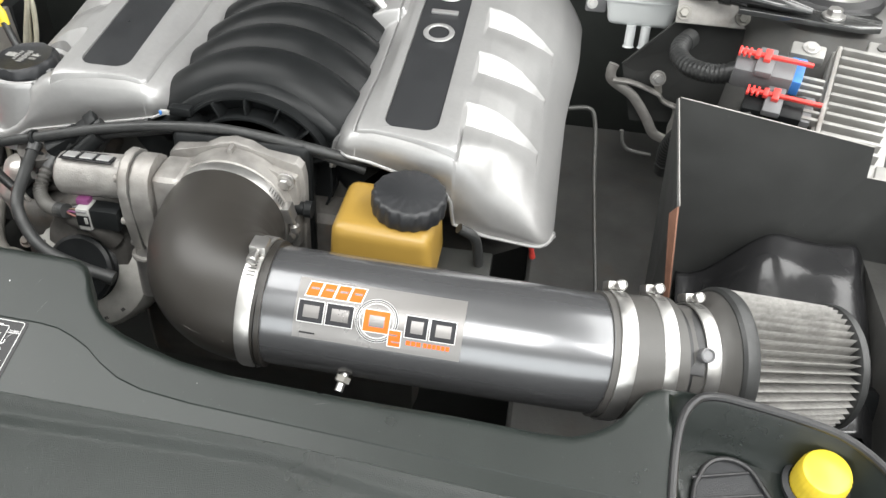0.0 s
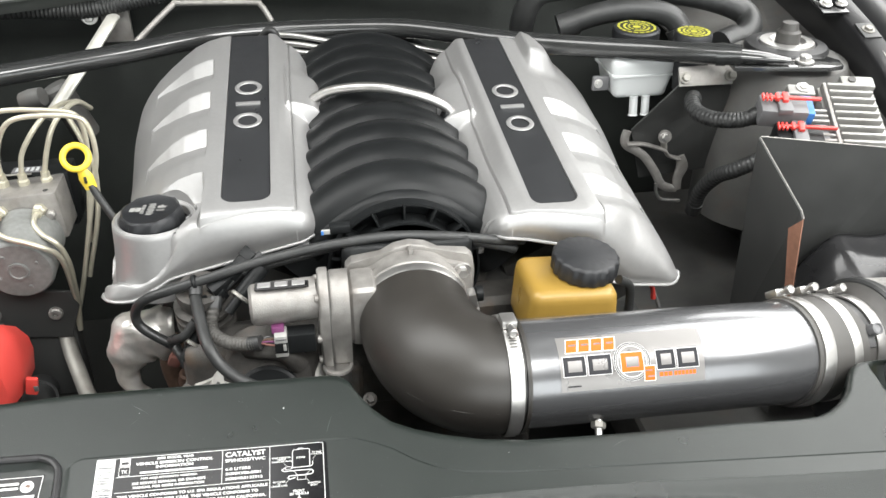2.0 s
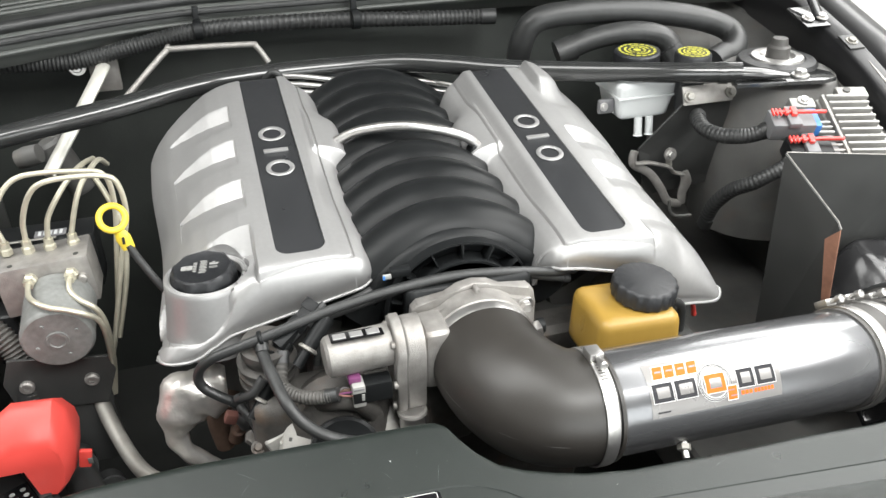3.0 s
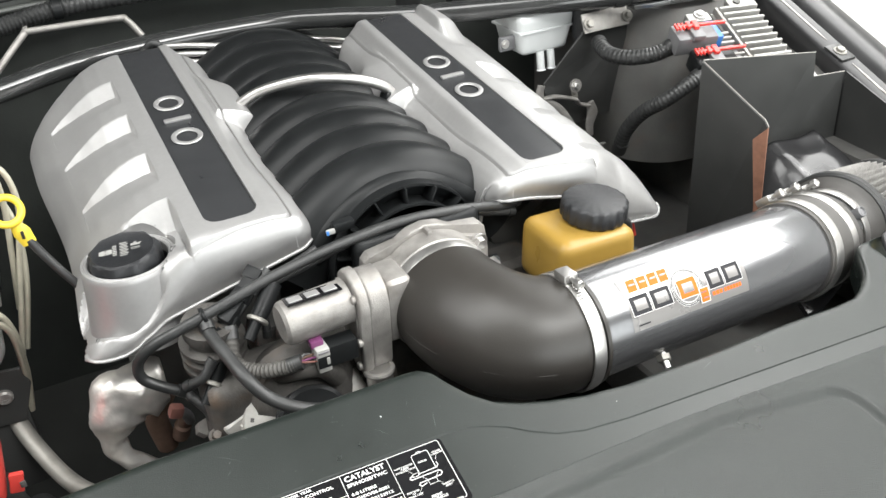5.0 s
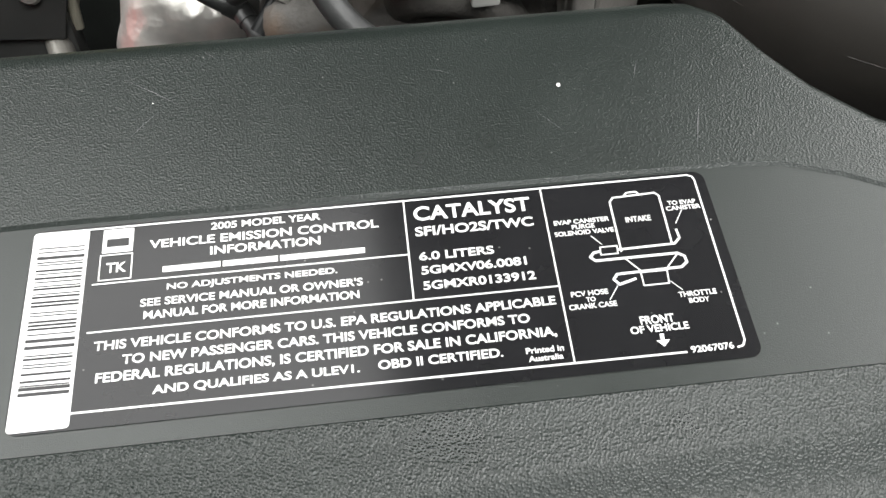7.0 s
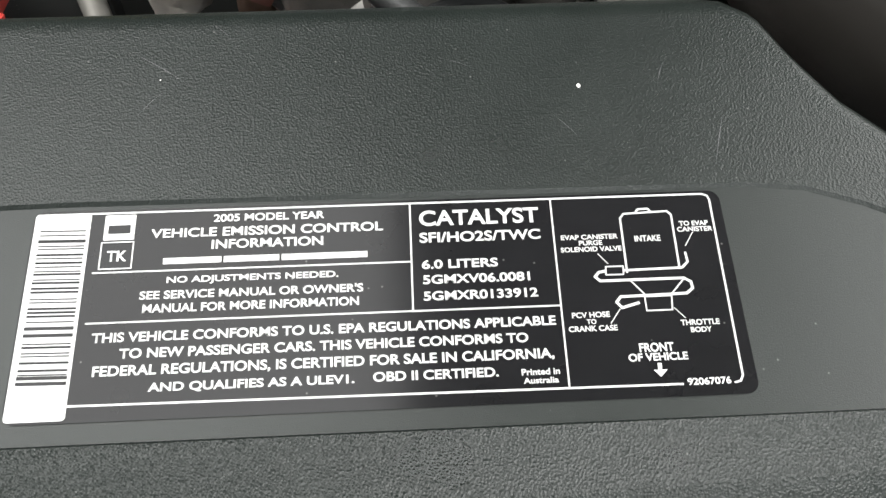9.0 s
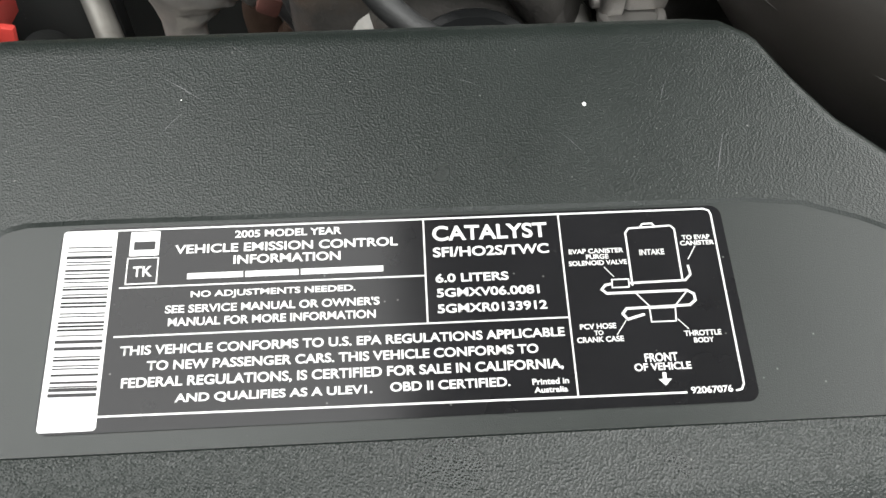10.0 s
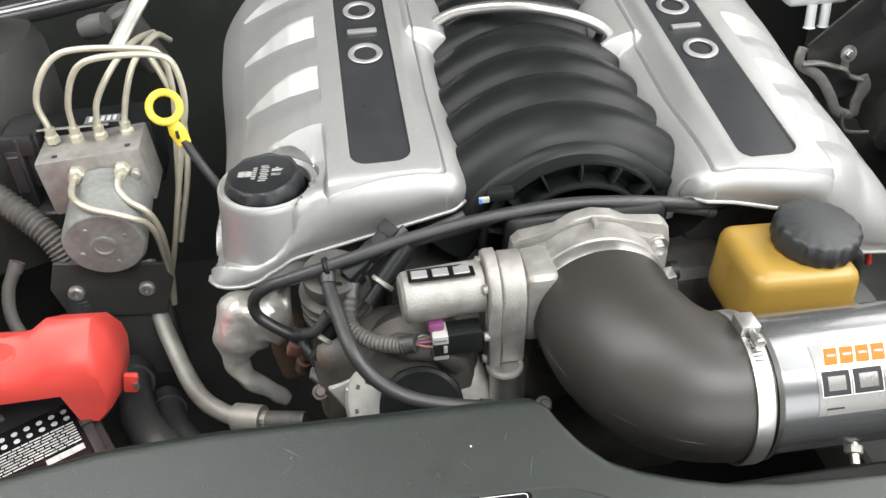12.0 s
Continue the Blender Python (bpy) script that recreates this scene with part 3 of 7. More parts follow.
    logo = prism(rounded(16.2, -7.2, 24.0, 0.0, 0.3), 0.28, 0.34, m)
    piece("maker_mark", logo, WHITE, ob, "plain white square")
    bar = bmesh.new()
    stroke([(18.0, -4.2), (22.2, -4.2)], 2.4, 0.38, m, bar)
    piece("maker_mark_bar", bar, LABELBLK, ob, smooth=0)
    for a, b in ((32.4, 46.0), (47.6, 60.6), (62.2, 83.0)):
        piece("maker_name_bar", stroke([(a, -13.6), (b, -13.6)], 1.7, 0.3, m), WHITE, ob, smooth=0)
    dia = bmesh.new()

    def dl(pts, w=0.5):
        stroke(pts, w, 0.3, m, dia)

    dl([(149.6, -21.4), (149.9, -5.9), (151.0, -4.6), (162.6, -4.2), (163.6, -5.3), (163.3, -20.6)])
    dl([(154.3, -4.2), (155.0, -3.4), (157.6, -3.3), (158.2, -4.1)])
    dl([(144.3, -19.6), (148.8, -19.6), (148.6, -21.9), (144.1, -21.9), (144.3, -19.6)], 0.35)
    dl([(144.1, -20.8), (142.3, -21.1), (141.2, -22.3), (142.4, -23.5), (163.9, -23.5), (165.6, -24.6), (165.7, -26.4), (164.0, -27.7), (147.0, -28.0), (145.8, -29.4), (147.0, -31.0), (151.4, -29.8)], 0.7)
    dl([(149.0, -20.8), (164.0, -20.6), (165.7, -19.0), (165.5, -16.4)], 0.6)
    dl([(150.2, -23.8), (153.4, -27.8), (160.1, -27.7), (164.0, -23.6)], 0.35)
    dl([(153.1, -28.2), (160.0, -28.2), (159.6, -32.0), (153.1, -32.0), (153.1, -28.2)], 0.35)
    for a, b in (((142.7, -15.9), (145.0, -18.8)), ((168.4, -10.7), (165.9, -14.5)), ((143.6, -35.0), (146.4, -31.3)), ((160.1, -31.5), (162.5, -34.3))):
        dl([a, b], 0.22)
    dl([(154.1, -46.0), (154.0, -47.6)], 1.0)
    tri = [Vector((x, y, 0.3)) for x, y in ((152.4, -47.4), (155.8, -47.4), (154.0, -49.2))]
    dia.faces.new([dia.verts.new(m @ v) for v in tri])
    piece("diagram", dia, WHITE, ob, smooth=0)
    return ob


emission_label()


def caution_label():
    ax, ay = Vector((1, 0, -0.0386)).normalized(), Vector((0, 1, 0.257)).normalized()
    az = ax.cross(ay)
    o = Vector((-0.3165, 0.0095, deck(-0.3165, 0.0095) - 0.0068))
    m = Matrix.Translation(o) @ Matrix((ax, az.cross(ax), az)).transposed().to_4x4() @ Matrix.Scale(0.001, 4)
    ob = thing("caution_label", o, "glossy black caution label with white marks in the cover's recess", "label")
    piece("backing", prism([(-70, -75), (-9, -75), (0, 0), (-70, 0)], 0, 0.3, m), LABELBLK, ob)
    w = bmesh.new()
    stroke([(-4.6, -62), (0.2 - 1.6, -2)], 0.5, 0.4, m, w)
    for y, a, b in ((-18.0, -30, -6), (-21.6, -32, -7), (-6.4, -36, -19), (-10.4, -34, -19), (-1.2, -40, -1)):
        stroke([(a, y), (b, y)], 0.5 if y > -2 else 2.0, 0.4, m, w)
    stroke([(-60, -35), (-12, -35)], 22, 0.4, m, w)
    piece("print", w, WHITE, ob, smooth=0)
    piece("symbol", lathe([(5.0, 0.3), (5.0, 0.45)], m @ Matrix.Translation((-12, -9.5, 0)), 28), WHITE, ob)
    piece("symbol_mark", prism([(-14, -9.5), (-10, -10.9), (-9.5, -8.5), (-12, -7.5)], 0.45, 0.5, m), RUST, ob)


caution_label()


def washer_cap():
    c = Vector((0.536, 0.022, deck(0.536, 0.022) - 0.045))
    d = Vector((0.0, -0.22, 1)).normalized()
    m = along(c, d)
    ob = thing("washer_filler_cap", c, "bright yellow ribbed washer filler cap in the cover's well", "cap")
    piece("cap", lathe([(0.0205, 0.004), (0.0205, 0.018), (0.0198, 0.026), (0.0182, 0.030), (0.0155, 0.0315), (0.001, 0.032)], m, 96,
                       wave=lambda a, k: 1 + (0.012 * math.cos(32 * a) if k < 3 else 0)), YELLOW, ob)
    piece("collar", lathe([(0.026, 0.0), (0.026, 0.004), (0.022, 0.006), (0.021, 0.0)], m, 40), CAPBLK, ob)


washer_cap()

# ---- intake pipe, elbow, coupler and filter ----
PIPE = [(0.066, 0.0899, 0.8316), (0.13, 0.0909, 0.8293), (0.20, 0.0919, 0.8268), (0.26, 0.0930, 0.8243), (0.31, 0.0952, 0.8212), (0.352, 0.0995, 0.8160), (0.385, 0.1060, 0.8105)]
PR = 0.0512


def intake_pipe():
    ob = thing("intake_pipe", (0.2, 0.1, 0.766), "glossy gunmetal cold-air intake pipe above the radiator cover", "intake pipe")
    piece("pipe", sweep(PIPE, PR, 64, 10), GUNMETAL, ob)
    piece("drain_stud", sweep([(0.151, 0.050, 0.802), (0.148, 0.036, 0.793)], 0.0036, 12, 2), STEEL, ob)
    piece("stud_nut", lathe([(0.0068, 0), (0.0068, 0.005), (0.0055, 0.006)], along((0.1503, 0.0470, 0.8000), (-0.2, -0.7, -0.5)), 6), GREYPIPE, ob)
    # printed sticker wrapped on the pipe
    c0, ax = Vector((0.20, 0.0919, 0.8268)), Vector((1, 0.015, -0.0358)).normalized()
    side = Vector((0, 0, 1)).cross(ax).normalized()
    top = ax.cross(side)

    def wrap(x, a, lift=0.0003):
        """x metres along the pipe from c0, a metres round it from the top towards the front."""
        t = a / PR
        return c0 + ax * x + (-side * math.sin(t) + top * math.cos(t)) * (PR + lift)

    def patch(name, x0, x1, a0, a1, mat, lift, slant=0.0, nx=6, na=8, label=""):
        bm = surface(lambda u, v: wrap(x0 + (x1 - x0) * u + slant * (1 - v), a0 + (a1 - a0) * v, lift), [i / nx for i in range(nx + 1)], [i / na for i in range(na + 1)])
        return piece(name, bm, mat, ob, label)

    patch("sticker", -0.0915, 0.0450, 0.0145, 0.0650, STICKER, 0.0003, 0, 12, 16, "translucent grey sticker with plain coloured marks")
    # maker's marks as plain blocks
    for i in range(4):
        x = -0.0850 + 0.0118 * i
        patch("mark_block", x - 0.0005, x + 0.0111, 0.0172, 0.0308, WHITE, 0.00045, 0.003)
        patch("mark_block", x + 0.0003, x + 0.0103, 0.0180, 0.0300, ORANGE, 0.0006, 0.0027)
        patch("mark_slot", x + 0.0038, x + 0.0103, 0.0225, 0.0243, STICKER, 0.00075, 0.0005)
    for x, w in ((-0.0885, 0.0205), (-0.0655, 0.0215), (-0.0010, 0.0175), (0.0190, 0.0200)):
        patch("mark_block", x - 0.0006, x + w + 0.0006, 0.0334, 0.0516, WHITE, 0.00045)
        patch("mark_block", x, x + w, 0.0340, 0.0510, DARKGREY, 0.0006)
        patch("mark_block", x + 0.0042, x + w - 0.0034, 0.0376, 0.0474, STICKER, 0.00075)

    def ring(cx, ca, r0, r1, mat, lift):
        k = 40
        bm = surface(lambda u, v: wrap(cx + (r0 + (r1 - r0) * v) * math.cos(2 * math.pi * u), ca + (r0 + (r1 - r0) * v) * math.sin(2 * math.pi * u), lift), [i / k for i in range(k + 1)], [0, 1])
        return piece("mark_ring", bm, mat, ob)

    ring(-0.0245, 0.0420, 0.0157, 0.0175, WHITE, 0.0008)
    ring(-0.0245, 0.0420, 0.0161, 0.0171, DARKGREY, 0.0009)
    ring(-0.0245, 0.0420, 0.0134, 0.0142, WHITE, 0.0009)
    patch("mark_block", -0.0356, -0.0134, 0.0334, 0.0516, WHITE, 0.0010)
    patch("mark_block", -0.0349, -0.0141, 0.0341, 0.0509, ORANGE, 0.00115)
    patch("mark_block", -0.0305, -0.0182, 0.0380, 0.0470, STICKER, 0.0013)
    patch("mark_block", -0.0142, -0.0030, 0.0466, 0.0606, WHITE, 0.0014)
    patch("mark_block", -0.0134, -0.0038, 0.0474, 0.0598, ORANGE, 0.00155)
    patch("mark_block", -0.0134, -0.0064, 0.0503, 0.0516, STICKER, 0.0017)
    patch("mark_block", -0.0108, -0.0038, 0.0556, 0.0569, STICKER, 0.0017)
    for i in range(3):
        patch("text_bar", 0.0010 + 0.0042 * i, 0.0044 + 0.0042 * i, 0.0538, 0.0574, ORANGE, 0.0006)
    for i in range(6):
        patch("text_bar", 0.0150 + 0.0036 * i, 0.0178 + 0.0036 * i, 0.0538, 0.0574, ORANGE, 0.0006)
    patch("text_bar", -0.086, -0.073, 0.0595, 0.0608, DARKGREY, 0.0006)
    return ob


intake_pipe()


def rubber_elbow():
    ob = thing("rubber_elbow", (0, 0.12, 0.76), "satin black rubber elbow between throttle body and intake pipe", "intake elbow")
    pts = [(0.0, 0.207, 0.833), (0.0, 0.192, 0.8335), (0.0010, 0.169, 0.8340), (0.0060, 0.144, 0.8340), (0.0175, 0.118, 0.8335), (0.036, 0.1000, 0.8325), (0.057, 0.0918, 0.8320), (0.080, 0.0901, 0.8311)]
    piece("elbow", sweep(pts, [0.0570, 0.0575, 0.058, 0.0585, 0.058, 0.0565, 0.0548, 0.054], 72, 10), RUBBER, ob)
    seam = []
    for p, q, k in zip(pts[1:-1], pts[2:], (0.0575, 0.058, 0.0585, 0.058, 0.0565, 0.0548)):
        t = (Vector(q) - Vector(p)).normalized()
        out = t.cross(Vector((0, 0, 1))).normalized()
        seam.append(Vector(p) + k * out)
    piece("mould_seam", sweep(seam, 0.0004, 6, 6), RUBBER, ob)
    rim = bmesh.new()
    sweep([(0.077, 0.0901, 0.8312), (0.0810, 0.0902, 0.8310)], 0.0550, 64, 3, bm=rim)
    piece("lip", rim, RUBBER, ob)
    return ob


rubber_elbow()
worm_clamp((0.0690, 0.0902, 0.8315), (1, 0.0, -0.035), 0.0552, 0.0125, (0.0, 0.05, 1), "bright steel worm-drive clamp on the rubber elbow's outlet")
worm_clamp((0.0, 0.199, 0.8328), (0, 1, 0.03), 0.0572, 0.0125, (0.9, 0.0, 0.20), "bright steel worm-drive clamp on the throttle body")


def coupler():
    ob = thing("rubber_coupler", (0.40, 0.11, 0.76), "black rubber reducing coupler at the pipe's outer end", "coupler")
    piece("sleeve", sweep([(0.354, 0.1000, 0.8155), (0.385, 0.1062, 0.8105), (0.414, 0.1145, 0.8060)], 0.0535, 64, 8), FILTRUB, ob)
    piece("adapter", sweep([(0.408, 0.1132, 0.8066), (0.430, 0.1185, 0.8045), (0.452, 0.1245, 0.8020)], 0.0465, 64, 6), SMOOTHBLK, ob, "dark grey plastic sensor ring")
    piece("adapter_boss", lathe([(0.0062, -0.006), (0.0062, 0.008), (0.0048, 0.009), (0.0040, 0.007)], along((0.442, 0.0895, 0.8405), (0.2, -0.64, 0.75)), 16), GREYPL, ob)
    piece("adapter_tab", box((0.432, 0.0845, 0.8325), (0.022, 0.006, 0.016), 0.001, 2, Matrix.Rotation(radians(-48), 4, "X")), SMOOTHBLK, ob)
    return ob


coupler()
AXF = Vector((0.955, 0.25, -0.13)).normalized()
worm_clamp((0.367, 0.1024, 0.8135), (0.97, 0.17, -0.15), 0.0540, 0.0135, (0, 0.72, 0.70), "bright steel worm-drive clamp on the coupler's inner end")
worm_clamp((0.402, 0.1120, 0.8073), (0.96, 0.20, -0.12), 0.0538, 0.0125, (0, 0.72, 0.70), "bright steel worm-drive clamp on the coupler's outer end")
worm_clamp((0.438, 0.1210, 0.8033), AXF, 0.0480, 0.0125, (0, 0.72, 0.70), "bright steel worm-drive clamp on the filter neck")


def air_filter():
    c = Vector((0.4215, 0.1165, 0.805))
    ob = thing("air_filter", c, "conical pleated air filter with a grey rubber base", "air filter")
    m = along(c, AXF)
    piece("neck", lathe([(0.0470, 0.0), (0.0472, 0.022), (0.0500, 0.028), (0.0565, 0.033), (0.0620, 0.0365)], m, 64), FILTRUB, ob)
    piece("base_ring", lathe([(0.0622, 0.0355), (0.0648, 0.038), (0.0648, 0.046), (0.0635, 0.0495)], m, 72), HOSE, ob)
    n = 46
    bm = bmesh.new()
    rows = []
    for k in range(9):
        f = k / 8
        h, r = 0.048 + 0.101 * f, 0.0636 - 0.0090 * f
        row = []
        for j in range(n * 8):
            a = 2 * math.pi * j / (n * 8)
            ph = (j % 8) / 8
            d = 0.0140 * (0.5 + 0.5 * math.cos(2 * math.pi * ph)) ** 1.1
            row.append(bm.verts.new(m @ Vector(((r - 0.0140 + d) * math.cos(a), (r - 0.0140 + d) * math.sin(a), h))))
        rows.append(row)
    for a, b in zip(rows, rows[1:]):
        for j in range(n * 8):
            bm.faces.new((a[j], a[(j + 1) % (n * 8)], b[(j + 1) % (n * 8)], b[j]))
    piece("pleats", bm, PLEAT, ob, "dusty grey pleated gauze")
    piece("end_cap", lathe([(0.0520, 0.146), (0.0562, 0.148), (0.0562, 0.154), (0.052, 0.158), (0.02, 0.159)], m, 64), HOSE, ob)
    return ob


air_filter()


def heat_shield():
    ob = thing("heat_shield", (0.41, 0.25, 0.60), "black sheet-metal heat shield box beside the air filter", "heat shield")

    def sheet(name, poly, t, label=""):
        bm = bmesh.new()
        lo = [bm.verts.new(Vector(p)) for p in poly]
        bm.faces.new(lo)
        bmesh.ops.recalc_face_normals(bm, faces=bm.faces[:])
        nrm = bm.faces[:][0].normal.copy()
        ex = bmesh.ops.extrude_face_region(bm, geom=bm.faces[:])
        bmesh.ops.translate(bm, vec=nrm * t, verts=[v for v in ex["geom"] if isinstance(v, bmesh.types.BMVert)])
        return piece(name, bm, SHEETBLK, ob, label, smooth=0)

    sheet("side_plate", [(0.409, 0.305, 0.955), (0.412, 0.203, 0.916), (0.4135, 0.198, 0.908), (0.428, 0.205, 0.80), (0.445, 0.215, 0.62), (0.43, 0.32, 0.62)], 0.002)
    sheet("rear_plate", [(0.411, 0.307, 0.955), (0.592, 0.300, 0.930), (0.596, 0.300, 0.897), (0.650, 0.298, 0.893), (0.66, 0.298, 0.60), (0.433, 0.322, 0.60)], 0.002)
    sheet("outer_plate", [(0.652, 0.2965, 0.893), (0.640, 0.10, 0.835), (0.648, 0.10, 0.60), (0.662, 0.2965, 0.60)], 0.002)
    piece("bare_edge", sweep([(0.409, 0.305, 0.9555), (0.412, 0.203, 0.9165), (0.4135, 0.198, 0.909)], 0.0006, 6, 1, smooth=False), BAREEDGE, ob, "worn bare metal edge")
    piece("bare_edge", sweep([(0.411, 0.307, 0.9555), (0.592, 0.300, 0.9305)], 0.0006, 6, 1, smooth=False), BAREEDGE, ob, "worn bare metal edge")
    piece("bare_edge", sweep([(0.596, 0.300, 0.8975), (0.650, 0.298, 0.8935)], 0.0006, 6, 1, smooth=False), BAREEDGE, ob, "worn bare metal edge")
    fl = bmesh.new()
    fl.faces.new([fl.verts.new(p) for p in ((0.4130, 0.1975, 0.909), (0.4105, 0.2150, 0.889), (0.4235, 0.2110, 0.80), (0.4335, 0.2130, 0.70), (0.4365, 0.2080, 0.70), (0.4270, 0.2030, 0.80))])
    thicken(piece("front_flange", fl, FLANGE, ob, "rust-brown bent front edge", smooth=0), 0.0015)
    return ob


heat_shield()

# ---- engine ----


def ridge(y):
    return 0.919 + 0.122 * (y - 0.307)


PROFILE = [(0.084, -0.060), (0.0855, -0.049), (0.089, -0.038), (0.094, -0.029), (0.100, -0.0225), (0.107, -0.0180), (0.1125, -0.0160), (0.1145, -0.0145), (0.1270, -0.0012), (0.130, 0.0), (0.195, 0.0), (0.205, -0.0015), (0.222, -0.0060),
           (0.240, -0.0140), (0.258, -0.0260), (0.275, -0.0415), (0.290, -0.0590), (0.302, -0.0770), (0.309, -0.0895), (0.312, -0.0965)]

LUG = [(0.084, -0.034), (0.0855, -0.0245), (0.088, -0.0185), (0.092, -0.0140), (0.098, -0.0100), (0.104, -0.0070), (0.110, -0.0052), (0.1160, -0.0044), (0.1200, -0.0040)]
NOSE = [(0.084, -0.060), (0.0855, -0.044), (0.089, -0.029), (0.094, -0.0185), (0.100, -0.0112), (0.107, -0.0062), (0.1125, -0.0040), (0.1145, -0.0032), (0.127, -0.0006), (0.130, 0.0)]
LIP_LEFT = [(0.084, 0.862), (0.088, 0.874), (0.093, 0.880), (0.100, 0.8815), (0.1077, 0.8795), (0.258, 0.8445), (0.268, 0.838), (0.277, 0.826), (0.284, 0.8225), (0.312, 0.8215)]
LIP_RIGHT = [(0.084, 0.858), (0.089, 0.872), (0.094, 0.880), (0.1006, 0.8835), (0.130, 0.881), (0.170, 0.874), (0.2045, 0.862), (0.2095, 0.853), (0.2125, 0.8275), (0.245, 0.8175), (0.300, 0.8115), (0.308, 0.8125), (0.312, 0.8165)]


def engine_cover(side, y0, y1, gills, label):
    """A moulded cover over one bank; side -1 or 1, front and rear ends."""
    front_strip = y0 + 0.026
    ob = thing("engine_cover", (side * 0.19, (y0 + y1) / 2, 0.80), label, "engine cover", "pair of engine covers")
    well = (0.2635, 0.334)
    A0, A1, DEP, REC = 0.2095, 0.286, 0.0120, 0.045
    lug = 0.523 if side < 0 else 0.476

    WELL_R = 0.0450

    def lip_line(a):
        """Front border of the raised panel round the insert."""
        return front_strip - 0.0155 - 0.0045 * smoothstep(0.15, 0.212, a)

    def gill(g, a):
        """Front and rear border of a louvre's bright facet at the distance a from the centre."""
        u = min(1.0, max(0.0, (a - A0) / (A1 - A0)))
        yr = g + 0.004 * u + 0.004 * math.sin(math.pi * u)
        yf = g - 0.0200 + 0.0225 * u ** 1.6
        return u, yf, max(yr, yf + 0.0006)

    def height(a, y):
        z = ridge(y) + interp(PROFILE, a)
        # the panel stays level to its inner border near the front
        if a < 0.130:
            z += (interp(NOSE, a) - interp(PROFILE, a)) * smoothstep(front_strip + 0.13, front_strip + 0.01, y)
        # raised shoulder that takes the balance pipe
        if a < 0.1200:
            on = smoothstep(0.1200, 0.1150, a) * smoothstep(lug - 0.001, lug + 0.0085, y + 0.08 * (0.115 - a)) * smoothstep(lug + 0.150, lug + 0.075, y)
            z += on * max(0.0, ridge(y) + interp(LUG, a) - z)
        if A0 <= a <= A1:
            for g in gills:
                u, yf, yr = gill(g, a)
                # the louvre beside the filler well is deeper and runs out to the front
                near = side < 0 and g < 0.40
                dep = (0.024 if near else DEP) * (1 - 0.80 * u ** 2) * smoothstep(A0, A0 + 0.0030, a)
                if yf <= y <= yr:
                    z -= dep * (yr - y) / (yr - yf)
                elif near and y < yf:
                    z -= dep * max(0.0, 1 - (yf - y) / 0.075)
                elif yf - REC <= y < yf:
                    z -= dep * max(0.0, 1 - (yf - y) / REC) ** 1.5
        if side > 0:
            # rear hump above the coil plug, with a scoop before it
            z += 0.014 * smoothstep(0.600, 0.632, y - 0.5 * (a - 0.235)) * smoothstep(0.212, 0.224, a) * smoothstep(0.268, 0.250, a)
            z -= 0.006 * math.exp(-((y - 0.588 - 0.5 * (a - 0.235)) / 0.016) ** 2 - ((a - 0.238) / 0.022) ** 4)
        # front roll
        lip = interp(LIP_LEFT if side < 0 else LIP_RIGHT, a)
        r = 0.0015 + 0.0045 * smoothstep(0.16, 0.12, a)
        edge = 0.2085 + 0.0035 * smoothstep(front_strip + 0.05, front_strip - 0.012, y)
        dx = max(0.1125 + r - a, a - (edge - r))
        dy = lip_line(a) + r - y
        sd = math.hypot(max(0.0, dx), max(0.0, dy)) - r if max(dx, dy) > 0 else max(dx, dy) - r
        inside = smoothstep(0.0006, -0.0008, sd)
        outer = smoothstep(0.200, 0.255, a)
        s = (y - y0) / (0.030 + 0.022 * outer)
        if s < 1:
            t, e = 1 - max(0.0, s), 5.0 - 2.5 * outer
            k = max(0.0, 1 - t ** e) ** (1 / e)
            k += (max(0.0, 1 - t ** 6) ** (1 / 6) - k) * inside
            z = lip + (z - lip) * k
        # low raised panel round the insert, fading along its outer side
        rise = 0.0018 * (smoothstep(front_strip + 0.07, front_strip, y) if a > 0.17 else 1.0)
        z += 0.6 * rise * inside - 1.7 * rise * math.exp(-((sd - 0.0012) / 0.0008) ** 2)
        if 0.1375 < a < 0.1895 and y > front_strip - 0.0015:
            z -= 0.0085
        s = (y1 - y) / 0.03
        if s < 1:
            z -= 0.035 * (1 - max(0.0, s)) ** 2
        if side < 0:
            d = math.hypot(a - well[0], y - well[1])
            if d < WELL_R:
                z = min(z, 0.890)
                if d < 0.0385:
                    z -= 0.026
            if d < 0.058:
                z -= 0.016 * smoothstep(0.055, 0.047, d) * smoothstep(0.890, 0.884, z)
        return z

    na = [0.084, 0.0845, 0.0855, 0.087, 0.089] + [0.0915 + 0.0021 * i for i in range(104)] + [0.3085, 0.3100, 0.3110, 0.3117, 0.312]
    na = sorted(set(na + [0.1080, 0.1088, 0.1096, 0.1104, 0.1111, 0.1118, 0.1125, 0.1132, 0.1139, 0.1146, 0.1153, 0.1160, 0.1373, 0.1377, 0.1893, 0.1897, 0.2066, 0.2074, 0.2080, 0.2086, 0.2092, 0.2096, 0.2101, 0.2106, 0.2111, 0.2117, 0.2132, 0.2850, 0.2859, 0.2861, 0.2125, 0.2140, 0.2155, 0.2170, 0.2185, 0.2197, 0.2210]))

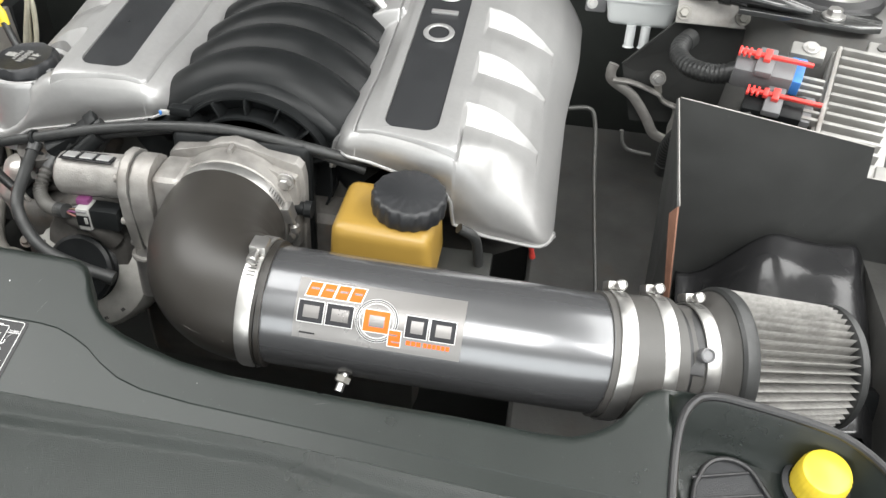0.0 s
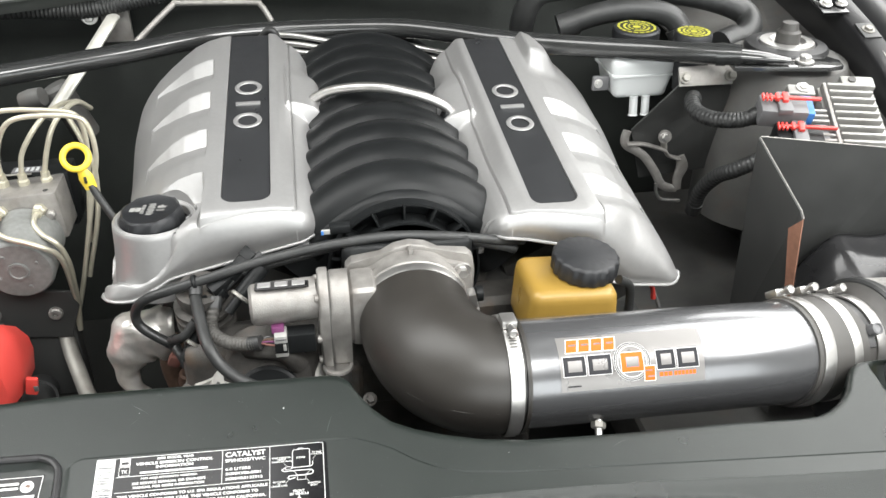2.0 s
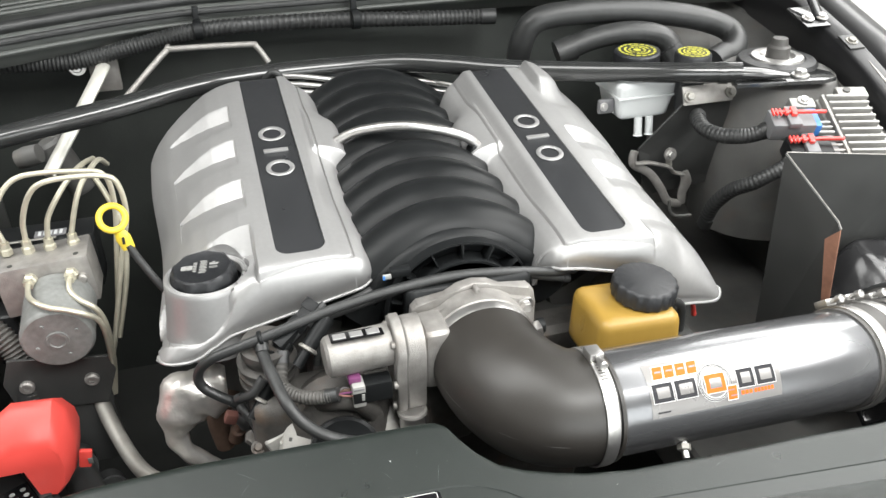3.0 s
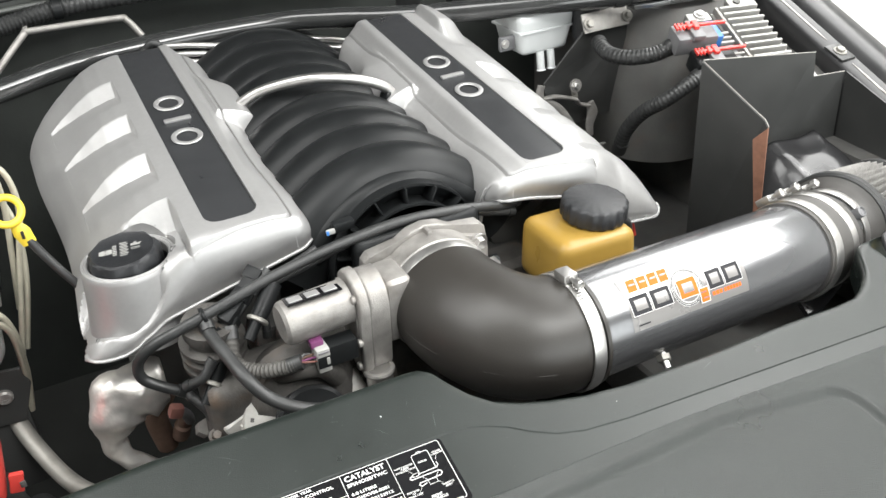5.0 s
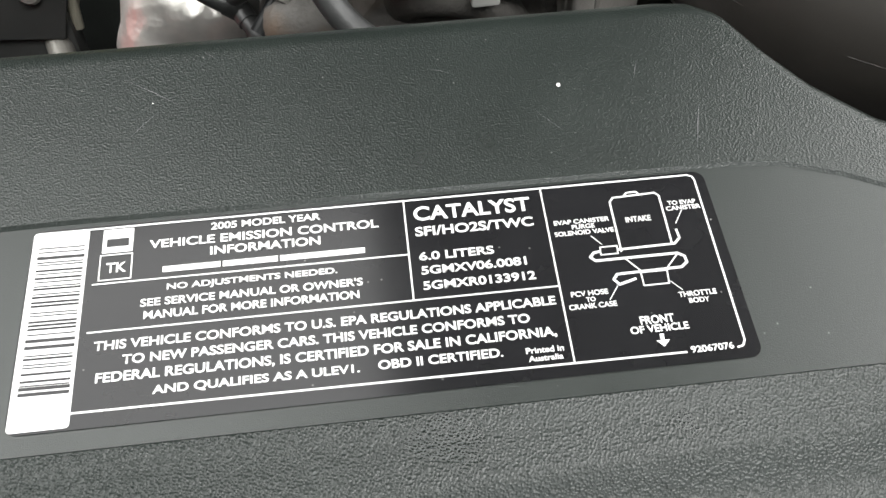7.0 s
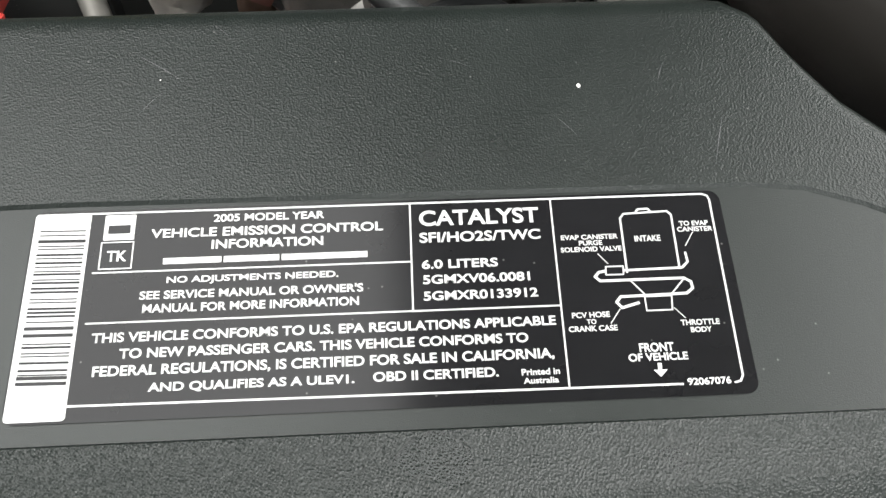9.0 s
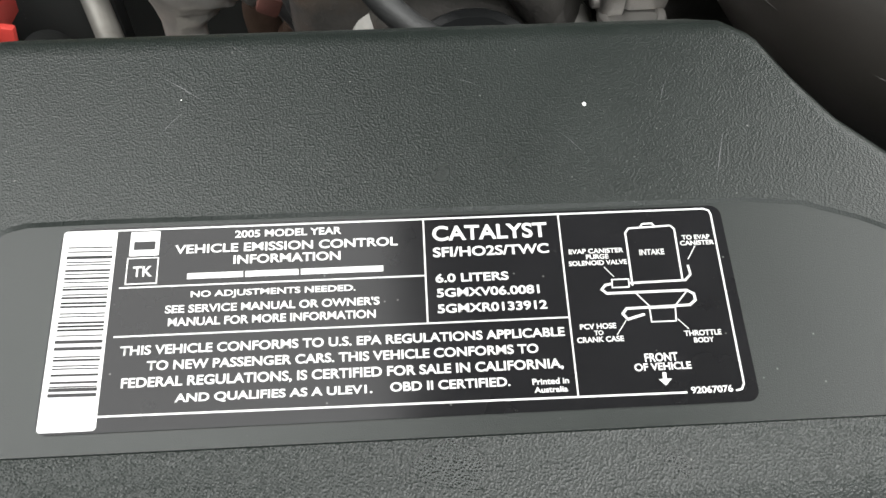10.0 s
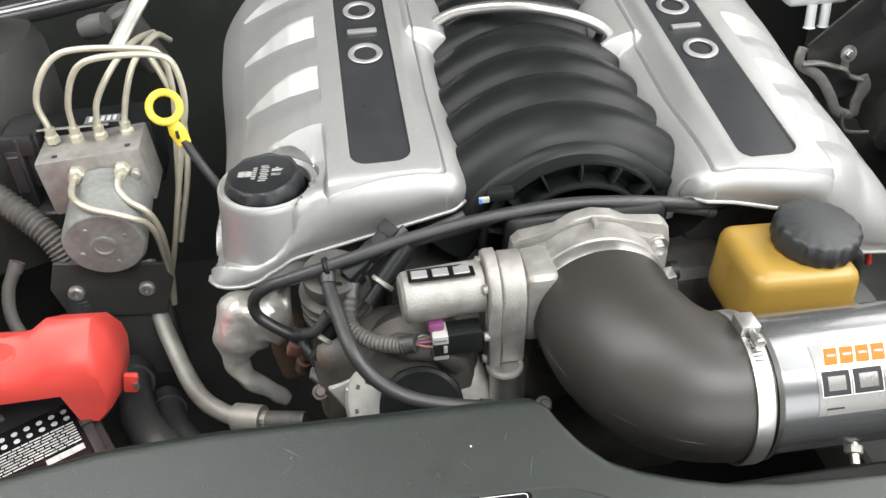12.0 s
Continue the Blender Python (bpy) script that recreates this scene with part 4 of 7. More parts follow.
    def lead(a):
        c = lip_line(a)
        gap = front_strip - 0.0017 - c - 0.0016
        return [y0, y0 + 0.0004, y0 + 0.0011, y0 + 0.0019, y0 + 0.0028] + [c + q for q in (-0.0026, -0.0020, -0.0015, -0.0011, -0.0008, -0.0005, -0.0001, 0.0003, 0.0007, 0.0011, 0.0016)] + [c + 0.0016 + gap * q for q in (0.2, 0.4, 0.6, 0.8, 1.0)] + [front_strip - 0.0013]

    def rows(a):
        """Lengthwise stations that follow the louvres' borders."""
        out = lead(a)
        last = out[-1]
        for g in gills:
            u, yf, yr = gill(g, a)
            for y, n in ((yf - REC, 14), (yf - 0.0001, 14), (yf, 1), (yr, 7), (yr + 0.0001, 1)):
                if y < last + 0.00005 * n:
                    y = last + 0.00005 * n
                out += [last + (y - last) * (k + 1) / n for k in range(n)]
                last = y
        n = 34
        return out + [last + (y1 - last) * (k + 1) / n for k in range(n)]

    count = len(rows(na[0]))

    def even(a):
        out = lead(a)
        n, start, c = count - len(out), out[-1], lug - 0.08 * (0.115 - a)
        k = int((n - 14) * (c - 0.0014 - start) / (y1 - start))
        out += [start + (c - 0.0014 - start) * (q + 1) / k for q in range(k)]
        out += [c + 0.0095 * (q + 1) / 14 for q in range(14)]
        m = n - 14 - k
        return out + [c + 0.0095 + (y1 - c - 0.0095) * (q + 1) / m for q in range(m)]

    table = {}
    for a in na:
        f = smoothstep(0.140, 0.188, a)
        table[a] = [p + (q - p) * f for p, q in zip(even(a), rows(a))] if f < 1 else rows(a)

    def pos(a, j):
        y = table[a][j]
        if side < 0:
            # rows close to the filler well's wall gather on its circle
            d = math.hypot(a - well[0], y - well[1])
            if abs(d - WELL_R) < 0.0042:
                k = (WELL_R + (0.0009 if d > WELL_R else -0.0005)) / d
                a, y = well[0] + (a - well[0]) * k, well[1] + (y - well[1]) * k
        # rounded plan corners at the front
        f = smoothstep(y0 + 0.035, y0, y)
        yy = y + 0.026 * f * (smoothstep(0.112, 0.084, a) ** 2) + 0.020 * f * (1 - math.sqrt(max(0.0, 1 - (max(0.0, a - 0.290) / 0.0222) ** 2)))
        rear = smoothstep(y1 - 0.11, y1, y)
        yy -= (0.010 if side < 0 else 0.024) * rear * smoothstep(0.235, 0.312, a) ** 2 + 0.020 * rear * smoothstep(0.110, 0.084, a)
        aa = a - (0.008 if side < 0 else 0.020) * smoothstep(y1 - 0.07, y1, y) ** 2 * smoothstep(0.22, 0.312, a)
        for q in (0.085, 0.185, 0.345):
            aa += 0.006 * smoothstep(y0 + q - 0.012, y0 + q - 0.009, y) * smoothstep(y0 + q + 0.022, y0 + q + 0.006, y) * smoothstep(0.097, 0.084, a)
        aa -= 0.011 * smoothstep(lug - 0.001, lug + 0.0085, y + 0.08 * (0.115 - a)) * smoothstep(lug + 0.150, lug + 0.075, y) * smoothstep(0.112, 0.086, a)
        if side > 0:
            yy += 0.012 * f * smoothstep(0.20, 0.10, a)
            aa += 0.010 * smoothstep(0.42, 0.58, y) * smoothstep(0.255, 0.312, a)
        else:
            aa += (0.0085 * smoothstep(y0 + 0.17, y0 + 0.03, y) + 0.004 + 0.010 * smoothstep(0.46, 0.64, y)) * smoothstep(0.255, 0.312, a)
        return (side * aa, yy, height(a, y))

    bm = surface(pos, na, list(range(len(table[na[0]]))))
    shell = piece("shell", bm, SILVER, ob, smooth=30)
    thicken(shell, 0.003)
    # rolled bead along the front edge, turning back at the inner corner
    bead = [pos(na[0], j) for j in (16, 12, 8, 5)] + [pos(a, 0) for a in na[::3]] + [pos(na[-1], j) for j in (0, 4, 8, 12)]
    piece("edge_bead", sweep(bead, 0.0019, 8, 1, smooth=False), SILVER, ob)
    # hole in the shoulder for the balance pipe
    hole = Vector((-0.0845, 0.5585, 0.9265)) if side < 0 else Vector((0.0830, 0.4950, 0.9245))
    piece("pipe_hole", lathe([(0.0092, 0.0), (0.0092, 0.004), (0.0085, 0.005), (0.0, 0.005)], along(hole, (-side * 0.9, 0.0 if side > 0 else -0.45, 0.55)), 24), MOULDED, ob)
    # black insert with its badge of plain shapes
    ya, yb = front_strip, y1 - 0.008
    ins = bmesh.new()

    def roof(y):
        k = (y1 - y) / 0.03
        return ridge(y) - (0.035 * (1 - max(0.0, k)) ** 2 if k < 1 else 0.0)

    stations = [ya - 0.0010 + 0.0130 * (1 - math.cos(q * math.pi / 16)) for q in range(9)] + [ya + 0.03 + (yb - 0.04 - ya - 0.03) * q / 10 for q in range(11)] + [yb - 0.035 + 0.005 * q for q in range(8)]
    rails = []
    for y in stations:
        q = max(0.0, 0.0130 - (y - ya + 0.0010))
        w = 0.0130 - math.sqrt(max(0.0, 0.0130 ** 2 - q * q))
        rails.append([ins.verts.new((side * a, y, roof(y) + h)) for a, h in ((0.1379 + w, -0.0045), (0.1379 + w, -0.0012), (0.1635, -0.0009), (0.1891 - w, -0.0012), (0.1891 - w, -0.0045))])
    for p, q in zip(rails, rails[1:]):
        for i in range(4):
            ins.faces.new((p[i], p[i + 1], q[i + 1], q[i]))
    ins.faces.new(rails[0])
    ins.faces.new(rails[-1])
    strip = piece("insert", ins, STRIPBLK, ob, "satin black insert with raised silver badge", smooth=0)
    # silver fillets that round the recess's front corners
    for a, t in ((0.1375, 1), (0.1895, -1)):
        arc = [(a + t * 0.0135 * (1 - math.cos(q * math.pi / 16)), front_strip - 0.0014 + 0.0135 * (1 - math.sin(q * math.pi / 16))) for q in range(9)]
        loop_pts = [(a - t * 0.0004, front_strip - 0.0018)] + arc
        fb = bmesh.new()
        up_v = [fb.verts.new((side * p, q, min(height(0.1360, q), ridge(q) + 0.0036))) for p, q in loop_pts]
        lo_v = [fb.verts.new((side * p, q, ridge(q) - 0.006)) for p, q in loop_pts]
        fb.faces.new(up_v)
        for i in range(len(up_v)):
            k = (i + 1) % len(up_v)
            fb.faces.new((lo_v[i], lo_v[k], up_v[k], up_v[i]))
        bmesh.ops.recalc_face_normals(fb, faces=fb.faces[:])
        piece("corner_fillet", fb, SILVER, shell, smooth=0)
    # three plain badge shapes along the insert: ring, bar, ring
    yc = 0.519 if side < 0 else 0.474
    up = Matrix.Translation((side * 0.1635, yc, ridge(yc) + 0.0006)) @ Euler((math.atan(0.122), 0, 0)).to_matrix().to_4x4() @ Matrix.Rotation(radians(-90 if side < 0 else 90), 4, "Z")

    def loop(cx, name):
        k = 28
        pts = [up @ Vector((cx + 0.0152 * math.cos(2 * math.pi * i / k), 0.0142 * math.sin(2 * math.pi * i / k), 0)) for i in range(k + 1)]
        piece(name, sweep(pts, 0.0030, 8, 1, smooth=False, flat=0.5), SILVER, strip)

    loop(-0.0420, "badge_ring")
    loop(0.0420, "badge_ring")
    bar = box((0, 0, 0), (0.0068, 0.030, 0.0030), 0.0008)
    bmesh.ops.transform(bar, matrix=up, verts=bar.verts[:])
    piece("badge_bar", bar, SILVER, strip)
    if side < 0:
        piece("filler_rim", lathe([(0.0372, -0.008), (0.0372, 0.0018), (0.0384, 0.0030), (0.0400, 0.0030), (0.0408, 0.0022), (0.0416, 0.0030), (0.0434, 0.0026), (0.0442, 0.0012), (0.0446, -0.003), (0.0452, -0.012), (0.0462, -0.026), (0.0484, -0.044), (0.0530, -0.074)], along((-well[0], well[1], 0.8915), (0, 0, 1)), 64, False), SILVER, ob)
        piece("filler_well", lathe([(0.0380, 0.0), (0.0380, -0.026), (0.001, -0.026)], along((-well[0], well[1], 0.8915), (0, 0, 1)), 40, False), MOULDED, ob)
    else:
        tab = sweep([(0.246, 0.684, 0.900), (0.262, 0.694, 0.908), (0.276, 0.690, 0.895)], 0.011, 14, 6, flat=0.7)
        piece("rear_clip", tab, AMBER, ob, "amber plastic clip at the rear")
    return ob


engine_cover(-1, 0.282, 0.748, (0.3756, 0.4705, 0.565, 0.657), "silver plastic engine cover with louvres and the oil filler opening")
engine_cover(1, 0.238, 0.704, (0.3205, 0.4115, 0.501), "silver plastic engine cover with louvres and a black insert")


def oil_cap():
    c = Vector((-0.2645, 0.3345, 0.866))
    m = along(c, (-0.05, -0.06, 1))
    ob = thing("oil_filler_cap", c, "black scalloped oil filler cap with printed symbols", "cap")
    w = lambda a, k: 1 + (0.035 * math.cos(9 * a) if 0 < k < 5 else 0)
    piece("cap", lathe([(0.028, 0.0), (0.0328, 0.010), (0.0335, 0.026), (0.0333, 0.033), (0.0308, 0.0385), (0.0288, 0.0395), (0.0272, 0.0385), (0.001, 0.0388)], m, 108, wave=w), CAPBLK, ob)
    pr = bmesh.new()
    flat = Matrix.Translation(c) @ Vector((0, 0, 1)).rotation_difference(Vector((-0.05, -0.06, 1))).to_matrix().to_4x4() @ Matrix.Rotation(radians(-8), 4, "Z")
    for x, y, ww, hh in [(-0.0155, 0.0036, 0.0066, 0.0009), (-0.0155, -0.0036, 0.0066, 0.0009), (-0.0188, 0.0, 0.0009, 0.0072), (-0.0122, 0.0, 0.0009, 0.0072), (-0.0150, 0.0, 0.0009, 0.0040)] + \
            [(-0.0072, 0.0080 - 0.0030 * k, 0.0028, 0.0017) for k in range(6)] + [(0.0008 + 0.0012 * (k % 2), 0.0105 - 0.0026 * k, 0.0062, 0.0014) for k in range(9)] + \
            [(0.0120, 0.0040, 0.0070, 0.0030), (0.0160, 0.0052, 0.0030, 0.0011), (0.0090, 0.0056, 0.0020, 0.0011), (0.0120, 0.0070, 0.0016, 0.0020), (0.0120, -0.0010, 0.0080, 0.0009), (0.0120, -0.0030, 0.0080, 0.0009)]:
        stroke([(x - ww / 2, y), (x + ww / 2, y)], hh, 0.0393, flat, pr)
    piece("symbols", pr, PALEPL, ob, smooth=0)
    return ob


oil_cap()


def manifold_top(x, y):
    return 0.936 + 0.035 * (y - 0.3) - 5.0 * x * x


def intake_manifold():
    ob = thing("intake_manifold", (0, 0.5, 0.80), "ribbed moulded black intake manifold between the engine covers", "intake manifold")
    bm = surface(lambda u, v: (u, v, manifold_top(u, v) - 0.012), [-0.112 + 0.014 * i for i in range(17)], [0.285 + 0.02 * i for i in range(28)])
    thicken(piece("plenum", bm, MOULDED, ob, smooth=60), 0.02)
    for i in range(10):
        y = 0.318 + 0.0525 * i
        r = 0.039
        pts = []
        for k in range(13):
            x = -0.118 + 0.236 * k / 12
            yy = y + 0.016 * math.sin(math.pi * (x + 0.118) / 0.236) - 0.10 * x * (1 if i % 2 else 0.6) * 0.35
            pts.append((x, yy, manifold_top(x, yy) - r + 0.004))
        piece("runner", sweep(pts, r, 28, 3), MOULDED, ob)
    # front collar with pockets
    m = along((0, 0.262, 0.838), (0, 1, 0))
    piece("collar", lathe([(0.064, 0.0), (0.0665, 0.0), (0.0665, 0.006), (0.064, 0.006), (0.064, 0.026), (0.0, 0.026)], m, 80, False), MOULDED, ob)
    piece("collar_rim", lathe([(0.081, 0.010), (0.0835, 0.010), (0.0835, 0.030), (0.081, 0.030), (0.081, 0.010)], m, 80, False), MOULDED, ob)
    for i in range(7):
        a = radians(18 + 24 * i)
        d = Vector((math.cos(a), 0, math.sin(a)))
        p = Vector((0, 0.278, 0.838)) + d * 0.0735
        b = box((0, 0, 0), (0.018, 0.024, 0.0017), 0.0005)
        bmesh.ops.transform(b, matrix=Matrix.Translation(p) @ Matrix.Rotation(-a, 4, "Y"), verts=b.verts[:])
        piece("pocket_rib", b, MOULDED, ob)
    piece("flange", box((0, 0.250, 0.822), (0.140, 0.018, 0.140), 0.012, 4), MOULDED, ob)
    piece("collar_back", lathe([(0.085, 0.0), (0.085, 0.012)], along((0, 0.288, 0.838), (0, 1, 0)), 64), MOULDED, ob)
    return ob


intake_manifold()


def balance_pipe():
    ob = thing("balance_pipe", (0, 0.52, 0.93), "bright bent steel crossover pipe over the manifold", "pipe")
    piece("tube", sweep([(-0.098, 0.566, 0.918), (-0.088, 0.557, 0.929), (-0.062, 0.542, 0.947), (-0.03, 0.522, 0.958), (0.005, 0.507, 0.961), (0.04, 0.499, 0.955), (0.065, 0.496, 0.946), (0.083, 0.495, 0.935), (0.095, 0.494, 0.92)], 0.0063, 16, 8), STEEL, ob)


balance_pipe()


def throttle_body():
    ob = thing("throttle_body", (0, 0.22, 0.75), "cast aluminium electronic throttle body with motor housing", "throttle body")
    # flange with humped top
    out = [(-0.066, -0.062), (0.066, -0.062), (0.068, 0.030), (0.066, 0.044), (0.060, 0.050), (0.030, 0.054), (0.016, 0.062), (0.0, 0.065), (-0.016, 0.062), (-0.030, 0.054), (-0.060, 0.050), (-0.066, 0.044), (-0.068, 0.030)]
    m = Matrix.Translation((0, 0.2405, 0.833)) @ Matrix.Rotation(radians(90), 4, "X")
    piece("rear_flange", prism(out, 0.0, 0.012, m, 0.002), CAST, ob)
    out2 = [(-0.056, -0.050), (0.056, -0.050), (0.064, -0.040), (0.064, 0.026), (0.062, 0.037), (0.052, 0.040), (0.036, 0.045), (0.020, 0.055), (0.0, 0.0585), (-0.020, 0.055), (-0.036, 0.045), (-0.052, 0.040), (-0.062, 0.037), (-0.064, 0.026), (-0.064, -0.040)]
    piece("front_flange", prism(out2, 0.010, 0.022, m, 0.002), CAST, ob)
    piece("bore", lathe([(0.0590, 0.0), (0.0590, 0.022), (0.0570, 0.024), (0.0560, 0.036)], along((0, 0.228, 0.833), (0, -1, 0)), 64), CAST, ob)
    piece("top_rib", box((0.0, 0.228, 0.889), (0.005, 0.020, 0.016), 0.002), CAST, ob)
    for sx, sz in ((-1, 1), (1, 1), (-1, -1), (1, -1)):
        hex_bolt((sx * 0.053, 0.2185, 0.836 + sz * 0.032), (0, -1, 0), 0.0062, 0.008, ob)
    piece("side_nipple", lathe([(0.007, 0), (0.007, 0.008), (0.0085, 0.009), (0.0085, 0.016)], along((0.060, 0.222, 0.835), (1, 0, 0)), 16), MOULDED, ob)
    # gear case and motor
    gm = Matrix.Translation((-0.066, 0.199, 0.838)) @ Matrix.Rotation(radians(-90), 4, "Y")
    case = [(-0.050, -0.010), (-0.047, -0.017), (-0.040, -0.020), (0.000, -0.024), (0.026, -0.026), (0.040, -0.021), (0.048, -0.011), (0.051, 0.002), (0.048, 0.014), (0.040, 0.023), (0.028, 0.027), (0.000, 0.026), (-0.040, 0.021), (-0.047, 0.017), (-0.050, 0.009)]
    piece("gear_case", prism(case, 0.0, 0.020, gm, 0.004), CAST, ob)
    cov = [(x * 1.06, y * 1.08) for x, y in case]
    piece("gear_cover", prism(cov, 0.020, 0.030, gm, 0.003), CAST, ob)
    piece("case_gasket", prism([(x * 1.03, y * 1.04) for x, y in case], 0.0192, 0.0208, gm, 0.0), DARKBAY, ob, "dark gasket between case and cover")
    piece("case_pad", prism([(x * 0.80, y * 0.72) for x, y in case], 0.030, 0.0312, gm, 0.0006), CAST, ob)
    piece("case_web", box((-0.052, 0.203, 0.845), (0.03, 0.045, 0.07), 0.010, 3), CAST, ob)
    for y, z in ((-0.018, 0.036), (0.018, 0.036), (-0.022, -0.010), (0.016, -0.038), (-0.014, -0.042)):
        piece("case_screw", lathe([(0.0042, 0), (0.0042, 0.004), (0.003, 0.005)], along((-0.095, 0.199 + y, 0.838 + z), (-1, 0, 0)), 12), CAST, ob)
    md = along((-0.098, 0.200, 0.863), (-1, -0.06, -0.01))
    piece("motor", lathe([(0.0212, 0.0), (0.0212, 0.056), (0.0202, 0.062), (0.017, 0.0650), (0.001, 0.0655)], md, 44), CAST, ob, "smooth cylindrical motor can")
    tag = box((-0.130, 0.1955, 0.8840), (0.052, 0.018, 0.0016), 0.0005, 1, Matrix.Rotation(radians(-9), 4, "X"))
    tagp = piece("tag", tag, LABELBLK, ob, "black tag with plain silver marks")
    for i in range(3):
        b = box((-0.147 + 0.0165 * i, 0.1952, 0.8851), (0.0125, 0.011, 0.0014), 0.0004, 1, Matrix.Rotation(radians(-9), 4, "X"))
        piece("tag_mark", b, SILVER, tagp)
    piece("connector_body", box((-0.1155, 0.180, 0.8285), (0.028, 0.018, 0.022), 0.002), MOULDED, ob)
    piece("connector_plug", box((-0.1352, 0.178, 0.8285), (0.0125, 0.0185, 0.025), 0.0015), PALEPL, ob, "pale plug with a dark slot")
    piece("plug_slot", box((-0.1352, 0.1686, 0.8275), (0.0125, 0.0012, 0.0120), 0.0004), MOULDED, ob)
    piece("plug_key", box((-0.1318, 0.1679, 0.8285), (0.0030, 0.0012, 0.0075), 0.0004), PALEPL, ob)
    piece("plug_rib", box((-0.1352, 0.1684, 0.8380), (0.0100, 0.0012, 0.0014), 0.0003), GREYPL, ob)
    for k, mat in enumerate((BROWNRED, PURPLE, RUST, RUST, GREYPL)):
        y = 0.1715 + 0.0028 * k
        piece("plug_wire", sweep([(-0.156, 0.1765 + 0.0008 * k, 0.8305 - 0.0006 * k), (-0.149, y, 0.8315 + 0.0012 * (k % 3)), (-0.140, y, 0.8290 + 0.0030 * (k % 2))], 0.0010, 6, 3), mat, ob, "thin coloured wire")
    piece("plug_lock", box((-0.1375, 0.182, 0.8425), (0.0125, 0.011, 0.008), 0.002), PURPLE, ob, "purple locking tab")
    return ob


throttle_body()

# ---- body shell round the engine ----


def fender_line(y):
    """Height of the inner fender rail."""
    return interp([(-0.5, 0.735), (-0.1, 0.795), (0.10, 0.830), (0.253, 0.867), (0.365, 0.905), (0.534, 0.961), (0.60, 0.980), (0.80, 1.020), (1.10, 1.060)], y)


def fender(side, label):
    ob = thing("fender", (side * 0.78, 0.3, 0.4), label, "fender", "pair of front fenders")
    ys = [-0.5 + 0.05 * i for i in range(32)]

    def xr(y):
        return 0.669 + 0.095 * (y - 0.32)

    prof = [(-0.002, -0.55), (-0.002, -0.030), (0.0, -0.004), (0.004, 0.0), (0.034, 0.001), (0.038, -0.004), (0.042, -0.014), (0.052, -0.017), (0.060, -0.010), (0.072, -0.004), (0.090, -0.003), (0.108, -0.008), (0.120, -0.015), (0.130, -0.035), (0.138, -0.12), (0.14, -0.5)]
    bm = surface(lambda k, y: (side * (xr(y) + prof[k][0]), y, fender_line(y) + prof[k][1]), list(range(len(prof))), ys)
    piece("panel", bm, FENDERBLK, ob, smooth=50)
    if side > 0:
        # highlights along the rail, drawn as tapered pale strips
        for y0, y1 in ((0.368, 0.540), (0.235, 0.318)):
            piece("rail_highlight", sweep([(xr(y) + 0.020, y, fender_line(y) + 0.0012) for y in (y0, y0 + 0.03, (y0 + y1) / 2, y1 - 0.03, y1)], [0.0004, 0.0019, 0.0019, 0.0019, 0.0004], 10, 6, flat=0.4), BAREEDGE, ob, "pale strip drawn as a highlight on the rail")
        for y in (0.341, 0.586):
            piece("bolt_plate", box((xr(y) + 0.018, y, fender_line(y) + 0.0022), (0.026, 0.034, 0.003), 0.001, 2, Matrix.Rotation(math.atan(0.33), 4, "X")), DARKPLATE, ob)
            hex_bolt((xr(y) + 0.018, y, fender_line(y) + 0.004), (0, -0.3, 1), 0.0062, 0.005, ob, GREYPIPE)
        # hinge foot at the rear end of the rail
        yh = 0.665
        piece("hinge_plate", box((xr(yh) - 0.012, yh, fender_line(yh) + 0.004), (0.042, 0.060, 0.004), 0.0015, 2, Matrix.Rotation(math.atan(0.25), 4, "X")), BODYBLK, ob)
        piece("hinge_arm", sweep([(xr(yh), yh - 0.01, fender_line(yh) + 0.006), (xr(yh) + 0.004, yh + 0.05, fender_line(yh) + 0.045), (xr(yh) + 0.006, yh + 0.16, fender_line(yh) + 0.080)], 0.009, 12, 6, flat=0.5), BODYBLK, ob)
        for dx in (-0.020, 0.004):
            hex_bolt((xr(yh) + dx, yh - 0.010, fender_line(yh) + 0.006), (0, -0.25, 1), 0.0065, 0.006, ob, STEEL)
    return ob


fender(1, "glossy black fender with a bolted inner rail")
fender(-1, "glossy black fender along the battery side")


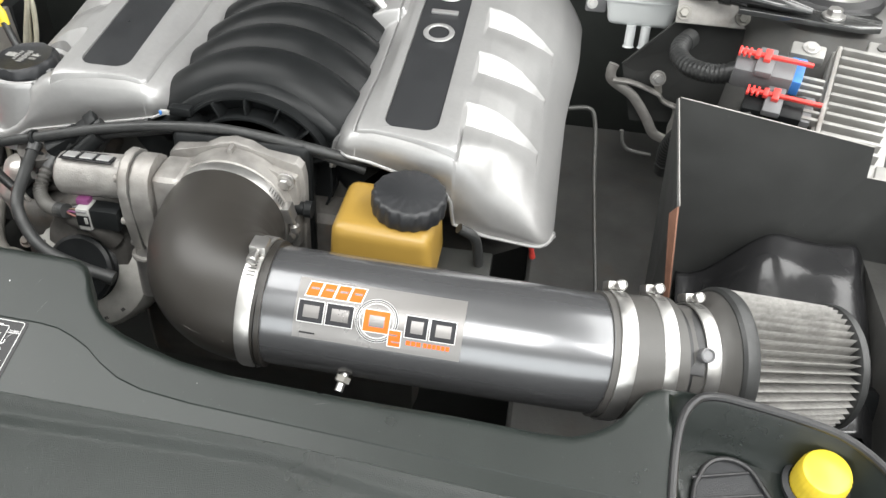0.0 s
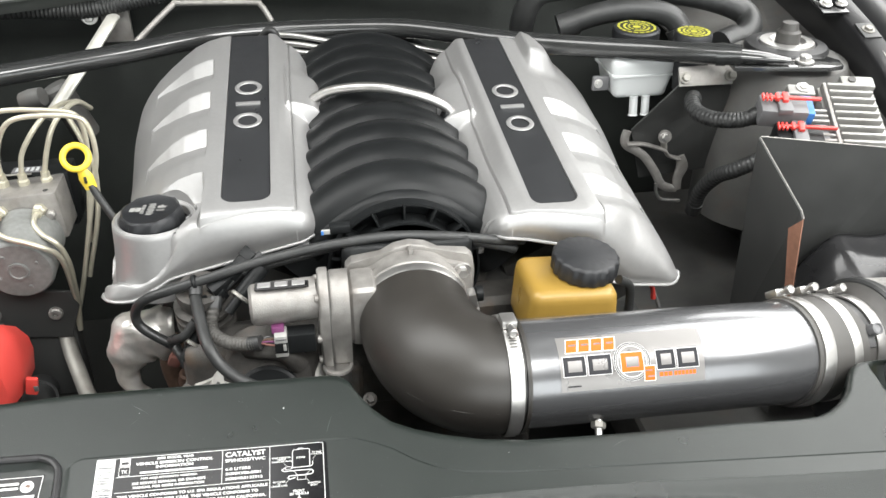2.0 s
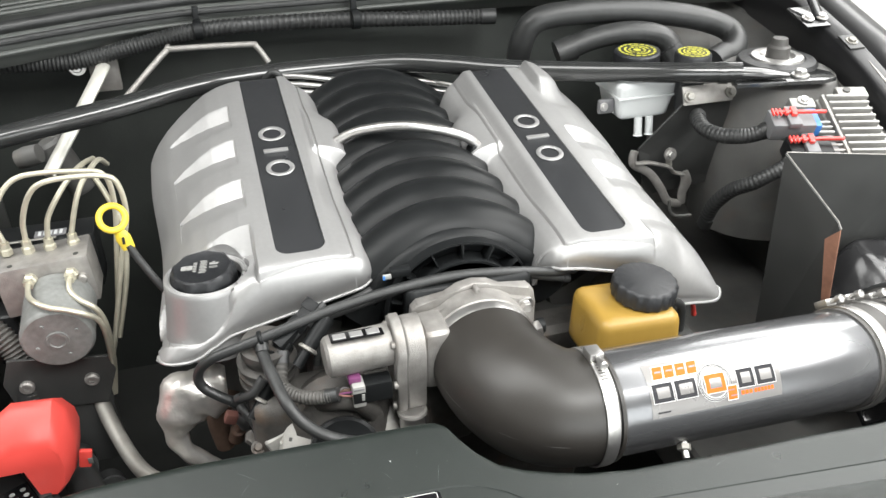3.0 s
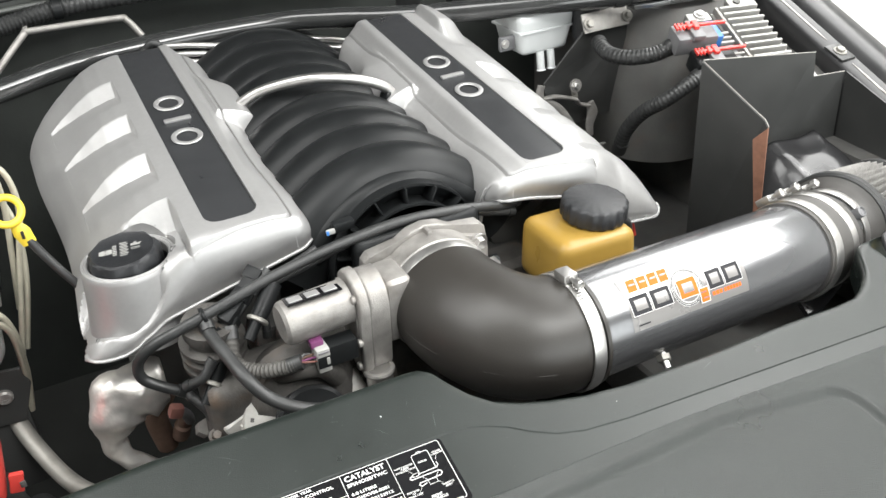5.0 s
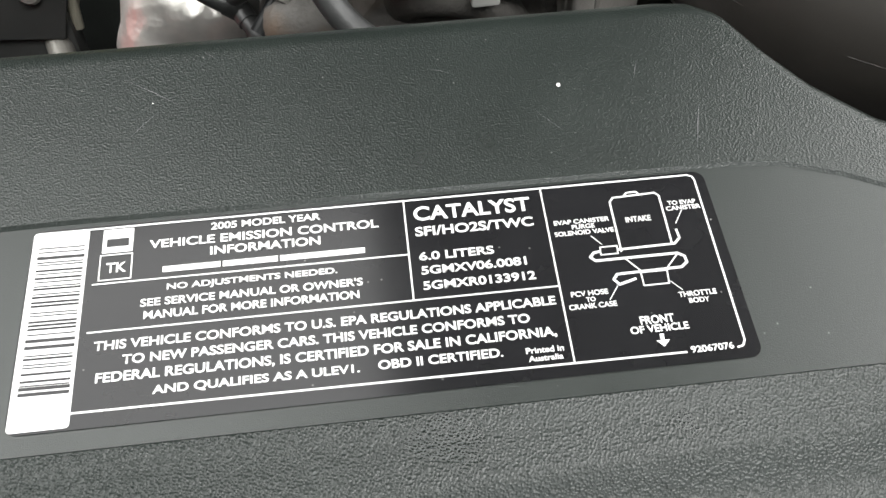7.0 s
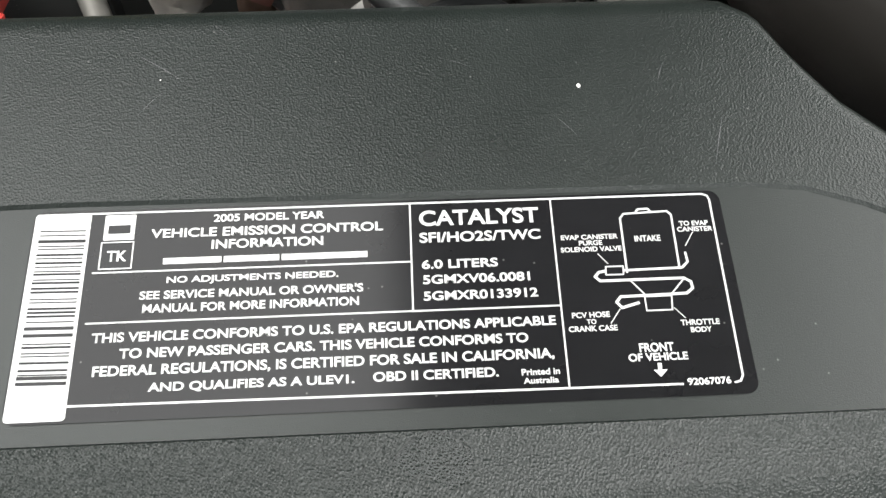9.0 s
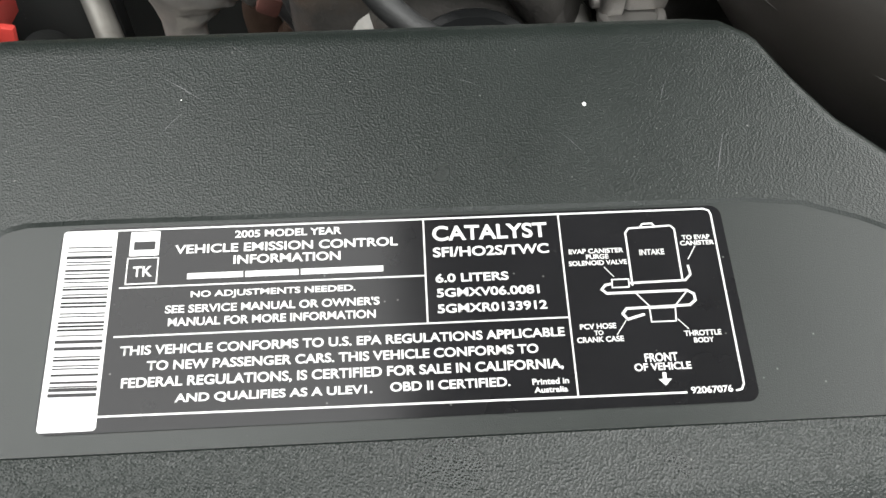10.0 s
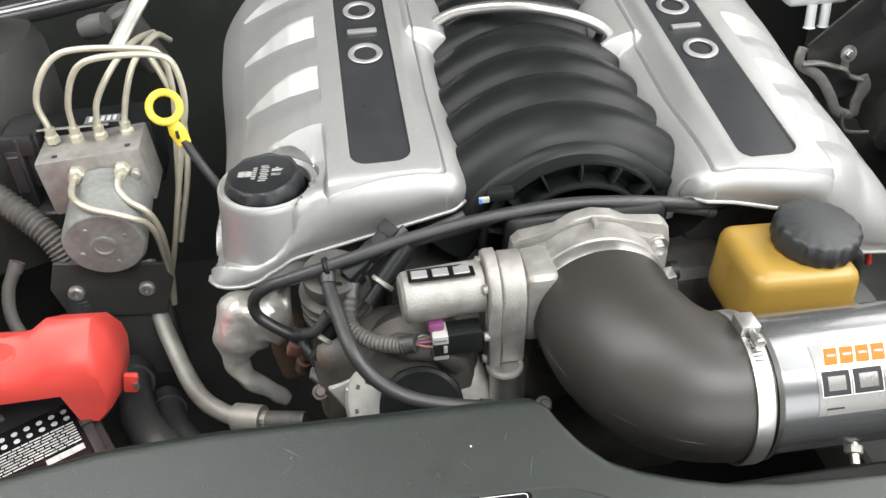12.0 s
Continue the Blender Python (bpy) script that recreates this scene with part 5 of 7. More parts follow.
def bay():
    ob = thing("engine_bay", (0, 0.4, 0.2), "dirty dark metal engine bay walls and floor", "engine bay", kind="structure")
    piece("undertray", box((0, 0.3, 0.30), (1.5, 1.6, 0.02), 0), PIT, ob)
    piece("firewall", box((0, 1.02, 0.62), (1.6, 0.03, 0.68), 0), FIREWALL, ob)
    piece("inner_wing", box((0.640, 0.45, 0.58), (0.03, 1.15, 0.44), 0), DARKBAY, ob)
    # left wing blacker than the right: its shade is in the colour
    piece("inner_wing", box((-0.69, 0.45, 0.60), (0.03, 1.15, 0.54), 0), PIT, ob)
    piece("radiator_core", box((0, -0.03, 0.56), (1.2, 0.06, 0.42), 0.004), PIT, ob)
    # added dark box that paints in the shaded pit under the pipe
    piece("pit_filler", box((0.16, 0.065, 0.60), (0.74, 0.11, 0.16), 0.02, 3), PIT, ob)
    # added slab, its grey standing in for haze over the dark floor
    piece("haze_slab", box((0.47, 0.50, 0.555), (0.36, 0.72, 0.08), 0.012, 3), HAZEBAY, ob)
    piece("front_panel", box((0, -0.33, 0.45), (1.5, 0.03, 0.5), 0), DARKBAY, ob)
    # sloped shelf beside the strut tower
    sh = bmesh.new()
    pts = [(0.64, 0.32, 0.855), (0.70, 0.32, 0.875), (0.72, 0.60, 0.940), (0.72, 1.0, 0.96), (0.54, 1.0, 0.90), (0.53, 0.66, 0.90), (0.60, 0.50, 0.90)]
    sh.faces.new([sh.verts.new(p) for p in pts])
    thicken(piece("shelf", sh, DARKBAY, ob, smooth=0), 0.004)
    return ob


bay()


def cowl():
    ob = thing("cowl_panel", (0, 1.02, 0.95), "black plastic cowl panel below the windscreen", "cowl panel")

    def yc(x):
        return 0.985 - 0.10 * smoothstep(0.25, 0.75, x) - 0.16 * smoothstep(-0.2, -0.8, x)

    xs = [-0.85 + 0.05 * i for i in range(35)]
    prof = [(0.0, -0.045), (0.0, -0.008), (0.006, 0.002), (0.04, 0.010), (0.10, 0.014), (0.22, 0.05)]
    bm = surface(lambda x, k: (x, yc(x) + prof[k][0], 1.012 + prof[k][1]), xs, list(range(len(prof))))
    thicken(piece("panel", bm, COWL, ob, smooth=50), 0.004)
    for dy, dz, r in ((0.045, 0.0225, 0.0035), (0.062, 0.0245, 0.003), (0.082, 0.0265, 0.003), (-0.012, 0.990 - 1.012, 0.004)):
        piece("seal_rib", sweep([(x, yc(x) + dy, 1.012 + dz) for x in xs[::2]], r, 8, 4), COWL, ob)
    piece("weatherstrip", sweep([(x, yc(x) + 0.012, 1.022) for x in xs[::2]], 0.010, 12, 4), HOSE, ob, "rubber seal along the edge")
    piece("seal_bead", sweep([(x, yc(x) - 0.004, 1.005) for x in xs[::2]], 0.0055, 10, 4), HOSE, ob)
    return ob


cowl()


def strut_brace():
    ob = thing("strut_brace", (0.1, 0.7, 0.94), "glossy black tubular strut tower brace across the engine bay", "strut brace")
    piece("tube", sweep([(-0.66, 0.61, 0.943), (-0.50, 0.672, 0.944), (-0.36, 0.735, 0.944), (-0.26, 0.782, 0.946), (-0.192, 0.800, 0.947), (-0.08, 0.802, 0.949), (0.05, 0.785, 0.951), (0.13, 0.750, 0.951),
                         (0.20, 0.706, 0.951), (0.30, 0.645, 0.956), (0.40, 0.590, 0.962), (0.50, 0.546, 0.966)], 0.0148, 32, 8), TUBEBLK, ob)
    piece("collar", sweep([(0.470, 0.558, 0.9645), (0.482, 0.553, 0.9652)], 0.0160, 32, 2), TUBEBLK, ob)
    piece("flattened_end", sweep([(0.484, 0.5525, 0.9655), (0.53, 0.538, 0.964), (0.565, 0.529, 0.961)], [0.0150, 0.0135, 0.006], 24, 6, flat=0.6), TUBEBLK, ob)
    foot = prism([(-0.10, -0.012), (0.03, -0.020), (0.052, -0.012), (0.056, 0.010), (0.045, 0.026), (0.0, 0.020), (-0.10, 0.008)], -0.003, 0.003, Matrix.Translation((0.588, 0.533, 0.952)) @ Matrix.Rotation(radians(-6), 4, "Z"), 0.001)
    piece("foot", foot, TUBEBLK, ob)
    hex_bolt((0.590, 0.533, 0.956), (0, 0, 1), 0.0085, 0.010, ob)
    return ob


strut_brace()


def strut_top(side):
    c = Vector((side * 0.604, 0.610, 0.945))
    ob = thing("strut_mount", c, "strut top mount with a domed rubber disc and a centre nut", "strut mount", "strut mounts")
    m = along(c, (0, 0, 1))
    # right tower paler for haze, left black for shade, both in the colour
    piece("tower", lathe([(0.10, -0.25), (0.098, -0.03), (0.088, -0.008), (0.070, 0.0)], m, 48), HAZEBAY if side > 0 else PIT, ob)
    piece("disc", lathe([(0.058, 0.002), (0.0595, 0.007), (0.056, 0.012), (0.042, 0.0145), (0.038, 0.012)], m, 56), SMOOTHBLK, ob)
    piece("inner_ring", lathe([(0.040, 0.010), (0.038, 0.0165), (0.026, 0.0175), (0.020, 0.013)], m, 48), STEEL, ob)
    piece("centre_nut", lathe([(0.0175, 0.010), (0.0170, 0.030), (0.013, 0.033), (0.011, 0.043), (0.001, 0.0435)], m, 20), FILTRUB, ob)
    return ob


strut_top(1)
strut_top(-1)


def ring_print(bm, m, radii, z, gaps=0):
    for r0, r1, n, duty in radii:
        for i in range(n):
            a0, a1 = 2 * math.pi * i / n, 2 * math.pi * (i + duty) / n
            k = 6
            pa = [(math.cos(a0 + (a1 - a0) * j / k), math.sin(a0 + (a1 - a0) * j / k)) for j in range(k + 1)]
            for (xa, ya), (xb, yb) in zip(pa, pa[1:]):
                bm.faces.new([bm.verts.new(m @ Vector(v)) for v in ((xa * r0, ya * r0, z), (xa * r1, ya * r1, z), (xb * r1, yb * r1, z), (xb * r0, yb * r0, z))])
    return bm


def brake_reservoir():
    ob = thing("brake_fluid_reservoir", (0.386, 0.643, 0.87), "milky white brake fluid reservoir with a black and yellow cap", "reservoir")
    b = box((0.390, 0.645, 0.916), (0.098, 0.085, 0.062), 0.012, 4)
    for v in b.verts:
        f = (0.947 - v.co.z) / 0.062
        k = 1 - 0.06 * f - 0.12 * smoothstep(0.45, 0.62, f)
        v.co.x = 0.390 + (v.co.x - 0.390) * k
        v.co.y = 0.647 + (v.co.y - 0.647) * k
    piece("tank", b, MILK, ob)
    piece("seam", box((0.390, 0.645, 0.921), (0.0955, 0.083, 0.004), 0.0015, 2), MILK, ob)
    piece("side_lug", box((0.334, 0.628, 0.905), (0.026, 0.008, 0.022), 0.0035, 3), GREYPL, ob)
    hex_bolt((0.329, 0.6235, 0.906), (0.1, -1, 0.2), 0.0045, 0.004, ob)
    piece("shoulder", lathe([(0.034, 0), (0.034, 0.018), (0.030, 0.020)], along((0.386, 0.645, 0.944), (0, 0, 1)), 40), MILK, ob)
    m = along((0.385, 0.644, 0.960), (0, -0.03, 1))
    cap = piece("cap", lathe([(0.0335, 0.0), (0.0335, 0.018), (0.031, 0.0205), (0.001, 0.021)], m, 48, wave=lambda a, k: 1 + (0.015 * math.cos(24 * a) if k < 2 else 0)), CAPBLK, ob)
    piece("cap_print", ring_print(bmesh.new(), m, ((0.0, 0.006, 1, 1.0), (0.010, 0.013, 12, 0.7), (0.0165, 0.0195, 3, 0.85), (0.024, 0.0275, 18, 0.75)), 0.0214), CAPYEL, cap, "yellow warning print", smooth=0)
    for dx in (-0.014, 0.004):
        piece("outlet", lathe([(0.006, 0), (0.006, 0.026), (0.0075, 0.028)], along((0.395 + dx, 0.612, 0.888), (0, -0.15, -1)), 14), MILK, ob)
    return ob


brake_reservoir()


def clutch_reservoir():
    c = Vector((0.452, 0.600, 0.93))
    m = along(c, (0, -0.03, 1))
    ob = thing("clutch_fluid_reservoir", c, "small black clutch fluid reservoir with a black and yellow cap", "reservoir")
    piece("pot", lathe([(0.018, -0.03), (0.022, 0.02), (0.024, 0.040)], m, 32), CAPBLK, ob)
    cap = piece("cap", lathe([(0.0262, 0.034), (0.0262, 0.052), (0.0245, 0.0545), (0.001, 0.055)], m, 44, wave=lambda a, k: 1 + (0.015 * math.cos(22 * a) if k < 2 else 0)), CAPBLK, ob)
    piece("cap_print", ring_print(bmesh.new(), m, ((0.0, 0.005, 1, 1.0), (0.0075, 0.0105, 8, 0.8), (0.013, 0.0155, 3, 0.85), (0.0185, 0.0225, 16, 0.8)), 0.0554), CAPYEL, cap, "yellow warning print", smooth=0)


clutch_reservoir()


def pedal_bracket():
    ob = thing("reservoir_bracket", (0.48, 0.59, 0.90), "pale steel bracket with two bolts over a black sheet-metal plate", "bracket")
    piece("plate", box((0.466, 0.570, 0.930), (0.080, 0.004, 0.028), 0.002, 2, Matrix.Rotation(radians(-25), 4, "X")), CAST, ob)
    for x in (0.434, 0.502):
        hex_bolt((x, 0.566, 0.930), (0, -0.9, 0.45), 0.0058, 0.007, ob, GREYPIPE)
    bm = bmesh.new()
    pts = [(0.430, 0.574, 0.916), (0.510, 0.574, 0.913), (0.522, 0.600, 0.77), (0.400, 0.60, 0.76), (0.377, 0.595, 0.842)]
    bm.faces.new([bm.verts.new(p) for p in pts])
    thicken(piece("black_plate", bm, DARKPLATE, ob, smooth=0), 0.002)
    piece("plate_edge", sweep([(0.510, 0.573, 0.914), (0.431, 0.573, 0.917), (0.377, 0.594, 0.843)], 0.0016, 6, 1, smooth=False), SHEETBLK, ob)
    return ob


pedal_bracket()


def bent_bracket():
    ob = thing("wiring_bracket", (0.42, 0.585, 0.76), "bare bent aluminium bracket behind the engine cover", "bracket")
    piece("frame", sweep([(0.3665, 0.585, 0.846), (0.3640, 0.585, 0.836), (0.3680, 0.585, 0.823), (0.396, 0.585, 0.8046), (0.418, 0.585, 0.776), (0.431, 0.585, 0.7544), (0.445, 0.585, 0.747), (0.457, 0.585, 0.7449)], 0.0068, 10, 6, flat=0.5), CAST, ob)
    piece("brace", sweep([(0.368, 0.584, 0.825), (0.390, 0.584, 0.824), (0.412, 0.584, 0.8175), (0.428, 0.584, 0.811), (0.436, 0.584, 0.802), (0.4538, 0.584, 0.7956)], 0.0058, 10, 6, flat=0.5), CAST, ob)
    piece("end_plate", sweep([(0.4545, 0.584, 0.800), (0.460, 0.584, 0.782), (0.4555, 0.584, 0.764), (0.458, 0.584, 0.744)], [0.007, 0.010, 0.008, 0.006], 10, 5, flat=0.4), CAST, ob)
    piece("ear", lathe([(0.010, 0), (0.010, 0.003)], along((0.4224, 0.579, 0.836), (0, -1, 0.2)), 20), CAST, ob)
    hex_bolt((0.4224, 0.577, 0.836), (0, -1, 0.2), 0.005, 0.006, ob)
    piece("strap", sweep([(0.4224, 0.583, 0.834), (0.428, 0.585, 0.812)], 0.005, 10, 3, flat=0.5), GREYPIPE, ob)


bent_bracket()


def engine_computer():
    """A finned controller; u runs along the fins, v along the case."""
    o = Vector((0.612, 0.414, 0.914))
    V = Vector((0.25, 0.91, 0.32)).normalized()
    U = Vector((0.99, -0.08, 0.0))
    U = (U - V * (U.dot(V) * 0.6)).normalized()
    W = U.cross(V).normalized()
    m = Matrix.Translation(o) @ Matrix((U, V, W)).transposed().to_4x4()
    ob = thing("engine_computer", o, "finned cast aluminium engine computer with two locked plugs", "engine computer")

    def bx(name, c, s, mat, bev=0.0015, parent=None, label=""):
        b = box(c, s, bev)
        bmesh.ops.transform(b, matrix=m, verts=b.verts[:])
        return piece(name, b, mat, parent or ob, label)

    bx("case", (-0.006, -0.01, -0.012), (0.076, 0.165, 0.020), FINNED, 0.004)
    bx("rim", (-0.038, -0.01, 0.003), (0.005, 0.16, 0.010), CAST)
    for i in range(11):
        bx("fin", (-0.0065, 0.064 - 0.0138 * i, 0.004), (0.058, 0.0044, 0.014), FINNED, 0.001)
    bx("mounting_ear", (0.012, 0.082, -0.003), (0.045, 0.022, 0.012), FINNED, 0.003)
    bx("mounting_ear", (0.034, -0.086, -0.004), (0.020, 0.018, 0.010), FINNED, 0.003)
    piece("ear_hole", lathe([(0.0055, 0), (0.0055, 0.003)], m @ Matrix.Translation((0.004, 0.084, 0.002)), 16), DARKBAY, ob)
    bx("mounting_ear", (-0.068, 0.060, -0.004), (0.036, 0.020, 0.014), FINNED, 0.003)
    hex_bolt(m @ Vector((-0.066, 0.062, 0.004)), W, 0.006, 0.005, ob)
    for k, (v, du0, dw) in enumerate(((0.005, -0.011, 0.008), (-0.031, 0.009, -0.008))):
        plug = bx("plug", (-0.095 + du0, v, 0.002 + dw), (0.060, 0.034, 0.026), GREYPL if k == 0 else MOULDED, 0.003)
        bx("plug_clip", (-0.096 + du0, v - 0.001, 0.016 + dw), (0.018, 0.037, 0.008), GREYPL, 0.002, plug)
        bx("plug_shell", (-0.064 + du0, v + 0.003, dw), (0.016, 0.036, 0.024), BLUE if k == 0 else GREYPL, 0.002, plug, "blue shell" if k == 0 else "")
        bx("lock_lever", (-0.086 + du0, v + 0.003, 0.0215 + dw), (0.072, 0.0040, 0.004), REDLEVER, 0.0008, plug, "red locking lever")
        for du in (-0.124, -0.119, -0.114):
            bx("lever_tooth", (du + du0, v + 0.003, 0.0215 + dw), (0.0025, 0.012, 0.004), REDLEVER, 0.0006, plug)
        bx("lever_cross", (-0.096 + du0, v + 0.003, 0.022 + dw), (0.007, 0.016, 0.005), REDLEVER, 0.0008, plug)
        bx("lever_cross", (-0.106 + du0, v + 0.003, 0.022 + dw), (0.005, 0.011, 0.005), REDLEVER, 0.0008, plug)
        for dv in (-0.010, 0.0, 0.010):
            bx("case_rib", (-0.051 + 0.5 * du0, v + dv, 0.001), (0.026, 0.0040, 0.010), FINNED, 0.001)
    return ob


engine_computer()


def loom(name, pts, r, label, mat=HOSE, pitch=0.006):
    ob = thing(name, pts[len(pts) // 2], label, "wiring loom")
    piece("conduit", ridged(pts, r, pitch, r * (0.05 if pitch == 0.006 else 0.09)), mat, ob)
    for p, q in ((pts[0], pts[1]), (pts[-1], pts[-2])):
        p, q = Vector(p), Vector(q)
        d = (q - p).normalized()
        piece("end_tape", sweep([p - d * r * 0.1, p + d * r * 1.8], r * 1.10, 16, 2), HOSE, ob)
    return ob


loom("wiring_loom", [(0.496, 0.444, 0.924), (0.472, 0.452, 0.913), (0.4555, 0.462, 0.9075), (0.440, 0.482, 0.903), (0.4315, 0.508, 0.902), (0.434, 0.532, 0.904), (0.446, 0.556, 0.903)], 0.0105, "corrugated black wiring conduit to the engine computer's plug")
loom("wiring_loom", [(0.500, 0.394, 0.897), (0.474, 0.396, 0.883), (0.450, 0.410, 0.862), (0.440, 0.440, 0.838), (0.436, 0.470, 0.800), (0.440, 0.490, 0.76)], 0.0100, "corrugated black wiring conduit curving down behind the heat shield")
loom("wiring_loom", [(-0.75, 0.88, 0.955), (-0.55, 0.925, 0.962), (-0.43, 0.93, 0.957), (-0.33, 0.935, 0.972), (-0.22, 0.945, 0.985), (-0.05, 0.95, 0.982), (0.12, 0.945, 0.972), (0.26, 0.93, 0.968)], 0.0125, "thick corrugated black loom clipped along the firewall", pitch=0.008)


def firewall_clips():
    for x, z in ((-0.235, 0.985), (0.02, 0.980)):
        ob = thing("loom_clip", (x, 0.945, z), "black plastic clip holding the firewall loom", "clip", "loom clips")
        piece("band", sweep([(x - 0.006, 0.944, z), (x + 0.006, 0.9445, z)], 0.0165, 20, 2), MOULDED, ob)
        piece("stem", box((x, 0.955, z + 0.02), (0.010, 0.012, 0.030), 0.002), MOULDED, ob)


firewall_clips()


def hose(name, pts, r, label, mat=HOSE, n=16, category="hose", cuffs=True):
    ob = thing(name, pts[len(pts) // 2], label, category)
    piece("tube", sweep(pts, r, n, 8), mat, ob)
    if cuffs:
        for p, q in ((pts[0], pts[1]), (pts[-1], pts[-2])):
            p, q = Vector(p), Vector(q)
            d = (q - p).normalized()
            piece("end_cuff", sweep([p - d * r * 0.1, p + d * r * 1.6], r * 1.16, n, 2), mat, ob)
    return ob


hose("vapour_hose", [(0.13, 0.27, 0.868), (0.104, 0.258, 0.876), (0.07, 0.252, 0.886), (0.032, 0.250, 0.893), (-0.017, 0.250, 0.897), (-0.064, 0.250, 0.894), (-0.112, 0.250, 0.887), (-0.160, 0.248, 0.878), (-0.208, 0.247, 0.865),
                     (-0.245, 0.247, 0.855), (-0.270, 0.250, 0.845), (-0.284, 0.256, 0.828), (-0.284, 0.256, 0.810), (-0.268, 0.250, 0.797), (-0.250, 0.246, 0.786)], 0.0052, "black rubber vapour hose arching over the throttle body")
hose("vapour_hose", [(0.12, 0.262, 0.862), (0.06, 0.258, 0.880), (0.0, 0.260, 0.889), (-0.06, 0.258, 0.887), (-0.11, 0.256, 0.878), (-0.17, 0.254, 0.866)], 0.0045, "thin black hose beside the vapour hose")
hose("breather_hose", [(-0.219, 0.246, 0.856), (-0.219, 0.236, 0.850), (-0.213, 0.205, 0.843), (-0.205, 0.175, 0.834), (-0.192, 0.160, 0.818), (-0.168, 0.145, 0.806), (-0.135, 0.140, 0.795), (-0.10, 0.140, 0.785)], 0.0060, "shiny black rubber hose dropping from a tied clip")
hose("heater_hose", [(0.255, 0.80, 0.90), (0.252, 0.78, 0.955), (0.265, 0.77, 0.995), (0.30, 0.765, 1.008), (0.38, 0.765, 1.008), (0.47, 0.76, 1.00), (0.55, 0.75, 0.985), (0.60, 0.735, 0.965), (0.59, 0.70, 0.945), (0.54, 0.68, 0.935)], 0.019, "thick black heater hose looping along the firewall", n=24)
hose("heater_hose", [(0.30, 0.74, 0.955), (0.36, 0.735, 0.975), (0.42, 0.725, 0.982), (0.47, 0.715, 0.970), (0.49, 0.70, 0.935)], 0.017, "black heater hose behind the brake reservoir", n=24)
hose("fuel_line", [(-0.37, 0.845, 0.905), (-0.288, 0.897, 0.969), (-0.275, 0.897, 0.972), (-0.165, 0.884, 0.972), (-0.150, 0.880, 0.968), (-0.135, 0.868, 0.945)], 0.0048, "bent bare steel pipe in front of the firewall", CAST, 12, "pipe", False)
for pts in ([(-0.130, 0.790, 0.948), (-0.090, 0.780, 0.946), (-0.045, 0.772, 0.938)], [(-0.126, 0.785, 0.937), (-0.085, 0.775, 0.934), (-0.045, 0.768, 0.927)], [(-0.115, 0.778, 0.926), (-0.080, 0.770, 0.923), (-0.050, 0.766, 0.917)],
            [(0.025, 0.795, 0.950), (0.060, 0.785, 0.946), (0.095, 0.778, 0.939), (0.130, 0.782, 0.945), (0.180, 0.790, 0.937)], [(0.050, 0.782, 0.931), (0.085, 0.775, 0.923), (0.120, 0.772, 0.915), (0.150, 0.768, 0.906)],
            [(0.070, 0.775, 0.918), (0.100, 0.770, 0.908), (0.130, 0.766, 0.902)]):
    hose("fuel_line", pts, 0.0042, "bright steel fuel line behind the manifold", STEEL, 12, "pipe")


def rear_block():
    ob = thing("line_block", (0.045, 0.79, 0.92), "small pale fuel line block behind the manifold", "fitting")
    piece("block", box((0.045, 0.788, 0.937), (0.020, 0.012, 0.026), 0.002), STAYSTEEL, ob)
    hex_bolt((0.045, 0.7815, 0.938), (0, -1, 0.2), 0.0045, 0.004, ob)
    ob = thing("engine_lead", (-0.12, 0.79, 0.93), "thin black lead behind the manifold", "lead")
    piece("tube", sweep([(-0.150, 0.778, 0.948), (-0.138, 0.772, 0.960), (-0.128, 0.772, 0.952), (-0.124, 0.778, 0.925)], 0.0055, 12, 6), HOSE, ob)


rear_block()
hose("fuel_line", [(0.3828, 0.5, 0.8017), (0.3855, 0.5, 0.7867), (0.3926, 0.5, 0.7769), (0.4049, 0.5, 0.7732), (0.4227, 0.5, 0.7715)], 0.0024, "short bent dull metal line below the bracket", DULLLINE, 8, "pipe", False)
hose("fuel_line", [(0.3100, 0.560, 0.788), (0.3284, 0.564, 0.790), (0.3426, 0.569, 0.788), (0.3506, 0.565, 0.782), (0.3555, 0.546, 0.765), (0.3593, 0.509, 0.735), (0.3664, 0.462, 0.695), (0.3774, 0.401, 0.640), (0.384, 0.36, 0.60)], 0.0030, "long thin dull metal line beside the engine cover", DULLLINE, 10, "pipe", False)


def stay():
    ob = thing("brace_stay", (-0.41, 0.75, 0.9), "flat pale steel stay from firewall to strut tower", "stay")
    piece("bar", sweep([(-0.386, 0.925, 0.946), (-0.391, 0.900, 0.941), (-0.428, 0.842, 0.896), (-0.462, 0.788, 0.856), (-0.474, 0.769, 0.842)], 0.0110, 14, 6, flat=0.6), STAYSTEEL, ob)
    piece("plate", box((-0.388, 0.955, 0.935), (0.045, 0.012, 0.075), 0.003), CAST, ob)
    hex_bolt((-0.425, 0.940, 0.945), (0, -1, 0.2), 0.009, 0.010, ob)
    piece("lower_sleeve", lathe([(0.001, -0.050), (0.018, -0.050), (0.0215, -0.044), (0.0215, 0.040), (0.017, 0.046), (0.001, 0.046)], along((-0.462, 0.852, 0.822), (-0.031, 0.0, 0.079)), 28), HAZEBAY, ob, "dull grey sleeve at the lower end")
    piece("clevis_boss", lathe([(0.001, -0.018), (0.014, -0.016), (0.016, 0.0), (0.014, 0.018), (0.001, 0.018)], along((-0.500, 0.80, 0.862), (1, -0.2, 0.3)), 18), HAZEBAY, ob)


stay()

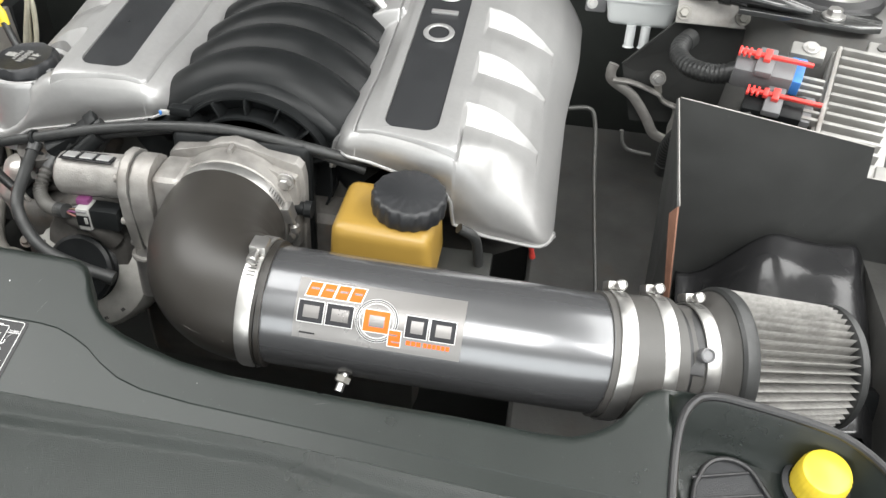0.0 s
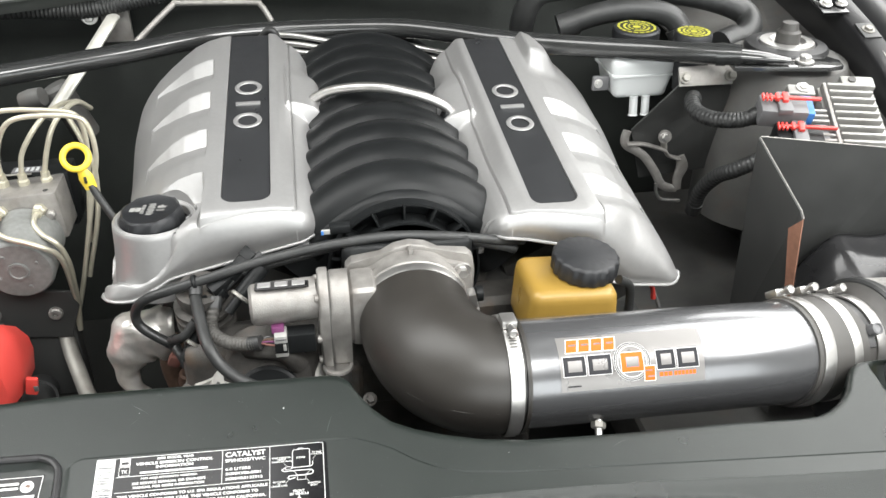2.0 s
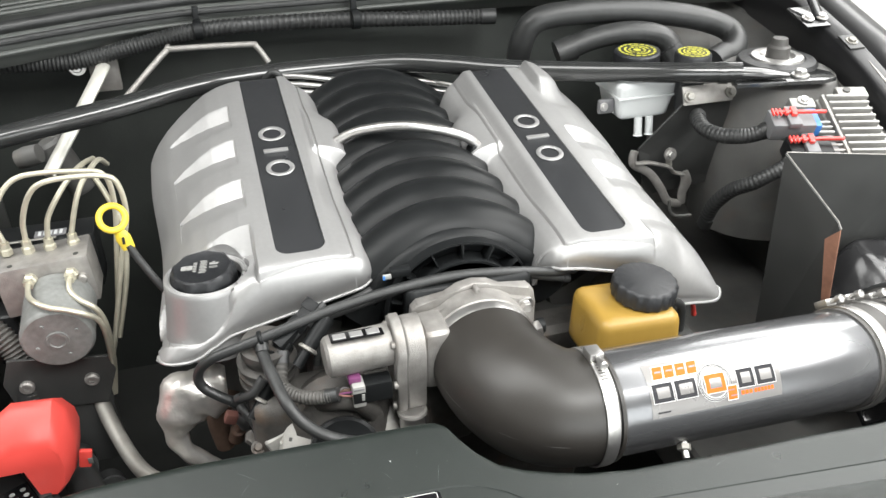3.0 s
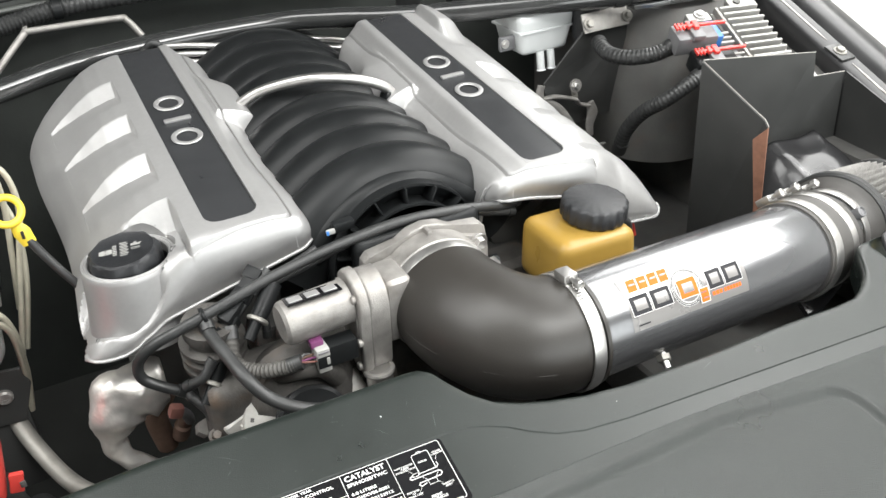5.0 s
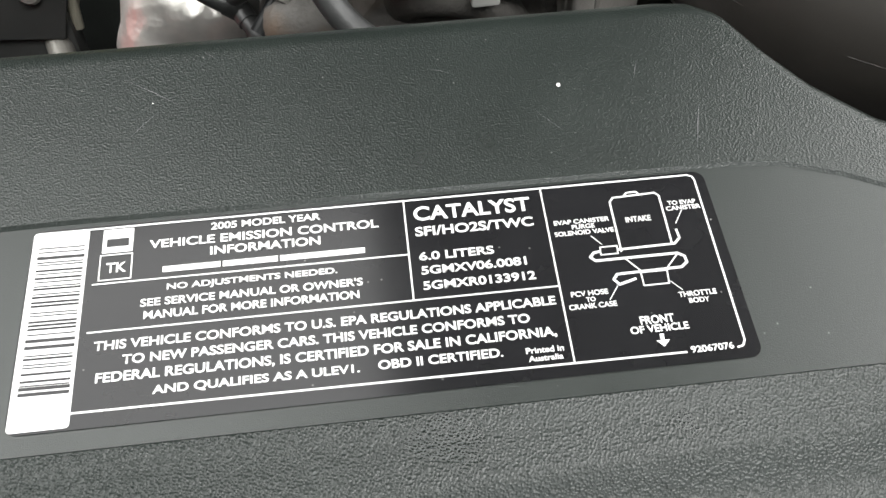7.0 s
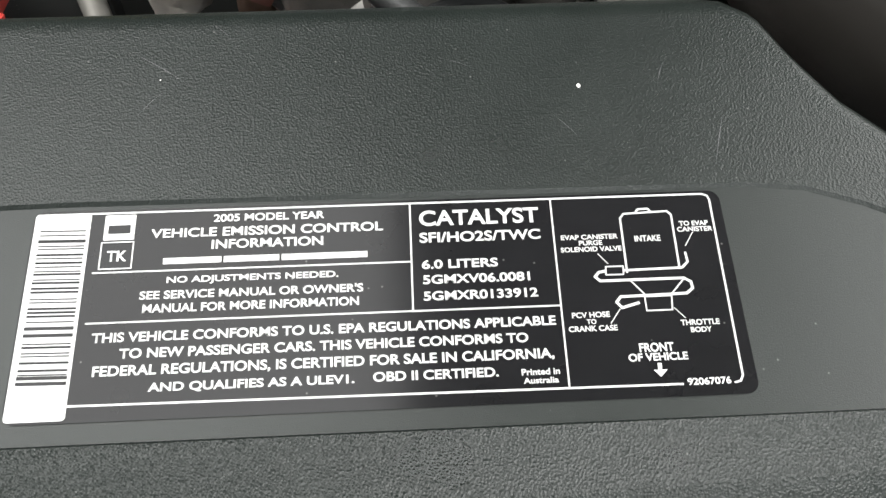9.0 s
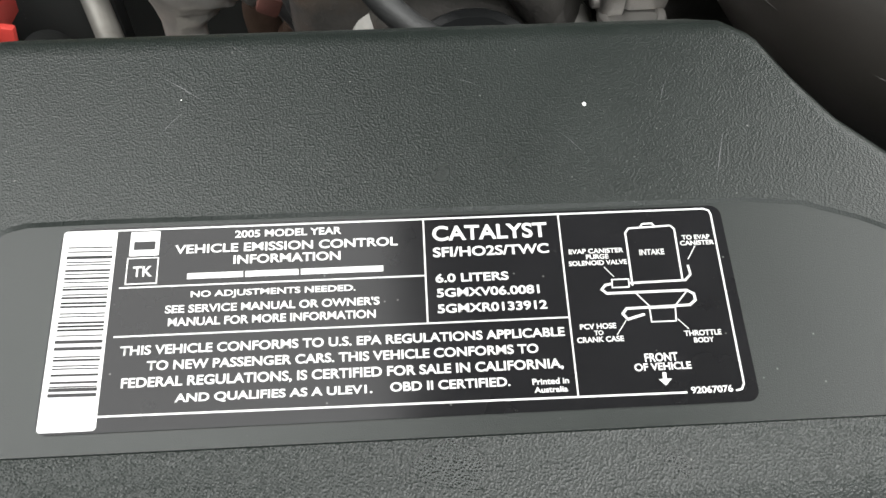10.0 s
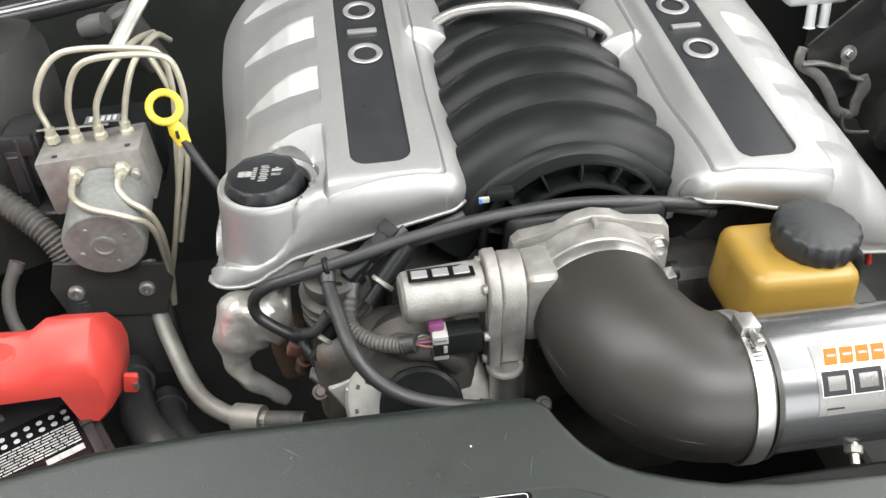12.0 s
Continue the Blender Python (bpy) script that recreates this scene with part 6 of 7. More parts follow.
# ---- reservoir and small things round the engine ----


def power_steering():
    ob = thing("power_steering_reservoir", (0.155, 0.19, 0.79), "amber power steering reservoir with a black ribbed cap", "reservoir")
    b = box((0.157, 0.195, 0.837), (0.090, 0.080, 0.066), 0.014, 5)
    for v in b.verts:
        f = (0.872 - v.co.z) / 0.068
        v.co.x = 0.157 + (v.co.x - 0.157) * (1 + 0.10 * f)
        v.co.z += 0.05 * (v.co.x - 0.155) * -1
    piece("tank", b, AMBER, ob)
    piece("neck", lathe([(0.024, 0), (0.024, 0.014)], along((0.176, 0.196, 0.868), (0.05, 0.0, 1)), 32), AMBER, ob)
    m = along((0.176, 0.196, 0.872), (0.06, -0.05, 1))
    piece("cap", lathe([(0.0335, 0.0), (0.0340, 0.003), (0.0338, 0.016), (0.032, 0.0185), (0.030, 0.0195), (0.001, 0.0198)], m, 120, wave=lambda a, k: 1 + (0.045 * (0.5 + 0.5 * math.cos(18 * a)) ** 0.8 - 0.02 if k < 4 else 0)), CAPBLK, ob, "coarse ribbed black cap")
    piece("hose_stub", sweep([(0.222, 0.21, 0.845), (0.238, 0.215, 0.83), (0.243, 0.22, 0.79)], 0.0050, 14, 6), HOSE, ob)
    piece("bracket", box((0.205, 0.215, 0.790), (0.10, 0.05, 0.012), 0.002), PIT, ob)
    return ob


power_steering()


def engine_block():
    ob = thing("engine_block", (0, 0.5, 0.45), "dirty cast engine block and heads, darkened for shade below the covers", "engine")
    # dark filler boxes whose tones also stand in for shade below the covers
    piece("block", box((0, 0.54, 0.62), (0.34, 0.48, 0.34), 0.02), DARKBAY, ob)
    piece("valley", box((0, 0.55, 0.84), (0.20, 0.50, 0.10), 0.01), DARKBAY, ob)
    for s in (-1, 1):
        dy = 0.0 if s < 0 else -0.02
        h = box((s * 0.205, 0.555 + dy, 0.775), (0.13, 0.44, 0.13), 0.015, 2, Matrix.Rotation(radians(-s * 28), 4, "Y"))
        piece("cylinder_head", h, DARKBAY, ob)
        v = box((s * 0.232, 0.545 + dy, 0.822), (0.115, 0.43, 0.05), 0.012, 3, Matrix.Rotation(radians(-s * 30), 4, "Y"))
        piece("valve_cover", v, DIRTYSHADECAST, ob)
    piece("front_cover", box((0, 0.275, 0.68), (0.30, 0.05, 0.25), 0.02, 3), DIRTYSHADECAST, ob)
    return ob


engine_block()


def water_pump():
    ob = thing("water_pump", (-0.14, 0.22, 0.70), "dirty cast aluminium water pump, darkened for shade, with a thermostat outlet", "water pump")
    # dirty cast, coloured darker still for the shade in this recess
    piece("body", box((-0.12, 0.235, 0.755), (0.24, 0.06, 0.10), 0.022, 4), DIRTYSHADECAST, ob)
    piece("scroll", lathe([(0.052, 0), (0.055, 0.02), (0.045, 0.035), (0.02, 0.04)], along((-0.150, 0.225, 0.765), (-0.1, -1, 0.25)), 36), DIRTYSHADECAST, ob)
    piece("neck", lathe([(0.022, 0), (0.022, 0.05), (0.026, 0.052), (0.026, 0.062)], along((-0.215, 0.262, 0.79), (0.0, -0.15, 1)), 28), DIRTYSHADECAST, ob)
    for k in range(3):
        piece("rib_ring", lathe([(0.026, 0), (0.031, 0.002), (0.031, 0.006), (0.026, 0.008)], along((-0.215, 0.262 - 0.002 * k, 0.80 + 0.012 * k), (0.0, -0.15, 1)), 28), DIRTYSHADECAST, ob)
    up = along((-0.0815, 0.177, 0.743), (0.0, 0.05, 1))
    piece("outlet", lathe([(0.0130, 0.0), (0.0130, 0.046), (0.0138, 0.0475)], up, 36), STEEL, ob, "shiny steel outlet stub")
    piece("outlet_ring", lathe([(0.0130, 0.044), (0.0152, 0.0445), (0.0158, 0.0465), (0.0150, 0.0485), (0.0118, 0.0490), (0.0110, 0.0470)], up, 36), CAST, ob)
    piece("outlet_cover", box((-0.085, 0.215, 0.75), (0.06, 0.045, 0.05), 0.012, 3), DIRTYSHADECAST, ob)
    for p in ((-0.238, 0.212, 0.752), (-0.052, 0.160, 0.758)):
        hex_bolt(p, (0.1, -0.6, 0.7), 0.0048, 0.008, ob, DIRTYSHADECAST)
    piece("bypass", sweep([(-0.17, 0.21, 0.80), (-0.16, 0.19, 0.815), (-0.135, 0.185, 0.812), (-0.12, 0.19, 0.79)], 0.011, 14, 6), DIRTYSHADECAST, ob)
    return ob


water_pump()


def alternator():
    ob = thing("alternator", (-0.17, 0.17, 0.70), "silver alternator housing with a black pulley", "alternator")
    m = along((-0.152, 0.195, 0.748), (-0.05, -0.86, 0.5))
    piece("housing", lathe([(0.064, -0.03), (0.066, 0.0), (0.062, 0.009), (0.053, 0.014), (0.034, 0.016), (0.0, 0.016)], m, 44), PALECAST, ob)
    piece("pulley", lathe([(0.034, 0.016), (0.0355, 0.020), (0.033, 0.022), (0.0355, 0.024), (0.033, 0.026), (0.0355, 0.028), (0.0355, 0.032), (0.032, 0.034), (0.022, 0.033), (0.0, 0.034)], m, 44), MOULDED, ob)
    arm = box((-0.200, 0.214, 0.752), (0.050, 0.022, 0.046), 0.006, 3, Matrix.Rotation(radians(-24), 4, "Y"))
    piece("mounting_arm", arm, PALECAST, ob)
    for i in range(3):
        piece("arm_rib", box((-0.214 + 0.012 * i, 0.2025, 0.745 + 0.005 * i), (0.003, 0.006, 0.036), 0.001), PALECAST, ob)
    for k in range(9):
        a = radians(140 + 22 * k)
        p = m @ Vector((0.052 * math.cos(a), 0.052 * math.sin(a), 0.0125))
        b = box((0, 0, 0), (0.004, 0.010, 0.002), 0.0004)
        bmesh.ops.transform(b, matrix=Matrix.Translation(p) @ m.to_3x3().to_4x4() @ Matrix.Rotation(a + math.pi / 2, 4, "Z"), verts=b.verts[:])
        piece("cooling_slot", b, DARKBAY, ob)
    return ob


alternator()


def exhaust_shield():
    ob = thing("exhaust_heat_shield", (-0.30, 0.335, 0.62), "crumpled silver foil exhaust heat shield with rust stains", "heat shield")
    rng = random.Random(3)
    # the shell follows a hook: a fat upper lobe, a turn, and a thin lower arm
    path = [(-0.262, 0.345, 0.742), (-0.285, 0.338, 0.742), (-0.308, 0.334, 0.734), (-0.322, 0.332, 0.716), (-0.327, 0.331, 0.694), (-0.322, 0.329, 0.672), (-0.308, 0.327, 0.652), (-0.292, 0.327, 0.636), (-0.284, 0.327, 0.627)]
    line = spline(path, 5)
    n = len(line)
    wide = [0.030, 0.035, 0.032, 0.023, 0.0145, 0.0115, 0.0105, 0.0100, 0.008]

    def f(i, v):
        g = i / (n - 1) * (len(wide) - 1)
        k = min(int(g), len(wide) - 2)
        w = wide[k] + (wide[k + 1] - wide[k]) * (g - k)
        d = (line[min(i + 1, n - 1)] - line[max(i - 1, 0)]).normalized()
        side = d.cross(Vector((0, -1, 0))).normalized()
        a = radians(-100 + 200 * v)
        r = w * (1 + 0.09 * math.sin(0.45 * i + 3 * v) + 0.07 * math.sin(0.9 * i - 7 * v) + rng.uniform(-0.035, 0.035))
        return line[i] + side * r * math.sin(a) + Vector((0, -1, 0)) * r * 0.9 * math.cos(a)

    thicken(piece("shell", surface(f, list(range(n)), [i / 18 for i in range(19)]), SHIELD, ob, smooth=60), 0.0012)
    piece("pipe", sweep([(-0.25, 0.37, 0.74), (-0.262, 0.355, 0.715), (-0.280, 0.350, 0.690), (-0.276, 0.355, 0.64)], 0.012, 18, 6), RUST, ob, "rusty exhaust pipe")
    piece("sensor", lathe([(0.009, 0), (0.009, 0.02), (0.006, 0.022), (0.006, 0.034)], along((-0.262, 0.325, 0.672), (0.2, -0.3, 0.8)), 12), RUST, ob)
    piece("sensor_cap", box((-0.262, 0.290, 0.7335), (0.014, 0.012, 0.013), 0.003, 2, Matrix.Rotation(radians(25), 4, "Y")), BROWNRED, ob, "dull red sensor cap")
    piece("sensor_stem", sweep([(-0.259, 0.296, 0.728), (-0.252, 0.300, 0.716), (-0.250, 0.31, 0.700)], 0.0055, 12, 3), GREYPL, ob)
    piece("sensor_nut", lathe([(0.009, 0), (0.009, 0.012)], along((-0.243, 0.27, 0.715), (0.2, -0.5, 0.6)), 6), CAST, ob)
    return ob


exhaust_shield()


def coolant_pipe():
    ob = thing("coolant_pipe", (-0.36, 0.3, 0.70), "dull bent aluminium coolant pipe with a crimped fitting", "pipe")
    piece("pipe", sweep([(-0.425, 0.47, 0.72), (-0.4134, 0.42, 0.682), (-0.397, 0.38, 0.659), (-0.379, 0.34, 0.650), (-0.360, 0.312, 0.648), (-0.331, 0.290, 0.648), (-0.300, 0.278, 0.652)], 0.0094, 20, 8), GREYPIPE, ob)
    piece("crimp", sweep([(-0.333, 0.291, 0.648), (-0.305, 0.280, 0.6512)], 0.0145, 20, 2), GREYPIPE, ob)
    piece("end", sweep([(-0.306, 0.280, 0.651), (-0.262, 0.266, 0.657)], 0.0095, 16, 2), DIRTYSHADECAST, ob)
    return ob


coolant_pipe()
hose("radiator_hose", [(-0.455, 0.40, 0.62), (-0.44, 0.34, 0.645), (-0.415, 0.28, 0.650), (-0.36, 0.235, 0.63), (-0.28, 0.20, 0.60)], 0.019, "dusty black radiator hose below the coolant pipe", n=24)
hose("radiator_hose", [(-0.42, 0.37, 0.60), (-0.40, 0.31, 0.625), (-0.37, 0.26, 0.630), (-0.32, 0.21, 0.60)], 0.016, "dusty black hose beside the battery", n=24)


def wiring_cluster():
    """Injector plugs and wires under the front of the cover."""
    spots = [((-0.190, 0.250, 0.858), 24), ((-0.205, 0.243, 0.838), 40), ((-0.172, 0.262, 0.868), 32), ((-0.215, 0.250, 0.815), 35)]
    for p, a in spots:
        ob = thing("wiring_plug", p, "small black wiring plug among the leads", "plug", "wiring plugs")
        b = box((0, 0, 0), (0.034, 0.014, 0.016), 0.002)
        bmesh.ops.transform(b, matrix=Matrix.Translation(p) @ Euler((radians(15), radians(-a), radians(30))).to_matrix().to_4x4(), verts=b.verts[:])
        piece("shell", b, MOULDED, ob)
        b = box((0.013, 0, 0.004), (0.012, 0.017, 0.010), 0.0015)
        bmesh.ops.transform(b, matrix=Matrix.Translation(p) @ Euler((radians(15), radians(-a), radians(30))).to_matrix().to_4x4(), verts=b.verts[:])
        piece("latch", b, MOULDED, ob)
    for p, q in (((-0.176, 0.232, 0.848), (-0.150, 0.250, 0.872)), ((-0.228, 0.225, 0.800), (-0.206, 0.240, 0.826))):
        d = (Vector(q) - Vector(p)).normalized()
        ob = thing("fuel_injector", p, "fuel injector with a pale clip ring and black body", "injector", "fuel injectors")
        piece("body", sweep([p, q], 0.0085, 16, 3), MOULDED, ob)
        piece("clip_ring", lathe([(0.0088, 0), (0.0105, 0.001), (0.0105, 0.0035), (0.0088, 0.0045)], along(p, d), 20), GREYPIPE, ob)
        piece("nozzle", sweep([Vector(p) - d * 0.018, p], 0.0055, 12, 2), MOULDED, ob)
    leads = [
        [(-0.155, 0.175, 0.832), (-0.170, 0.180, 0.828), (-0.190, 0.195, 0.822), (-0.205, 0.215, 0.825), (-0.200, 0.240, 0.845)],
        [(-0.250, 0.246, 0.786), (-0.244, 0.236, 0.780), (-0.238, 0.228, 0.772), (-0.234, 0.226, 0.758)],
        [(-0.250, 0.236, 0.800), (-0.235, 0.225, 0.812), (-0.222, 0.228, 0.826)],
        [(-0.150, 0.262, 0.880), (-0.170, 0.255, 0.868), (-0.190, 0.248, 0.852), (-0.215, 0.245, 0.830)],
        [(-0.100, 0.265, 0.885), (-0.140, 0.262, 0.870), (-0.160, 0.258, 0.845), (-0.165, 0.25, 0.815)],
    ]
    for i, pts in enumerate(leads):
        if i == 0:
            loom("wiring_lead", pts, 0.0066, "dusty corrugated lead to the throttle plug", DUSTY, 0.004)
        else:
            hose("wiring_lead", pts, 0.0048 if i in (1, 2) else 0.0042, "black taped engine lead", HOSE, 12, "lead")
    hose("red_wire", [(0.290, 0.273, 0.792), (0.2925, 0.271, 0.782), (0.2945, 0.271, 0.772)], 0.0028, "short red cable end below the cover", RED, 12, "lead")
    ob = thing("hose_tie", (-0.219, 0.246, 0.86), "black cable tie round the hoses", "cable tie")
    piece("band", lathe([(0.0075, -0.002), (0.0082, 0), (0.0075, 0.002)], along((-0.219, 0.247, 0.8625), (0.9, 0, 0.25)), 20), MOULDED, ob)
    piece("tail", box((-0.205, 0.238, 0.842), (0.004, 0.003, 0.022), 0.0006, 1, Matrix.Rotation(radians(-35), 4, "Y")), MOULDED, ob)
    ob = thing("hose_tag", (-0.075, 0.268, 0.894), "small clip with a blue and white tag on the hoses", "tag")
    piece("clip", box((-0.068, 0.272, 0.899), (0.022, 0.010, 0.010), 0.002), MOULDED, ob)
    piece("tag", box((-0.083, 0.266, 0.8985), (0.009, 0.003, 0.005), 0.0008), PALEPL, ob)
    piece("tag_patch", box((-0.0865, 0.2642, 0.8985), (0.0025, 0.002, 0.0044), 0.0004), BLUE, ob)


wiring_cluster()


def dipstick():
    ob = thing("dipstick", (-0.34, 0.42, 0.83), "bright yellow ring-handled oil dipstick in a black tube", "dipstick")
    m = along((-0.3555, 0.429, 0.9275), (0.12, -0.80, 0.55))
    k = 40
    pts = [m @ Vector((0.0138 * math.cos(2 * math.pi * i / k), 0.0138 * math.sin(2 * math.pi * i / k), 0)) for i in range(k + 1)]
    piece("ring", sweep(pts, 0.0037, 12, 1, smooth=False), YELLOW, ob)
    piece("grip", sweep([(-0.352, 0.426, 0.914), (-0.348, 0.424, 0.904), (-0.344, 0.422, 0.891)], [0.0050, 0.0085, 0.0070], 14, 4, flat=0.6), YELLOW, ob)
    piece("grip_slot", box((-0.3475, 0.4178, 0.9035), (0.003, 0.003, 0.008), 0.0006), CAPBLK, ob)
    piece("tube", sweep([(-0.344, 0.422, 0.895), (-0.335, 0.417, 0.876), (-0.318, 0.408, 0.846), (-0.29, 0.40, 0.80)], 0.0045, 12, 6), HOSE, ob)
    return ob


dipstick()

# ---- brake unit and battery ----


def brake_unit():
    ob = thing("brake_control_unit", (-0.44, 0.45, 0.72), "aluminium anti-lock brake block with a round pump motor", "brake unit")
    piece("block", box((-0.445, 0.482, 0.838), (0.104, 0.055, 0.062), 0.003, 2, Matrix.Rotation(radians(-4), 4, "Y")), CAST, ob)
    piece("control_box", box((-0.448, 0.53, 0.836), (0.115, 0.045, 0.075), 0.004), MOULDED, ob, "black electronics box with a pale sticker")
    piece("sticker", box((-0.440, 0.520, 0.8742), (0.036, 0.016, 0.001), 0.0003, 1), GREYPL, ob)
    for i in range(5):
        piece("sticker_bar", box((-0.452 + 0.006 * i, 0.520, 0.8749), (0.0035, 0.010, 0.0006), 0.0002, 1), MILK, ob)
    piece("plug", box((-0.520, 0.52, 0.845), (0.036, 0.05, 0.062), 0.005, 2), SMOOTHBLK, ob)
    piece("plug_lever", box((-0.527, 0.50, 0.830), (0.018, 0.030, 0.070), 0.004, 2), SMOOTHBLK, ob)
    piece("plug_latch", box((-0.522, 0.4925, 0.868), (0.034, 0.012, 0.022), 0.003, 2), SMOOTHBLK, ob)
    piece("latch_slot", box((-0.520, 0.4860, 0.870), (0.003, 0.002, 0.014), 0.0004, 1), PIT, ob)
    piece("plug_rib", box((-0.5275, 0.4840, 0.838), (0.012, 0.003, 0.044), 0.001, 1), SMOOTHBLK, ob)
    piece("plug_boot", box((-0.508, 0.492, 0.762), (0.032, 0.040, 0.070), 0.006, 3), SMOOTHBLK, ob)
    piece("boot_band", box((-0.508, 0.491, 0.742), (0.037, 0.045, 0.012), 0.003, 2), SMOOTHBLK, ob)
    piece("cover_strip", box((-0.470, 0.507, 0.8745), (0.075, 0.004, 0.0016), 0.0005, 1), GREYPIPE, ob)
    for x, z in ((-0.480, 0.8665), (-0.408, 0.8716)):
        piece("block_hole", lathe([(0.0030, -0.002), (0.0030, 0.0006), (0.0, 0.0006)], along((x, 0.464, z), (-0.07, 0, 1)), 14), PIT, ob)
    d = Vector((0.02, -1, -0.10)).normalized()
    piece("motor", lathe([(0.0395, 0.0), (0.0395, 0.066), (0.0380, 0.070), (0.036, 0.0715)], along((-0.4355, 0.456, 0.8165), d), 48), ZINC, ob)
    mm = along((-0.4355, 0.456, 0.8165), d) @ Matrix.Translation((0, 0, 0.0715))
    piece("motor_face", lathe([(0.036, 0.0), (0.0, 0.0008)], mm, 48), ZINC, ob, "dull stamped motor end")
    piece("face_boss", lathe([(0.0125, 0.0), (0.012, 0.0025), (0.009, 0.0028), (0.008, 0.0015), (0.0, 0.0015)], mm, 28), ZINC, ob)
    for a in (25, 120, 200, 290):
        piece("face_dimple", lathe([(0.0028, 0.0), (0.0022, 0.0018), (0.0, 0.002)], mm @ Matrix.Translation((0.024 * math.cos(radians(a)), 0.024 * math.sin(radians(a)), 0)), 12), ZINC, ob)
    for x, y in ((-0.486, 0.492), (-0.462, 0.490), (-0.438, 0.489), (-0.412, 0.492)):
        piece("line_fitting", lathe([(0.0072, 0), (0.0072, 0.007), (0.0055, 0.009), (0.0055, 0.016)], along((x, y, 0.868), (0, 0, 1)), 6), PLATED, ob)
    for x in (-0.4600, -0.4160):
        piece("line_fitting", lathe([(0.0080, 0), (0.0080, 0.008), (0.006, 0.010), (0.006, 0.017)], along((x, 0.455, 0.852), (0, -1, 0.10)), 6), PLATED, ob)
    for x, z in ((-0.405, 0.845), (-0.403, 0.82)):
        piece("bleed_screw", lathe([(0.006, 0), (0.006, 0.006), (0.004, 0.008)], along((x, 0.455, z), (0, -1, 0)), 12), CAST, ob)
    lines = [
        [(-0.486, 0.492, 0.884), (-0.490, 0.495, 0.912), (-0.477, 0.497, 0.940), (-0.458, 0.50, 0.957), (-0.431, 0.50, 0.961), (-0.385, 0.50, 0.957), (-0.366, 0.50, 0.952), (-0.359, 0.50, 0.935), (-0.360, 0.50, 0.90), (-0.368, 0.498, 0.85), (-0.38, 0.495, 0.78)],
        [(-0.462, 0.490, 0.884), (-0.458, 0.485, 0.911), (-0.446, 0.482, 0.940), (-0.430, 0.480, 0.956), (-0.402, 0.480, 0.960), (-0.362, 0.480, 0.957), (-0.348, 0.480, 0.944), (-0.346, 0.480, 0.906), (-0.358, 0.479, 0.862), (-0.372, 0.475, 0.81), (-0.392, 0.465, 0.735), (-0.41, 0.455, 0.68)],
        [(-0.438, 0.489, 0.884), (-0.432, 0.491, 0.909), (-0.414, 0.495, 0.936), (-0.398, 0.510, 0.951), (-0.388, 0.54, 0.95), (-0.385, 0.60, 0.93)],
        [(-0.412, 0.492, 0.884), (-0.403, 0.491, 0.912), (-0.392, 0.495, 0.938), (-0.380, 0.51, 0.952), (-0.372, 0.55, 0.948), (-0.37, 0.60, 0.92)],
        [(-0.460, 0.438, 0.854), (-0.459, 0.424, 0.8545), (-0.4545, 0.404, 0.8570), (-0.4450, 0.388, 0.8580), (-0.4320, 0.380, 0.8550), (-0.4150, 0.378, 0.8500), (-0.3990, 0.380, 0.8400), (-0.3895, 0.388, 0.8270), (-0.3860, 0.395, 0.8070), (-0.3880, 0.408, 0.7700), (-0.391, 0.420, 0.736), (-0.400, 0.43, 0.69)],
        [(-0.416, 0.438, 0.854), (-0.4165, 0.428, 0.8535), (-0.4150, 0.418, 0.8490), (-0.4050, 0.406, 0.8430), (-0.3930, 0.403, 0.8340), (-0.3870, 0.405, 0.8200), (-0.3845, 0.409, 0.7960), (-0.3865, 0.414, 0.7650), (-0.3890, 0.420, 0.740), (-0.398, 0.43, 0.69)],
        [(-0.376, 0.51, 0.945), (-0.366, 0.505, 0.92), (-0.356, 0.50, 0.88), (-0.362, 0.49, 0.82), (-0.385, 0.475, 0.74)],
    ]
    for pts in lines:
        piece("brake_line", sweep(pts, 0.0032, 12, 6), PLATED, ob, "bent plated brake line")
    br = prism([(-0.503, 0.700), (-0.405, 0.690), (-0.388, 0.735), (-0.392, 0.757), (-0.500, 0.772), (-0.512, 0.74)], 0, 0.004, Matrix.Translation((0, 0.418, 0)) @ Matrix.Rotation(radians(90), 4, "X"), 0.001)
    piece("bracket", br, SHEETBLK, ob, "black steel bracket")
    piece("bracket_leg", box((-0.445, 0.43, 0.655), (0.09, 0.02, 0.12), 0.004), SHEETBLK, ob)
    for x, z in ((-0.487, 0.733), (-0.416, 0.729)):
        piece("rubber_mount", lathe([(0.0085, 0), (0.0085, 0.004), (0.0065, 0.006), (0.003, 0.006), (0.003, 0.003)], along((x, 0.414, z), (0, -1, 0)), 20), CAST, ob)
    return ob


brake_unit()
loom("wiring_loom", [(-0.60, 0.50, 0.845), (-0.545, 0.47, 0.815), (-0.505, 0.445, 0.785), (-0.488, 0.43, 0.745), (-0.492, 0.42, 0.70)], 0.0135, "fat corrugated dusty black conduit beside the brake unit", DUSTY, 0.0055)
hose("vacuum_hose", [(-0.535, 0.42, 0.775), (-0.548, 0.405, 0.750), (-0.548, 0.39, 0.72), (-0.530, 0.375, 0.69), (-0.51, 0.36, 0.66)], 0.0065, "grey rubber hose beside the battery", FILTRUB)


